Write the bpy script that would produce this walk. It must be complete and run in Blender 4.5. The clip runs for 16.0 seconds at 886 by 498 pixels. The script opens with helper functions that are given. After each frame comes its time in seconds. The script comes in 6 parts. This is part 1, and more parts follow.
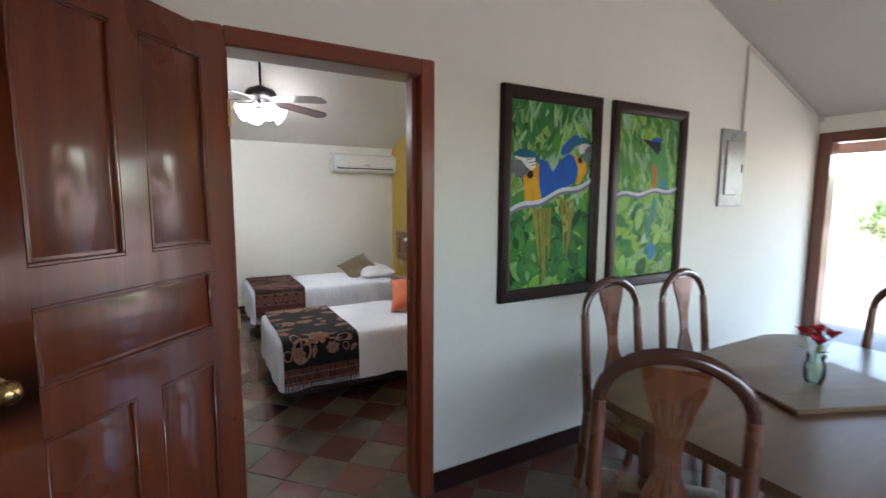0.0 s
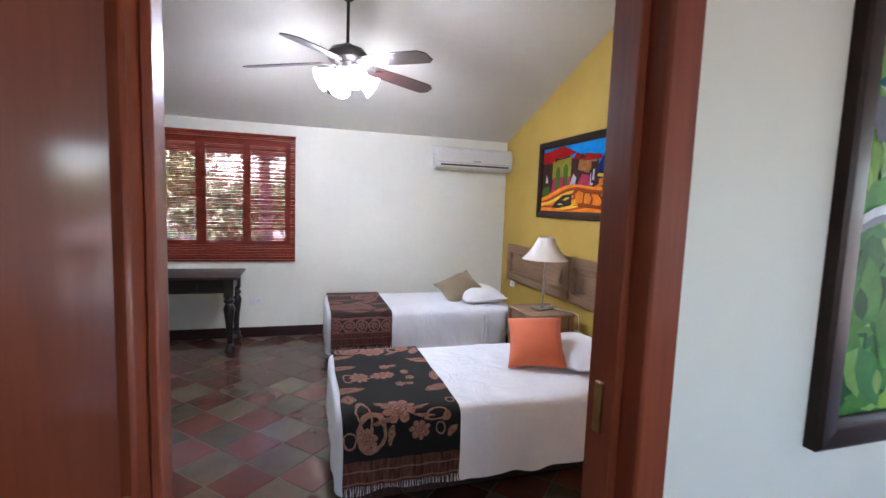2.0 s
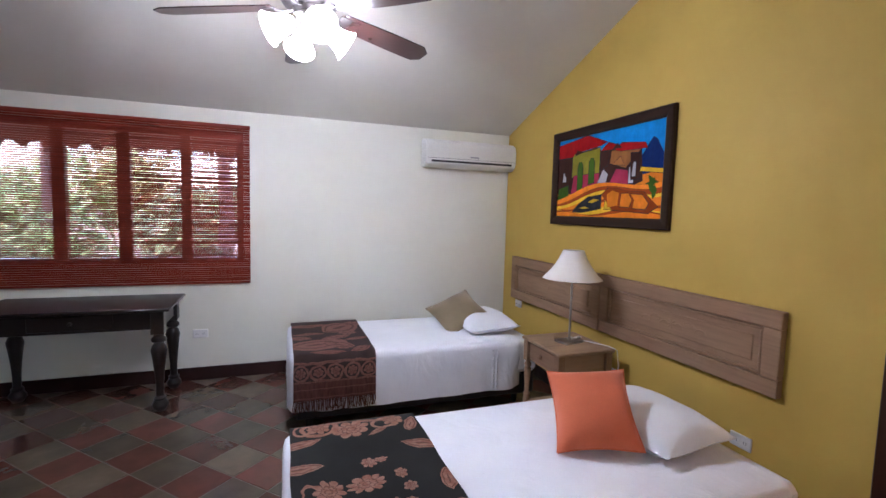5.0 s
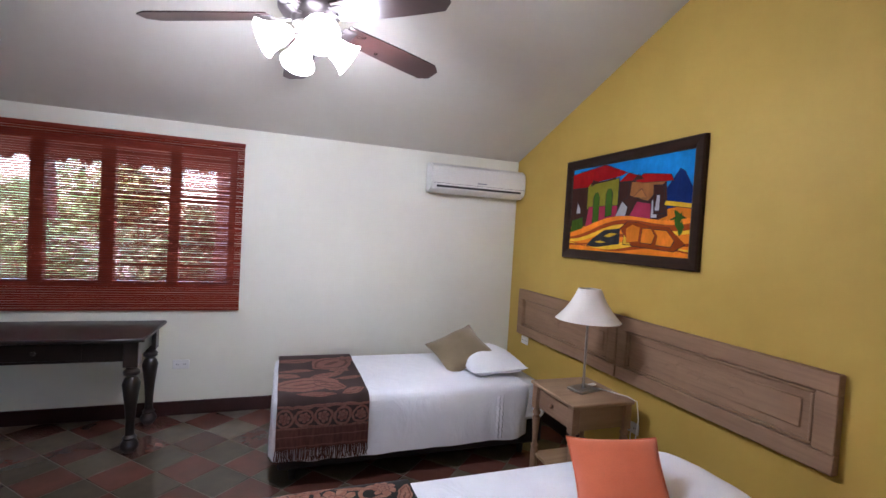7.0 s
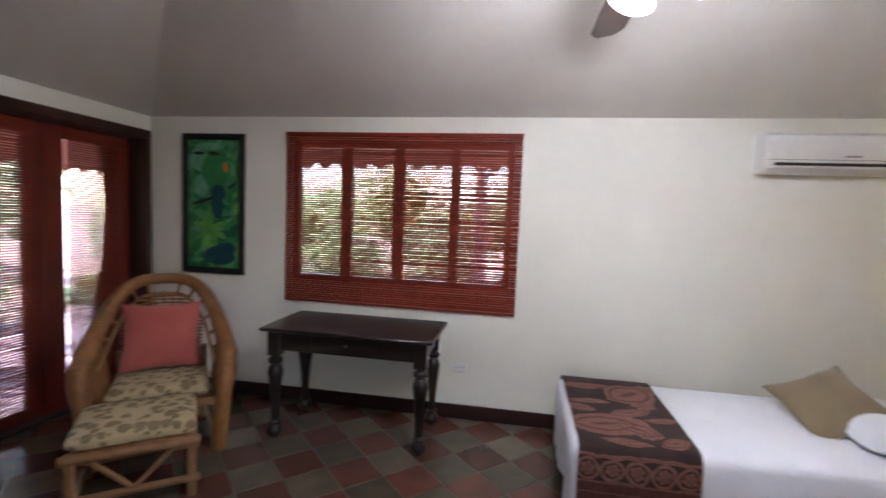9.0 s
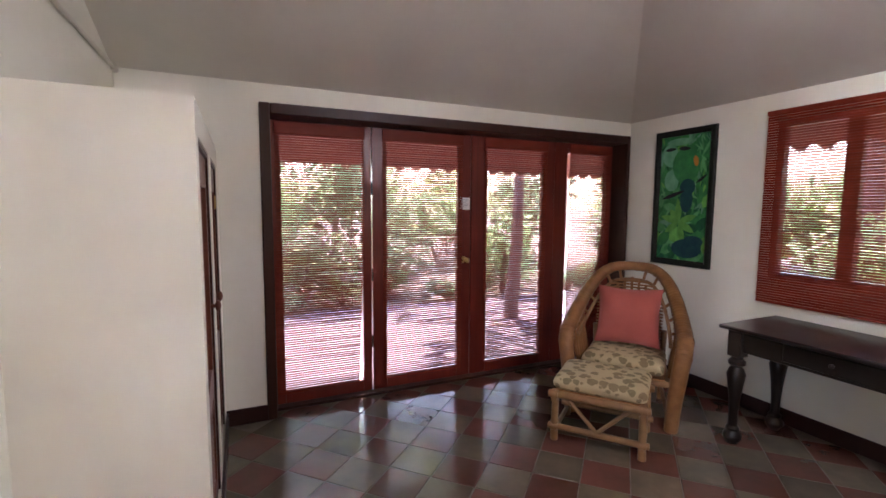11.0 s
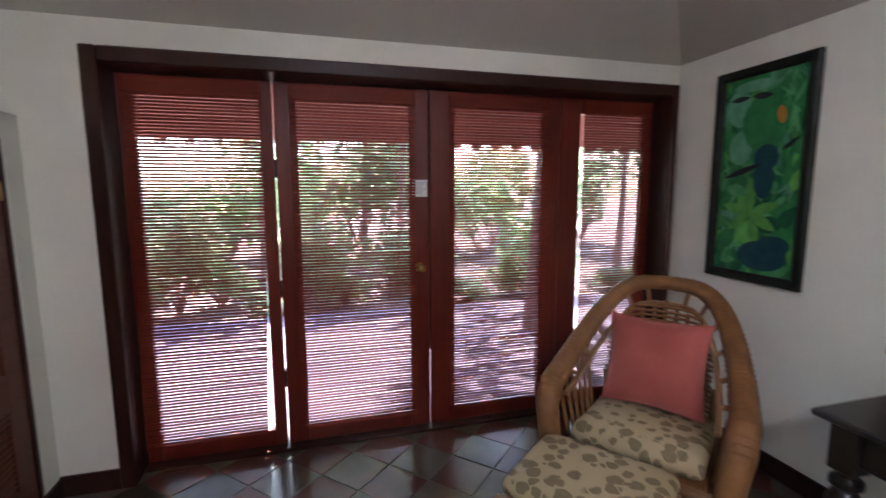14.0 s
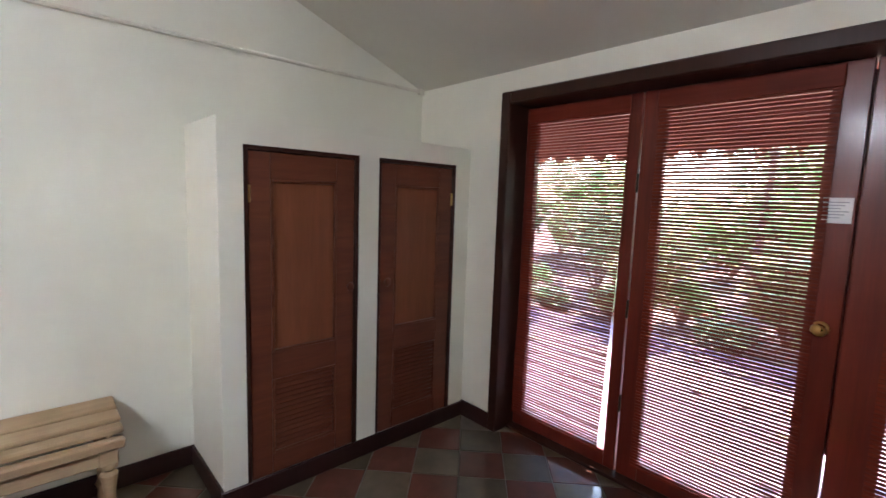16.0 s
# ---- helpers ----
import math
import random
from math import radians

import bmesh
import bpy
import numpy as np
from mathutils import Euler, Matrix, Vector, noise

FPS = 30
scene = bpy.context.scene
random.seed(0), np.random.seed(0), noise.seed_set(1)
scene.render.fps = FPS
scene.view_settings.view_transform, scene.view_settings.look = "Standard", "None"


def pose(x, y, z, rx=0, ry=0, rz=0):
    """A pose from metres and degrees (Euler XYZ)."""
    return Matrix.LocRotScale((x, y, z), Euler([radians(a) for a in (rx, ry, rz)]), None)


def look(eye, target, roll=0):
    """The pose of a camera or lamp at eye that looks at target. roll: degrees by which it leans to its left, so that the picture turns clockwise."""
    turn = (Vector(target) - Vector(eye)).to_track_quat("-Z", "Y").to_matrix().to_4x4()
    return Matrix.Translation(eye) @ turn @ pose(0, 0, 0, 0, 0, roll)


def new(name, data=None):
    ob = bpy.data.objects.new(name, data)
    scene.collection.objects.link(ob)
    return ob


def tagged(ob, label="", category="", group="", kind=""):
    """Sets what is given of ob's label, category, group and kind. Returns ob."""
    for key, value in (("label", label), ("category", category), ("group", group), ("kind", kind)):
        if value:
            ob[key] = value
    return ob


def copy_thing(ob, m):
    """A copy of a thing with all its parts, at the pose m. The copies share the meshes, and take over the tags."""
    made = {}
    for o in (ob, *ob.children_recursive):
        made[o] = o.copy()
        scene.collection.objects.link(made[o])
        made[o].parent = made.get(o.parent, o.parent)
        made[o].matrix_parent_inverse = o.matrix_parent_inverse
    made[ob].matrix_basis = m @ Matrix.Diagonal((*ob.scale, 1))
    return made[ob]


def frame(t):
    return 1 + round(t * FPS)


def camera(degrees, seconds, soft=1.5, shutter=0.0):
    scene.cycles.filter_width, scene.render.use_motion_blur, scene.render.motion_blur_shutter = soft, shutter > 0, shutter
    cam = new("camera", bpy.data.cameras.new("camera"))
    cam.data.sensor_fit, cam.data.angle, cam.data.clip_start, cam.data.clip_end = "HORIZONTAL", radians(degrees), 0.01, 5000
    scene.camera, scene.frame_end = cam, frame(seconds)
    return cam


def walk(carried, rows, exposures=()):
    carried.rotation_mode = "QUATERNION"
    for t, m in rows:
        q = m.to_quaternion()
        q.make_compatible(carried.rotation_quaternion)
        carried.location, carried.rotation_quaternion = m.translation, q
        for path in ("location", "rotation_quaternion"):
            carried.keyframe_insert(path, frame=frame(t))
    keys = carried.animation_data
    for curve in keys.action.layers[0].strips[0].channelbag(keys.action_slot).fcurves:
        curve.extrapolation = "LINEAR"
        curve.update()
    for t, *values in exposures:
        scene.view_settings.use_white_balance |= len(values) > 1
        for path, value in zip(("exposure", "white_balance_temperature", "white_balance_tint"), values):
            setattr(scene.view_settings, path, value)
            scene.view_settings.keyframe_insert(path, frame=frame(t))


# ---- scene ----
cam = camera(88.9, 16.0, shutter=0.3)
PATH = [
    (0, (-0.083, 0.833, 1.552), (0.841, 2.49, 1.337), 0.3),
    (0.5, (0.011, 1.206, 1.525), (0.753, 2.957, 1.342), -0.3),
    (1, (0.139, 1.518, 1.514), (0.723, 3.328, 1.329), 0.6),
    (1.5, (0.233, 1.821, 1.5), (0.732, 3.655, 1.314), 1.5),
    (2, (0.276, 2.112, 1.493), (0.827, 3.931, 1.309), 2.1),
    (2.5, (0.264, 2.357, 1.482), (0.859, 4.163, 1.306), 2.5),
    (3, (0.335, 2.59, 1.479), (0.941, 4.393, 1.306), 2.7),
    (3.5, (0.392, 2.791, 1.475), (0.995, 4.595, 1.31), 2.7),
    (6, (0.419, 3.109, 1.522), (1.094, 4.892, 1.39), 1.1),
    (6.5, (0.498, 3.18, 1.561), (1.142, 4.977, 1.483), 2.8),
    (7, (0.466, 3.296, 1.536), (1.105, 5.095, 1.472), 3.3),
    (7.5, (0.386, 3.451, 1.528), (1.019, 5.252, 1.46), 3.6),
    (8, (0.328, 3.602, 1.519), (0.833, 5.443, 1.432), 3.7),
    (8.5, (0.246, 3.809, 1.525), (0.501, 5.698, 1.409), 2.9),
    (9, (0.159, 3.901, 1.538), (-0.156, 5.78, 1.404), 2.3),
    (9.5, (0.195, 3.91, 1.495), (-0.824, 5.52, 1.359), 1.0),
    (10, (0.291, 3.854, 1.487), (-1.154, 5.095, 1.334), -0.1),
    (10.2, (0.291, 3.854, 1.487), (-1.257, 4.964, 1.334), -0.1),
    (12.3, (0.402, 3.967, 1.484), (-1.378, 4.629, 1.28), 0.2),
    (12.5, (0.318, 4.03, 1.465), (-1.43, 4.773, 1.258), -0.2),
    (13, (0.026, 4.327, 1.462), (-1.679, 5.157, 1.236), -0.1),
    (13.5, (-0.221, 4.675, 1.467), (-1.931, 5.489, 1.225), 0.4),
    (14, (-0.435, 5.014, 1.497), (-2.261, 5.514, 1.253), -0.2),
    (14.5, (-0.492, 5.322, 1.494), (-2.366, 5.054, 1.247), 2.2),
    (15, (-0.603, 5.532, 1.498), (-2.307, 4.699, 1.282), 1.8),
    (15.5, (-0.699, 5.708, 1.512), (-2.186, 4.528, 1.295), 1.6),
    (16, (-0.744, 5.867, 1.511), (-2.028, 4.47, 1.296), 1.9),
]
EXPOSURES = [(0.0, 3.95, 6300, 15), (1.0, 4.25, 6050, 19), (2.0, 4.34, 5950, 22), (3.5, 4.23, 5920, 25), (6.0, 4.08, 5980, 25), (8.0, 4.08, 6150, 25), (9.0, 4.09, 6300, 24), (10.2, 4.55, 6800, 26), (12.5, 4.48, 6200, 31), (13.0, 4.5, 6200, 31), (14.0, 4.22, 6100, 22), (15.0, 4.15, 6100, 14), (15.5, 4.45, 6150, 15), (16.0, 4.58, 6250, 17)]
walk(cam, [(t, look(eye, target, roll)) for t, eye, target, roll in PATH], EXPOSURES)

# ---- world, sun, lamps ----
world = bpy.data.worlds.new("World")
scene.world = world
world.use_nodes = True
wn = world.node_tree
sky = wn.nodes.new("ShaderNodeTexSky")
sky.sky_type = "NISHITA"
sky.sun_disc = False
sky.sun_elevation = radians(58)
sky.sun_rotation = radians(285)
wn.links.new(sky.outputs[0], wn.nodes["Background"].inputs[0])
wn.nodes["Background"].inputs[1].default_value = 0.15


def lamp(name, kind, m, energy, color=(1, 1, 1), size=0.1):
    data = bpy.data.lights.new(name, kind)
    data.energy, data.color = energy, color
    if kind == "SUN":
        data.angle = radians(0.6)
    elif kind == "POINT":
        data.shadow_soft_size = size
    ob = new(name, data)
    ob.matrix_world = m
    return ob


lamp("sun", "SUN", look((-8.7, 1.3, 14.2), (0, 0, 0)), 4.0, (1.0, 0.95, 0.88))
FAN = (0.535, 5.40)
for a in range(4):
    q = radians(12 + 90 * a)
    lamp("fan_bulb_light", "POINT", pose(FAN[0] + 0.19 * math.cos(q), FAN[1] + 0.19 * math.sin(q), 2.27), 0.84, (0.86, 0.94, 1.0), 0.04)
panel = lamp("south_window_daylight", "AREA", look((1.5, -1.58, 1.55), (1.5, 2.0, 1.3)), 0.7, (0.93, 1.0, 0.96))
panel.data.shape, panel.data.size, panel.data.size_y = "RECTANGLE", 4.1, 1.15
lamp("bathroom_light", "POINT", pose(3.7, 4.2, 2.15), 2.2, (1.0, 0.62, 0.25), 0.08)


# ---- materials ----
def nodes_of(name):
    m = bpy.data.materials.new(name)
    m.use_nodes = True
    t = m.node_tree
    return m, t, t.nodes["Principled BSDF"]


def add(t, kind, **values):
    n = t.nodes.new(kind)
    for k, v in values.items():
        n.inputs[k.replace("_", " ")].default_value = v
    return n


def op(t, what, a, b=None, c=None):
    n = t.nodes.new("ShaderNodeMath")
    n.operation = what
    for i, v in enumerate((a, b, c)):
        if v is None:
            continue
        if isinstance(v, (int, float)):
            n.inputs[i].default_value = v
        else:
            t.links.new(v, n.inputs[i])
    return n.outputs[0]


def mix(t, fac, a, b, blend="MIX"):
    n = t.nodes.new("ShaderNodeMix")
    n.data_type, n.blend_type = "RGBA", blend
    for i, v in ((0, fac), (6, a), (7, b)):
        if isinstance(v, (int, float)):
            n.inputs[i].default_value = v
        elif isinstance(v, tuple):
            n.inputs[i].default_value = (*v[:3], 1)
        else:
            t.links.new(v, n.inputs[i])
    return n.outputs[2]


def ramp(t, fac, lo, hi):
    n = t.nodes.new("ShaderNodeMapRange")
    t.links.new(fac, n.inputs[0])
    n.inputs[1].default_value, n.inputs[2].default_value = lo, hi
    return n.outputs[0]


def coords(t, stretch=(1, 1, 1), which="Object"):
    tc, mp = t.nodes.new("ShaderNodeTexCoord"), t.nodes.new("ShaderNodeMapping")
    mp.inputs["Scale"].default_value = stretch
    t.links.new(tc.outputs[which], mp.inputs[0])
    return mp.outputs[0]


def noise_of(t, vec, scale, detail=4.0, rough=0.55, distort=0.0):
    n = add(t, "ShaderNodeTexNoise", Scale=scale, Detail=detail, Roughness=rough, Distortion=distort)
    t.links.new(vec, n.inputs["Vector"])
    return n.outputs["Fac"]


def set_bump(t, b, height, strength, dist):
    n = add(t, "ShaderNodeBump", Strength=strength, Distance=dist)
    t.links.new(height, n.inputs["Height"])
    t.links.new(n.outputs[0], b.inputs["Normal"])


def surface(name, c1, c2, rough=0.6, scale=3.0, fine=90.0, bump=0.15, dist=0.002, stretch=(1, 1, 1), metal=0.0,
            coat=0.0, sheen=0.0, per_object=0.0, rough_var=0.12, speck=0.22, spec=0.5):
    """Two colours in broad patches, fine grain, and a fine relief."""
    m, t, b = nodes_of(name)
    v = coords(t, stretch)
    if per_object:
        shift = t.nodes.new("ShaderNodeVectorMath")
        info = t.nodes.new("ShaderNodeObjectInfo")
        shift.operation = "MULTIPLY_ADD"
        t.links.new(info.outputs["Random"], shift.inputs[0])
        shift.inputs[1].default_value = (37.0, 23.0, 11.0)
        t.links.new(v, shift.inputs[2])
        v = shift.outputs[0]
    broad, grain = noise_of(t, v, scale), noise_of(t, v, fine, 3)
    col = mix(t, ramp(t, broad, 0.32, 0.68), c1, c2)
    col = mix(t, op(t, "MULTIPLY", ramp(t, grain, 0.3, 0.7), speck), col, tuple(0.6 * x for x in c1))
    if per_object:
        oi = t.nodes.new("ShaderNodeObjectInfo")
        hs = t.nodes.new("ShaderNodeHueSaturation")
        t.links.new(col, hs.inputs["Color"])
        t.links.new(op(t, "MULTIPLY_ADD", oi.outputs["Random"], per_object, 1 - per_object / 2), hs.inputs["Value"])
        col = hs.outputs[0]
    t.links.new(col, b.inputs["Base Color"])
    t.links.new(op(t, "MULTIPLY_ADD", ramp(t, broad, 0.3, 0.7), rough_var, rough - rough_var / 2), b.inputs["Roughness"])
    b.inputs["Metallic"].default_value, b.inputs["Coat Weight"].default_value = metal, coat
    b.inputs["Coat Roughness"].default_value = 0.12
    b.inputs["Sheen Weight"].default_value = sheen
    b.inputs["Specular IOR Level"].default_value = spec
    if bump:
        set_bump(t, b, grain, bump, dist)
    return m


def wood(name, c1, c2, axis=2, rough=0.4, coat=0.3, scale=14.0, bump=0.12, per_object=0.0, spec=0.5, coat_rough=0.15):
    """Grain that runs along one axis of the part."""
    stretch = [1.0, 1.0, 1.0]
    stretch[axis] = 0.06
    m, t, b = nodes_of(name)
    v = coords(t, stretch)
    figure = noise_of(t, v, scale, 5, 0.6, 1.2)
    pores = noise_of(t, v, scale * 9, 3)
    plain = coords(t)
    patch = noise_of(t, plain, 2.2, 3)
    col = mix(t, ramp(t, figure, 0.3, 0.7), c1, c2)
    col = mix(t, op(t, "MULTIPLY", ramp(t, patch, 0.35, 0.75), 0.35), col, tuple(0.6 * x for x in c1))
    col = mix(t, op(t, "MULTIPLY", ramp(t, pores, 0.45, 0.7), 0.25), col, tuple(0.45 * x for x in c1))
    if per_object:
        oi = t.nodes.new("ShaderNodeObjectInfo")
        hs = t.nodes.new("ShaderNodeHueSaturation")
        t.links.new(col, hs.inputs["Color"])
        t.links.new(op(t, "MULTIPLY_ADD", oi.outputs["Random"], per_object, 1 - per_object / 2), hs.inputs["Value"])
        col = hs.outputs[0]
    t.links.new(col, b.inputs["Base Color"])
    t.links.new(op(t, "MULTIPLY_ADD", patch, 0.2, rough - 0.1), b.inputs["Roughness"])
    b.inputs["Coat Weight"].default_value, b.inputs["Coat Roughness"].default_value = coat, coat_rough
    b.inputs["Specular IOR Level"].default_value = spec
    set_bump(t, b, pores, bump, 0.002)
    return m


def batik(name, ground, figure, light, border, leaves, flowers, loops):
    """Woven cloth: leaves, flowers and loops of a pale thread on a dark ground; the UVs are metres.
    leaves (u, v, length, width, turn), flowers (u, v, ru, rv, petals), loops (u, v, ru, rv, turn)."""
    m, t, b = nodes_of(name)
    uv = coords(t, (1, 1, 1), "UV")
    warp = add(t, "ShaderNodeTexNoise", Scale=16.0, Detail=2.0)
    t.links.new(uv, warp.inputs["Vector"])
    vm = t.nodes.new("ShaderNodeVectorMath")
    vm.operation = "MULTIPLY_ADD"
    t.links.new(warp.outputs["Color"], vm.inputs[0])
    vm.inputs[1].default_value = (0.03, 0.03, 0)
    t.links.new(uv, vm.inputs[2])

    def local(u, v, ru, rv, turn):
        mp = t.nodes.new("ShaderNodeMapping")
        mp.vector_type = "TEXTURE"
        mp.inputs["Location"].default_value = (u + 0.015, v + 0.015, 0)
        mp.inputs["Rotation"].default_value = (0, 0, radians(turn))
        mp.inputs["Scale"].default_value = (ru, rv, 1)
        t.links.new(vm.outputs[0], mp.inputs[0])
        sp = t.nodes.new("ShaderNodeSeparateXYZ")
        t.links.new(mp.outputs[0], sp.inputs[0])
        x, y = sp.outputs[0], sp.outputs[1]
        return x, y, op(t, "SQRT", op(t, "ADD", op(t, "MULTIPLY", x, x), op(t, "MULTIPLY", y, y)))

    def band(value, lo, hi):
        return op(t, "MULTIPLY", op(t, "GREATER_THAN", value, lo), op(t, "LESS_THAN", value, hi))

    fig, deep = None, None

    def join(a, q):
        return q if a is None else op(t, "MAXIMUM", a, q)

    for u, v, ru, rv, turn in leaves:
        x, y, _ = local(u, v, ru, rv, turn)
        edge = op(t, "ADD", op(t, "ABSOLUTE", y), op(t, "MULTIPLY", x, x))
        fig = join(fig, op(t, "LESS_THAN", edge, 1.0))
        deep = join(deep, band(edge, 0.62, 0.78))
        deep = join(deep, op(t, "LESS_THAN", edge, 0.16))
    for u, v, ru, rv, n in flowers:
        x, y, r = local(u, v, ru, rv, 20)
        wave = op(t, "ABSOLUTE", op(t, "COSINE", op(t, "MULTIPLY", op(t, "ARCTAN2", y, x), n / 2)))
        q = op(t, "DIVIDE", r, op(t, "MULTIPLY_ADD", op(t, "POWER", wave, 0.5), 0.42, 0.58))
        fig = join(fig, op(t, "LESS_THAN", q, 1.0))
        seam = op(t, "MULTIPLY", op(t, "LESS_THAN", wave, 0.2), band(q, 0.5, 1.0))
        deep = join(deep, op(t, "MAXIMUM", seam, op(t, "MAXIMUM", band(q, 0.46, 0.54), band(q, 0.18, 0.27))))
    for u, v, ru, rv, turn in loops:
        x, y, r = local(u, v, ru, rv, turn)
        fig = join(fig, band(r, 0.74, 1.0))
    specks = noise_of(t, uv, 40, 2)
    tone = mix(t, ramp(t, specks, 0.35, 0.65), figure, light)
    tone = mix(t, op(t, "MULTIPLY", deep, 0.75), tone, tuple(0.35 * c for c in figure))
    worn = mix(t, ramp(t, noise_of(t, uv, 6, 3), 0.35, 0.7), ground, tuple(1.5 * c for c in ground))
    col = mix(t, op(t, "MULTIPLY", fig, 0.92), worn, tone)
    lo, c_border = border
    su = t.nodes.new("ShaderNodeSeparateXYZ")
    t.links.new(uv, su.inputs[0])
    weave = noise_of(t, coords(t, (60, 9, 1), "UV"), 1.0, 3)
    hem = mix(t, op(t, "MULTIPLY", ramp(t, weave, 0.35, 0.65), 0.45), c_border, figure)
    hem = mix(t, op(t, "MULTIPLY", op(t, "GREATER_THAN", op(t, "SINE", op(t, "MULTIPLY", su.outputs[1], 110.0)), 0.93), 0.5), hem, light)
    col = mix(t, op(t, "LESS_THAN", su.outputs[1], lo), col, hem)
    t.links.new(col, b.inputs["Base Color"])
    b.inputs["Roughness"].default_value = 0.9
    b.inputs["Sheen Weight"].default_value = 0.12
    set_bump(t, b, noise_of(t, uv, 420, 2), 0.3, 0.001)
    return m


def blotched(name, ground, spot, spot2, scale):
    """Printed cotton: loose brown and green leaves scattered on a pale ground."""
    m, t, b = nodes_of(name)
    v = coords(t)
    warp = add(t, "ShaderNodeTexNoise", Scale=scale * 1.3, Detail=2.0)
    t.links.new(v, warp.inputs["Vector"])
    vm = t.nodes.new("ShaderNodeVectorMath")
    vm.operation = "MULTIPLY_ADD"
    t.links.new(warp.outputs["Color"], vm.inputs[0])
    vm.inputs[1].default_value = (0.035, 0.035, 0.035)
    t.links.new(v, vm.inputs[2])
    vo = add(t, "ShaderNodeTexVoronoi", Scale=scale, Randomness=0.85)
    t.links.new(vm.outputs[0], vo.inputs["Vector"])
    sp = t.nodes.new("ShaderNodeSeparateXYZ")
    t.links.new(vo.outputs["Color"], sp.inputs[0])
    size = op(t, "MULTIPLY_ADD", sp.outputs[0], 0.26, 0.36)
    leaf = ramp(t, op(t, "SUBTRACT", size, vo.outputs["Distance"]), 0.0, 0.06)
    shade = mix(t, sp.outputs[1], spot, spot2)
    shade = mix(t, op(t, "MULTIPLY", noise_of(t, v, scale * 5, 2), 0.4), shade, ground)
    col = mix(t, op(t, "MULTIPLY", leaf, 0.9), ground, shade)
    col = mix(t, op(t, "MULTIPLY", noise_of(t, v, 160, 2), 0.25), col, tuple(0.5 * x for x in ground))
    t.links.new(col, b.inputs["Base Color"])
    b.inputs["Roughness"].default_value = 0.9
    set_bump(t, b, noise_of(t, v, 300, 2), 0.25, 0.001)
    return m


def painted(name, c1, c2, scale=9.0, rough=0.45, stretch=(1, 1, 1)):
    """Oil paint: streaky colour, and each brushed shape a little lighter or darker than the next."""
    m = surface(name, c1, c2, rough, scale, 60, 0.25, 0.0012, stretch, spec=0.12)
    t = m.node_tree
    b = t.nodes["Principled BSDF"]
    col = b.inputs["Base Color"].links[0].from_socket
    geo = t.nodes.new("ShaderNodeNewGeometry")
    streak = noise_of(t, coords(t, (1.0, 1.0, 0.3)), 38, 3, 0.6, 0.8)
    value = op(t, "ADD", op(t, "MULTIPLY_ADD", geo.outputs["Random Per Island"], 0.5, 0.55), op(t, "MULTIPLY", streak, 0.5))
    hs = t.nodes.new("ShaderNodeHueSaturation")
    t.links.new(col, hs.inputs["Color"])
    t.links.new(value, hs.inputs["Value"])
    t.links.new(hs.outputs[0], b.inputs["Base Color"])
    return m


def glow(name, color, strength):
    m, t, b = nodes_of(name)
    b.inputs["Base Color"].default_value = (*color, 1)
    b.inputs["Emission Color"].default_value = (*color, 1)
    b.inputs["Emission Strength"].default_value = strength
    return m


def clear_glass(name, tint=(1, 1, 1), rough=0.0):
    m, t, b = nodes_of(name)
    tr = t.nodes.new("ShaderNodeBsdfTransparent")
    tr.inputs[0].default_value = (*tint, 1)
    gl = t.nodes.new("ShaderNodeBsdfGlossy")
    gl.inputs["Roughness"].default_value = rough
    fr = add(t, "ShaderNodeFresnel", IOR=1.45)
    ms = t.nodes.new("ShaderNodeMixShader")
    t.links.new(fr.outputs[0], ms.inputs[0])
    t.links.new(tr.outputs[0], ms.inputs[1])
    t.links.new(gl.outputs[0], ms.inputs[2])
    t.links.new(ms.outputs[0], t.nodes["Material Output"].inputs[0])
    return m


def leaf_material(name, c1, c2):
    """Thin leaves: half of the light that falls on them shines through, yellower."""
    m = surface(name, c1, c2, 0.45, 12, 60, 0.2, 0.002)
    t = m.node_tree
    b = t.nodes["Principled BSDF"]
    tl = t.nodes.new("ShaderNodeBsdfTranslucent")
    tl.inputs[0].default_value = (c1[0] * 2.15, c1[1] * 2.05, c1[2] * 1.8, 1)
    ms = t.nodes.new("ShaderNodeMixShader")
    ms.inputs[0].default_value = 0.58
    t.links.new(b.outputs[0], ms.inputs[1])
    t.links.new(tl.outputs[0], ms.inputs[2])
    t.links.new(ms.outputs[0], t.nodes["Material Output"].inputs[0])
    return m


WALL = surface("white_plaster", (0.79, 0.785, 0.69), (0.74, 0.735, 0.64), 0.75, 0.9, 14, 0.10, 0.004, speck=0.04)
YELLOW = surface("ochre_plaster", (0.56, 0.38, 0.075), (0.49, 0.325, 0.06), 0.7, 1.0, 14, 0.12, 0.004, speck=0.06)
CEIL = surface("ceiling_plaster", (0.66, 0.64, 0.57), (0.60, 0.58, 0.51), 0.85, 0.7, 14, 0.10, 0.004, speck=0.05)
PEACH = surface("peach_plaster", (0.75, 0.45, 0.2), (0.68, 0.4, 0.17), 0.8, 2, 40, 0.3, 0.004)
BASE = surface("maroon_baseboard_paint", (0.035, 0.012, 0.01), (0.022, 0.009, 0.008), 0.4, 4, 60, 0.15, spec=0.25)
TILE_RED = surface("red_cement_tile", (0.132, 0.05, 0.036), (0.086, 0.038, 0.028), 0.17, 5, 26, 0.06, 0.002, per_object=0.55, rough_var=0.16, coat=0.06)
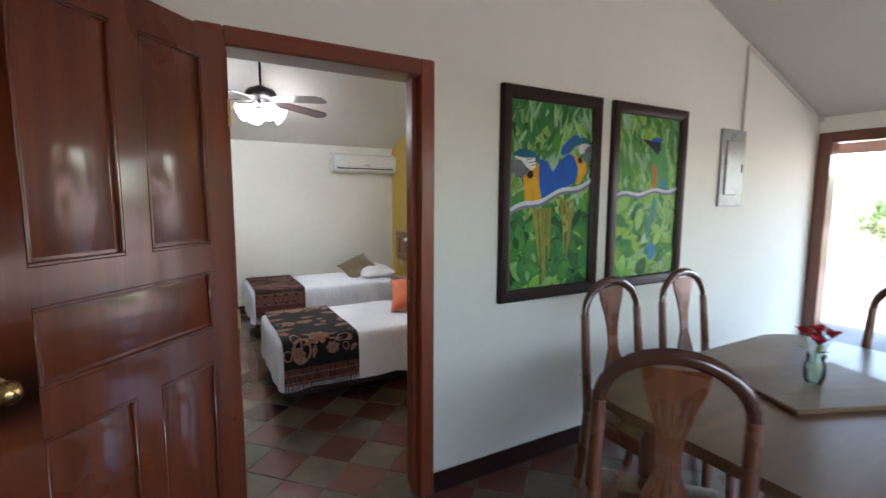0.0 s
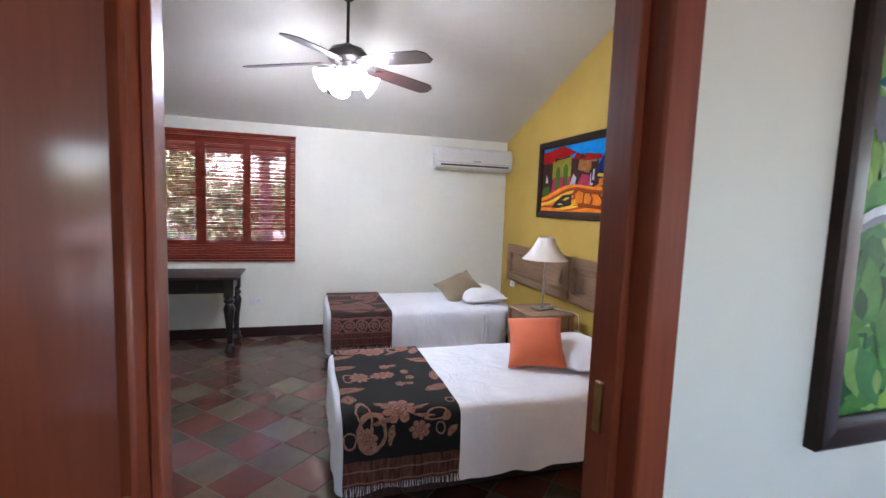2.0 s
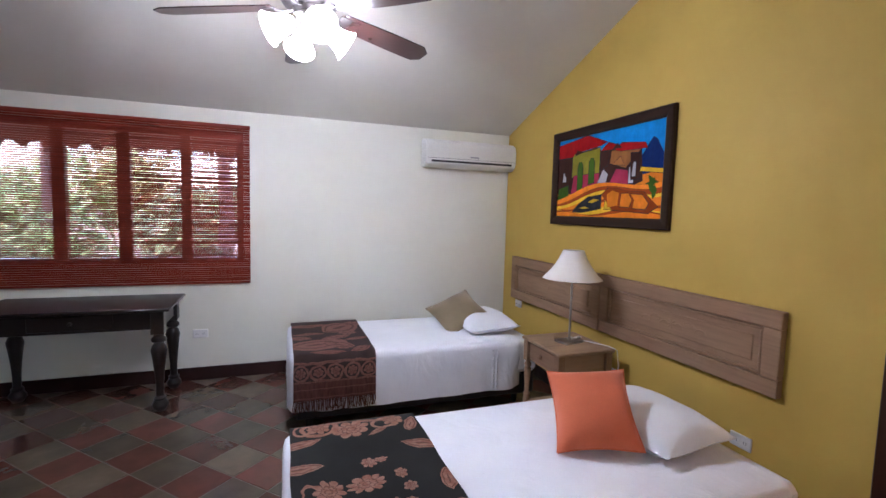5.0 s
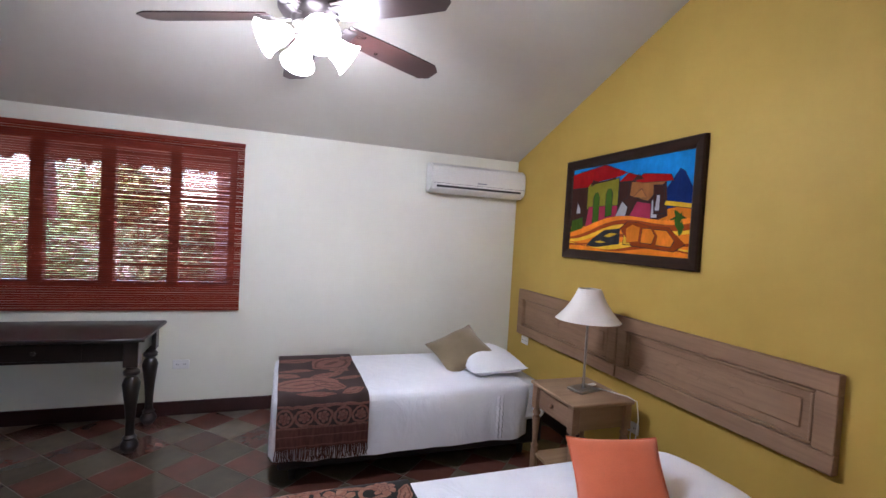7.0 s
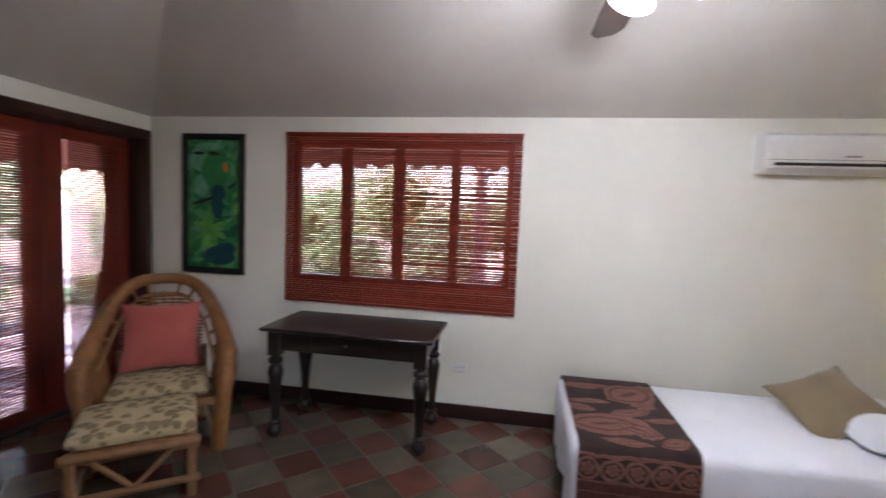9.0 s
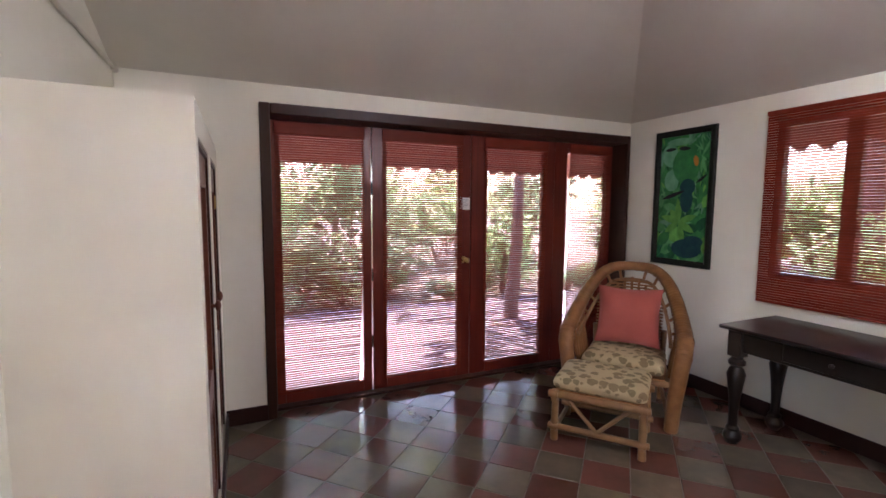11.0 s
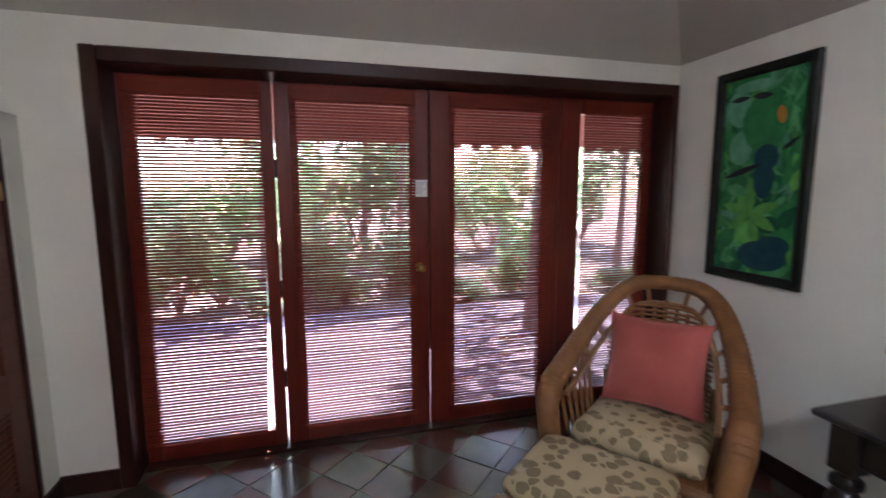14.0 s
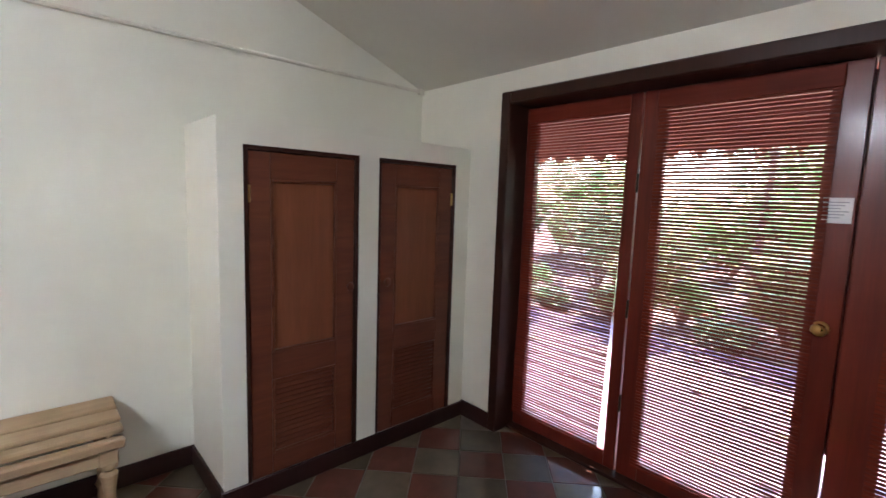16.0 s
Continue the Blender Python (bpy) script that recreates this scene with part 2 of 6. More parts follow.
TILE_GREY = surface("grey_green_cement_tile", (0.128, 0.1, 0.068), (0.078, 0.064, 0.045), 0.17, 5, 26, 0.06, 0.002, per_object=0.6, rough_var=0.16, coat=0.06)
GROUT = surface("sandy_grout", (0.13, 0.10, 0.072), (0.08, 0.062, 0.046), 0.8, 10, 120, 0.3)
CEDAR = wood("varnished_cedar", (0.165, 0.036, 0.012), (0.088, 0.018, 0.007), 2, 0.3, 0.7, spec=0.3, coat_rough=0.1)
CEDAR_JAMB = wood("varnished_cedar_frame", (0.27, 0.06, 0.023), (0.17, 0.036, 0.014), 2, 0.38, 0.25, spec=0.35)
CEDAR_X = wood("varnished_cedar_rail", (0.22, 0.05, 0.018), (0.14, 0.03, 0.012), 0, 0.32, 0.5)
REDWOOD = wood("red_brown_joinery", (0.18, 0.022, 0.012), (0.11, 0.013, 0.008), 2, 0.34, 0.15, spec=0.35)
# DARKTRIM: trim wood, and the painted shade in the closet louvre gaps.
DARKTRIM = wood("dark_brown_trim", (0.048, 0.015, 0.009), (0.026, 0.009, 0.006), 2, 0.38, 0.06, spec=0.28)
SLAT = wood("red_brown_bamboo_slat", (0.24, 0.036, 0.018), (0.15, 0.022, 0.011), 1, 0.55, 0.0, 10, 0.2, 0.25, spec=0.2)
SLAT_X = wood("red_brown_bamboo_slat_window", (0.24, 0.036, 0.018), (0.15, 0.022, 0.011), 0, 0.55, 0.0, 10, 0.2, 0.25, spec=0.2)
LOUVRE = wood("brown_louvre_wood", (0.155, 0.043, 0.021), (0.1, 0.027, 0.014), 0, 0.42, 0.15, spec=0.35)
PANEL = wood("light_brown_panel", (0.23, 0.076, 0.034), (0.165, 0.055, 0.025), 2, 0.42, 0.12, spec=0.35)
BLACKWOOD = wood("black_stained_wood", (0.008, 0.006, 0.005), (0.015, 0.009, 0.007), 0, 0.32, 0.2)
FRAMEWOOD = wood("dark_picture_frame_wood", (0.034, 0.014, 0.008), (0.015, 0.007, 0.005), 0, 0.4, 0.05, spec=0.18)
WASHED = wood("whitewashed_wood", (0.35, 0.218, 0.13), (0.25, 0.147, 0.087), 1, 0.65, 0.0, 8.0, spec=0.25)
WASHED_X = wood("whitewashed_wood_rail", (0.38, 0.255, 0.155), (0.28, 0.18, 0.105), 0, 0.65, 0.0, 8.0, spec=0.25)
PALEWOOD = wood("pale_bench_wood", (0.45, 0.32, 0.19), (0.35, 0.235, 0.135), 0, 0.6, 0.0)
TABLEWOOD = wood("dark_guanacaste_tabletop", (0.19, 0.105, 0.055), (0.115, 0.062, 0.033), 0, 0.34, 0.12, 6, spec=0.3)
CHAIRWOOD = wood("varnished_chair_wood", (0.24, 0.085, 0.035), (0.1, 0.03, 0.015), 2, 0.28, 0.6, 7)
DARKCHAIR = wood("dark_polished_rail_wood", (0.12, 0.04, 0.022), (0.05, 0.018, 0.012), 0, 0.22, 0.8, 7)
LINEN = surface("white_cotton_sheet", (0.85, 0.875, 0.92), (0.79, 0.815, 0.87), 0.9, 5, 260, 0.2, 0.001, sheen=0.2)
PILLOWCASE = surface("white_pillowcase", (0.82, 0.84, 0.87), (0.76, 0.78, 0.82), 0.9, 6, 260, 0.2, 0.001, sheen=0.2)
lt = LINEN.node_tree
creases = add(lt, "ShaderNodeBump", Strength=0.45, Distance=0.02)
lt.links.new(noise_of(lt, coords(lt, (1, 1, 0.45)), 6.0, 4, 0.55, 1.6), creases.inputs["Height"])
lt.links.new(creases.outputs[0], next(n for n in lt.nodes if n.type == "BUMP" and n != creases).inputs["Normal"])
ORANGE = surface("orange_cushion_cotton", (0.72, 0.17, 0.07), (0.64, 0.14, 0.055), 0.9, 5, 240, 0.3, 0.001, sheen=0.3)
KHAKI = surface("khaki_cushion_cotton", (0.24, 0.185, 0.105), (0.2, 0.15, 0.085), 0.9, 5, 240, 0.3, 0.001, sheen=0.3)
SALMON = surface("salmon_cushion_cotton", (0.5, 0.115, 0.09), (0.43, 0.095, 0.075), 0.9, 5, 240, 0.3, 0.001, sheen=0.3)
BATIK = batik("black_batik_cloth", (0.011, 0.012, 0.011), (0.46, 0.19, 0.12), (0.6, 0.33, 0.23), (0.12, (0.06, 0.018, 0.012)),
              [(0.03, 0.60, 0.10, 0.035, 8), (0.03, 0.92, 0.09, 0.03, 4), (0.50, 0.56, 0.08, 0.04, 20), (0.51, 0.98, 0.09, 0.035, -25), (0.53, 0.72, 0.07, 0.03, 80), (0.20, 0.40, 0.06, 0.018, 150),
               (0.22, 0.23, 0.018, 0.05, -10), (0.36, 0.36, 0.055, 0.011, 24), (0.37, 0.31, 0.06, 0.010, -8), (0.20, 0.30, 0.07, 0.012, 12), (0.04, 0.49, 0.05, 0.035, 90), (0.03, 1.10, 0.10, 0.03, 20), (0.37, 1.14, 0.07, 0.014, 30), (0.34, 1.24, 0.09, 0.014, -12), (0.51, 1.16, 0.07, 0.03, 70), (0.19, 1.26, 0.07, 0.013, 16), (0.48, 0.30, 0.03, 0.02, 60), (0.51, 0.22, 0.035, 0.022, 40)],
              [(0.26, 0.36, 0.085, 0.075, 8), (0.12, 0.76, 0.055, 0.07, 9), (0.25, 0.77, 0.075, 0.05, 10), (0.38, 0.80, 0.026, 0.03, 6), (0.39, 0.72, 0.026, 0.026, 6), (0.32, 0.64, 0.028, 0.032, 7), (0.37, 0.64, 0.024, 0.022, 6),
               (0.28, 0.90, 0.03, 0.034, 7), (0.33, 0.91, 0.026, 0.02, 6), (0.35, 0.24, 0.05, 0.05, 7), (0.11, 0.22, 0.04, 0.055, 6), (0.25, 1.18, 0.085, 0.075, 8), (0.12, 1.22, 0.05, 0.05, 7), (0.44, 1.22, 0.05, 0.05, 7)],
              [(0.10, 0.34, 0.035, 0.11, 8), (0.13, 0.25, 0.07, 0.10, -6), (0.03, 0.22, 0.03, 0.04, 0), (0.45, 0.24, 0.025, 0.035, 0), (0.12, 1.22, 0.08, 0.07, 0), (0.40, 1.20, 0.06, 0.05, 0), (0.05, 1.22, 0.04, 0.05, 0), (0.52, 0.40, 0.022, 0.03, 0), (0.06, 0.76, 0.03, 0.06, 0), (0.43, 0.31, 0.06, 0.03, 10)])
PAISLEY = batik("maroon_paisley_cloth", (0.058, 0.033, 0.029), (0.34, 0.135, 0.1), (0.41, 0.2, 0.15), (0.115, (0.11, 0.036, 0.03)),
                [(0.15, 0.50, 0.19, 0.10, 8), (0.30, 0.47, 0.12, 0.07, -30), (0.36, 0.93, 0.17, 0.15, 40), (0.12, 1.02, 0.18, 0.05, 6), (0.12, 0.78, 0.12, 0.035, 5), (0.45, 0.60, 0.10, 0.03, 12), (0.30, 0.66, 0.13, 0.05, 25), (0.05, 0.68, 0.09, 0.05, -20), (0.22, 0.33, 0.12, 0.03, -6), (0.44, 0.36, 0.08, 0.045, 30), (0.26, 0.244, 0.6, 0.010, 0), (0.26, 0.122, 0.6, 0.008, 0)],
                [(0.40, 0.78, 0.07, 0.06, 8), (0.34, 0.42, 0.06, 0.05, 7), (0.47, 1.02, 0.08, 0.08, 9), (0.24, 0.56, 0.05, 0.05, 8)] + [(0.045 + 0.108 * k, 0.18, 0.034, 0.034, 6) for k in range(5)],
                [(0.045 + 0.108 * k, 0.18, 0.054, 0.054, 0) for k in range(5)] + [(0.17, 0.5, 0.2, 0.12, 8)])
FRINGE = surface("maroon_fringe", (0.1, 0.03, 0.02), (0.06, 0.018, 0.014), 0.9, 20, 200, 0.2)
BEDBASE = surface("black_bed_base_cloth", (0.012, 0.011, 0.012), (0.02, 0.018, 0.018), 0.9, 6, 200, 0.2)
WICKER = surface("honey_wicker", (0.33, 0.15, 0.05), (0.22, 0.095, 0.032), 0.5, 14, 120, 0.5, 0.004)
BAMBOO = surface("pale_bamboo", (0.3, 0.165, 0.07), (0.2, 0.1, 0.042), 0.45, 10, 90, 0.3, 0.002)
LEAFPRINT = blotched("leaf_print_cotton", (0.5, 0.4, 0.23), (0.14, 0.09, 0.036), (0.075, 0.072, 0.028), 16)
PLASTIC = surface("white_plastic", (0.8, 0.8, 0.78), (0.76, 0.76, 0.74), 0.35, 3, 80, 0.03)
DARKSLOT = surface("dark_slot", (0.02, 0.02, 0.022), (0.03, 0.03, 0.03), 0.6, 8, 80, 0.05)
STEEL = surface("brushed_steel", (0.42, 0.4, 0.37), (0.34, 0.32, 0.3), 0.32, 9, 150, 0.1, 0.001, metal=1.0)
BRASS = surface("worn_brass", (0.6, 0.42, 0.18), (0.45, 0.3, 0.12), 0.3, 12, 150, 0.1, 0.001, metal=1.0)
BRONZE = surface("dark_bronze_fan_metal", (0.035, 0.03, 0.03), (0.05, 0.042, 0.04), 0.35, 8, 120, 0.1, 0.001, metal=0.6)
BLADE = wood("mahogany_fan_blade", (0.034, 0.013, 0.011), (0.022, 0.009, 0.008), 0, 0.3, 0.5)
SHADECLOTH = surface("white_lampshade_cloth", (0.82, 0.78, 0.72), (0.76, 0.72, 0.66), 0.9, 8, 260, 0.25, 0.001)
FROST = glow("lit_frosted_glass", (0.93, 0.96, 1.0), 2.4)
GLASS = clear_glass("window_glass")
VASEGLASS = clear_glass("green_vase_glass", (0.93, 0.985, 0.94), 0.02)
PAPER = surface("white_paper", (0.8, 0.79, 0.8), (0.74, 0.73, 0.75), 0.8, 10, 100, 0.05)
INK = surface("grey_ink", (0.3, 0.3, 0.34), (0.35, 0.35, 0.4), 0.8, 10, 100, 0.05)
CONDUIT = surface("painted_conduit", (0.72, 0.69, 0.6), (0.66, 0.63, 0.55), 0.6, 6, 60, 0.1)
PETAL = surface("red_petal", (0.6, 0.02, 0.03), (0.42, 0.012, 0.03), 0.6, 20, 150, 0.2)
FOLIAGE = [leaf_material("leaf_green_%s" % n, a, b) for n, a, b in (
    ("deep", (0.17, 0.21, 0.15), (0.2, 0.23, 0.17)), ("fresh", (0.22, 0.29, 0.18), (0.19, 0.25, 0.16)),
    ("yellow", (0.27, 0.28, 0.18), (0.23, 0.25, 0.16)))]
BARK = surface("grey_red_bark", (0.34, 0.22, 0.19), (0.24, 0.14, 0.12), 0.9, 6, 40, 0.6, 0.01, (1, 1, 0.3))
SOIL = surface("garden_soil_and_litter", (0.28, 0.2, 0.185), (0.18, 0.13, 0.115), 0.95, 0.7, 12, 0.5, 0.02)
GRAVEL = surface("pale_dusty_yard", (0.17, 0.16, 0.135), (0.1, 0.092, 0.07), 0.9, 2.2, 18, 0.5, 0.01)
LITTER = surface("dry_leaf", (0.22, 0.14, 0.07), (0.13, 0.085, 0.05), 0.8, 30, 90, 0.2)
PAVING = surface("pale_red_paving", (0.17, 0.115, 0.15), (0.1, 0.068, 0.092), 0.8, 1.5, 25, 0.3, 0.004)
ROOFTILE = surface("clay_roof_tile", (0.3, 0.12, 0.07), (0.22, 0.09, 0.055), 0.8, 4, 30, 0.4, 0.005)
SOFFIT = wood("red_brown_soffit_boards", (0.2, 0.06, 0.03), (0.13, 0.04, 0.02), 1, 0.6, 0.0)


# ---- mesh helpers ----
def box(bm, lo, hi, bev=0.0, seg=1, m=None):
    c = [(a + b) / 2 for a, b in zip(lo, hi)]
    d = [abs(b - a) for a, b in zip(lo, hi)]
    mat = Matrix.Translation(c) @ Matrix.Diagonal((*d, 1))
    vs = bmesh.ops.create_cube(bm, size=1, matrix=(m @ mat) if m else mat)["verts"]
    if bev:
        es = list({e for v in vs for e in v.link_edges})
        bmesh.ops.bevel(bm, geom=es, offset=min(bev, 0.45 * min(d)), segments=seg, affect="EDGES", profile=0.6)


def rod(bm, p, q, r0, r1=None, seg=10):
    p, q = Vector(p), Vector(q)
    r1 = r0 if r1 is None else r1
    m = Matrix.Translation((p + q) / 2) @ (q - p).to_track_quat("Z", "Y").to_matrix().to_4x4()
    bmesh.ops.create_cone(bm, cap_ends=True, segments=seg, radius1=r0, radius2=r1, depth=(q - p).length, matrix=m)


def lathe(bm, prof, seg=20, at=(0, 0, 0), caps=True):
    rings = []
    for r, z in prof:
        rings.append([bm.verts.new((at[0] + r * math.cos(2 * math.pi * i / seg), at[1] + r * math.sin(2 * math.pi * i / seg), at[2] + z)) for i in range(seg)])
    for a, b in zip(rings, rings[1:]):
        for i in range(seg):
            j = (i + 1) % seg
            bm.faces.new((a[i], a[j], b[j], b[i]))
    if caps:
        bm.faces.new(rings[0][::-1])
        bm.faces.new(rings[-1])


def tube(bm, pts, r, seg=8, flat=1.0):
    """A bent rod; its cross-section is carried along without twisting."""
    pts = [Vector(p) for p in pts]
    rings, s = [], None
    for i, p in enumerate(pts):
        d = (pts[min(i + 1, len(pts) - 1)] - pts[max(i - 1, 0)]).normalized()
        if s is None:
            s = d.cross(Vector((0, 0, 1)) if abs(d.z) < 0.95 else Vector((0, 1, 0)))
        s = (s - d * s.dot(d)).normalized()
        u = s.cross(d)
        rr = r[i] if isinstance(r, (list, tuple)) else r
        rings.append([bm.verts.new(p + rr * (math.cos(2 * math.pi * k / seg) * s + flat * math.sin(2 * math.pi * k / seg) * u)) for k in range(seg)])
    for a, b in zip(rings, rings[1:]):
        for k in range(seg):
            j = (k + 1) % seg
            bm.faces.new((a[k], a[j], b[j], b[k]))
    bm.faces.new(rings[0][::-1])
    bm.faces.new(rings[-1])


def prism(bm, outline, place, a, b):
    """An outline of (u, w) pairs, swept from a to b; place(u, w, d) gives the point."""
    lo = [bm.verts.new(place(u, w, a)) for u, w in outline]
    hi = [bm.verts.new(place(u, w, b)) for u, w in outline]
    n = len(outline)
    bm.faces.new(lo[::-1])
    bm.faces.new(hi)
    for i in range(n):
        j = (i + 1) % n
        bm.faces.new((lo[i], lo[j], hi[j], hi[i]))


def pillow(bm, w, d, h, n=18, pinch=0.12, lump=0.012, seed=0):
    """A stuffed cushion with pinched sides and pointed corners."""
    top, bot = {}, {}
    for i in range(n + 1):
        for j in range(n + 1):
            u, v = 2 * i / n - 1, 2 * j / n - 1
            x = u * w / 2 * (1 - pinch * (1 - v * v) * abs(u) ** 3)
            y = v * d / 2 * (1 - pinch * (1 - u * u) * abs(v) ** 3)
            z = h / 2 * ((1 - abs(u) ** 2.6) * (1 - abs(v) ** 2.6)) ** 0.55
            k = lump * noise.noise(Vector((x * 7 + seed, y * 7, seed)))
            top[i, j] = bm.verts.new((x, y, z + k))
            bot[i, j] = top[i, j] if i in (0, n) or j in (0, n) else bm.verts.new((x, y, -z * 0.8 + k))
    for i in range(n):
        for j in range(n):
            bm.faces.new((top[i, j], top[i + 1, j], top[i + 1, j + 1], top[i, j + 1]))
            if len({bot[i, j], bot[i + 1, j], bot[i + 1, j + 1], bot[i, j + 1]}) == 4:
                try:
                    bm.faces.new((bot[i, j + 1], bot[i + 1, j + 1], bot[i + 1, j], bot[i, j]))
                except ValueError:
                    pass


def mesh_of(name, bm, material):
    bmesh.ops.recalc_face_normals(bm, faces=bm.faces[:])
    me = bpy.data.meshes.new(name)
    bm.to_mesh(me)
    bm.free()
    me.materials.append(material)
    me.shade_smooth()
    me.set_sharp_from_angle(angle=radians(38))
    return me


def part(name, bm, material, parent, label=""):
    ob = new(name, mesh_of(name, bm, material))
    ob.parent = parent
    return tagged(ob, label)


def thing(name, m, label, category, group="", kind=""):
    ob = new(name)
    ob.empty_display_size = 0.1
    ob.matrix_world = m
    return tagged(ob, label, category, group, kind)


def structure(name, bm, material, label, category):
    return tagged(new(name, mesh_of(name, bm, material)), label, category, "", "structure")


def solid(*boxes, bev=0.0):
    bm = bmesh.new()
    for lo, hi in boxes:
        box(bm, lo, hi, bev)
    return bm

# ---- the house ----
XW, XE, YN, YS = -2.922, 4.87, 7.265, -1.6      # inner faces of the outer walls
XY, YD, YB, YT = 2.612, 2.808, 2.975, 3.218     # yellow wall, dining face, bedroom face, thick stretch
EAVE, SLOPE, T = 2.278, 0.355, 0.15
XR = (XW + XE) / 2
HALF = (XE - XW) / 2


def roof_z(x, y):
    return EAVE + SLOPE * min(YN - y, x - XW, XE - x)


def wall_along_x(name, y0, y1, x0, x1, holes, material, label, face_y):
    """A wall under the sloped ceiling, with openings (xa, xb, za, zb) through it."""
    xs = sorted({x0, x1, *[h[0] for h in holes], *[h[1] for h in holes], *([XR] if x0 < XR < x1 else [])})
    bm = bmesh.new()
    for a, b in zip(xs, xs[1:]):
        h = [q for q in holes if q[0] <= a and q[1] >= b]
        za = roof_z(a, face_y) + 0.05
        zb = roof_z(b, face_y) + 0.05
        place = lambda u, w, d: (u, d, w)
        if h:
            if h[0][2] > 0:
                prism(bm, [(a, -0.1), (b, -0.1), (b, h[0][2]), (a, h[0][2])], place, y0, y1)
            prism(bm, [(a, h[0][3]), (b, h[0][3]), (b, zb), (a, za)], place, y0, y1)
        else:
            prism(bm, [(a, -0.1), (b, -0.1), (b, zb), (a, za)], place, y0, y1)
    bmesh.ops.remove_doubles(bm, verts=bm.verts[:], dist=0.0002)
    return structure(name, bm, material, label, "wall")


def wall_along_y(name, x0, x1, y0, y1, holes, material, label, face_x, bends=()):
    ys = sorted({y0, y1, *[h[0] for h in holes], *[h[1] for h in holes], *bends})
    bm = bmesh.new()
    for a, b in zip(ys, ys[1:]):
        h = [q for q in holes if q[0] <= a and q[1] >= b]
        za = roof_z(face_x, a) + 0.05
        zb = roof_z(face_x, b) + 0.05
        place = lambda u, w, d: (d, u, w)
        if h:
            if h[0][2] > 0:
                prism(bm, [(a, -0.1), (b, -0.1), (b, h[0][2]), (a, h[0][2])], place, x0, x1)
            prism(bm, [(a, h[0][3]), (b, h[0][3]), (b, zb), (a, za)], place, x0, x1)
        else:
            prism(bm, [(a, -0.1), (b, -0.1), (b, zb), (a, za)], place, x0, x1)
    bmesh.ops.remove_doubles(bm, verts=bm.verts[:], dist=0.0002)
    return structure(name, bm, material, label, "wall")


WIN = (-1.64, 0.10, 1.0, 2.095)
GD = (4.005, 7.25, 0.0, 2.15)
wall_along_x("wall_north", YN, YN + T, XW - T, XE + T, [WIN], WALL, "off-white plaster wall with a wide window", YN)
wall_along_y("wall_west", XW - 0.3, XW, YS - T, YN, [GD], WALL, "off-white plaster wall with four glazed door leaves", XW)
wall_along_x("wall_partition", YD, YB, XW, XE, [(-0.03, 0.955, 0.0, 2.19)], WALL, "off-white plaster wall between dining room and bedroom", YB)
wall_along_x("wall_partition_thick", YB, YT, XW, -0.12, [], WALL, "thicker stretch of the off-white bedroom wall", YT)
wall_along_y("wall_yellow", XY, XY + T, YB, YN, [(3.2, 4.06, 0.0, 2.152)], YELLOW, "ochre yellow plaster wall behind the beds", XY, (YN - (XE - XY),))
wall_along_y("wall_east", XE, XE + T, YS - T, YN, [(0.75, 2.79, 0.0, 2.13)], WALL, "off-white dining room wall with a glazed opening", XE)
wall_along_x("wall_south", YS - T, YS, XW, XE, [(-0.6, 3.6, 0.85, 2.15)], WALL, "off-white dining room wall with a broad window opening", YS)
structure("wall_bathroom_lining", solid(((XY + T, 5.2, 0), (XE, 5.3, 2.6)), ((XE - 0.02, YB, 0), (XE, 5.2, 2.6)), ((XY + T, YB, 0), (XE - 0.02, YB + 0.02, 2.6)), ((XY + T, YB + 0.02, 0), (XY + T + 0.015, 3.2, 2.6)), ((XY + T, 4.06, 0), (XY + T + 0.015, 5.2, 2.6))), PEACH, "peach plaster bathroom walls", "wall")
structure("bathroom_ceiling", solid(((XY + T, YB + 0.02, 2.42), (XE - 0.02, 5.2, 2.46))), CEIL, "flat pale bathroom ceiling", "ceiling")

def corner(x, y):
    return (x, y, EAVE + SLOPE * min(YN - y, x - XW, XE - x))


def sloped_sheet(bm, out, lift, thick):
    """Three roof slopes as one slab, out metres beyond the walls."""
    pts = [(XW - out, YN + out), (XE + out, YN + out), (XR, YN - HALF), (XR, YS - T - out), (XW - out, YS - T - out), (XE + out, YS - T - out)]
    up = [bm.verts.new((x, y, corner(x, y)[2] + lift + thick)) for x, y in pts]
    dn = [bm.verts.new((x, y, corner(x, y)[2] + lift)) for x, y in pts]
    for f in ((0, 4, 3, 2), (0, 2, 1), (1, 2, 3, 5)):
        bm.faces.new([up[i] for i in f])
        bm.faces.new([dn[i] for i in f][::-1])
    for i, j in ((0, 1), (1, 5), (5, 3), (3, 4), (4, 0)):
        bm.faces.new((up[i], up[j], dn[j], dn[i]))


bm = bmesh.new()
sloped_sheet(bm, 0.0, 0.0, 0.03)
structure("ceiling", bm, CEIL, "sloped greyish off-white plaster ceiling", "ceiling").data.set_sharp_from_angle(angle=radians(10))
bm = bmesh.new()
EAVE_W, EAVE_N = 1.25, 0.9
sloped_sheet(bm, EAVE_N, 0.06, 0.08)
edge0, edge1 = (XW - EAVE_N, EAVE - SLOPE * EAVE_N + 0.06), (XW - EAVE_W, EAVE - SLOPE * EAVE_W + 0.06)
prism(bm, [edge0, (edge0[0], edge0[1] + 0.08), (edge1[0], edge1[1] + 0.08), edge1], lambda u, w, d: (u, d, w), YS - T - EAVE_N, YN + EAVE_N)
roof = structure("roof", bm, ROOFTILE, "clay tile hip roof with wide eaves", "roof")
bm = bmesh.new()
box(bm, (XW - 0.3, YS - T, -0.12), (XE + T, YN + T, -0.0022))
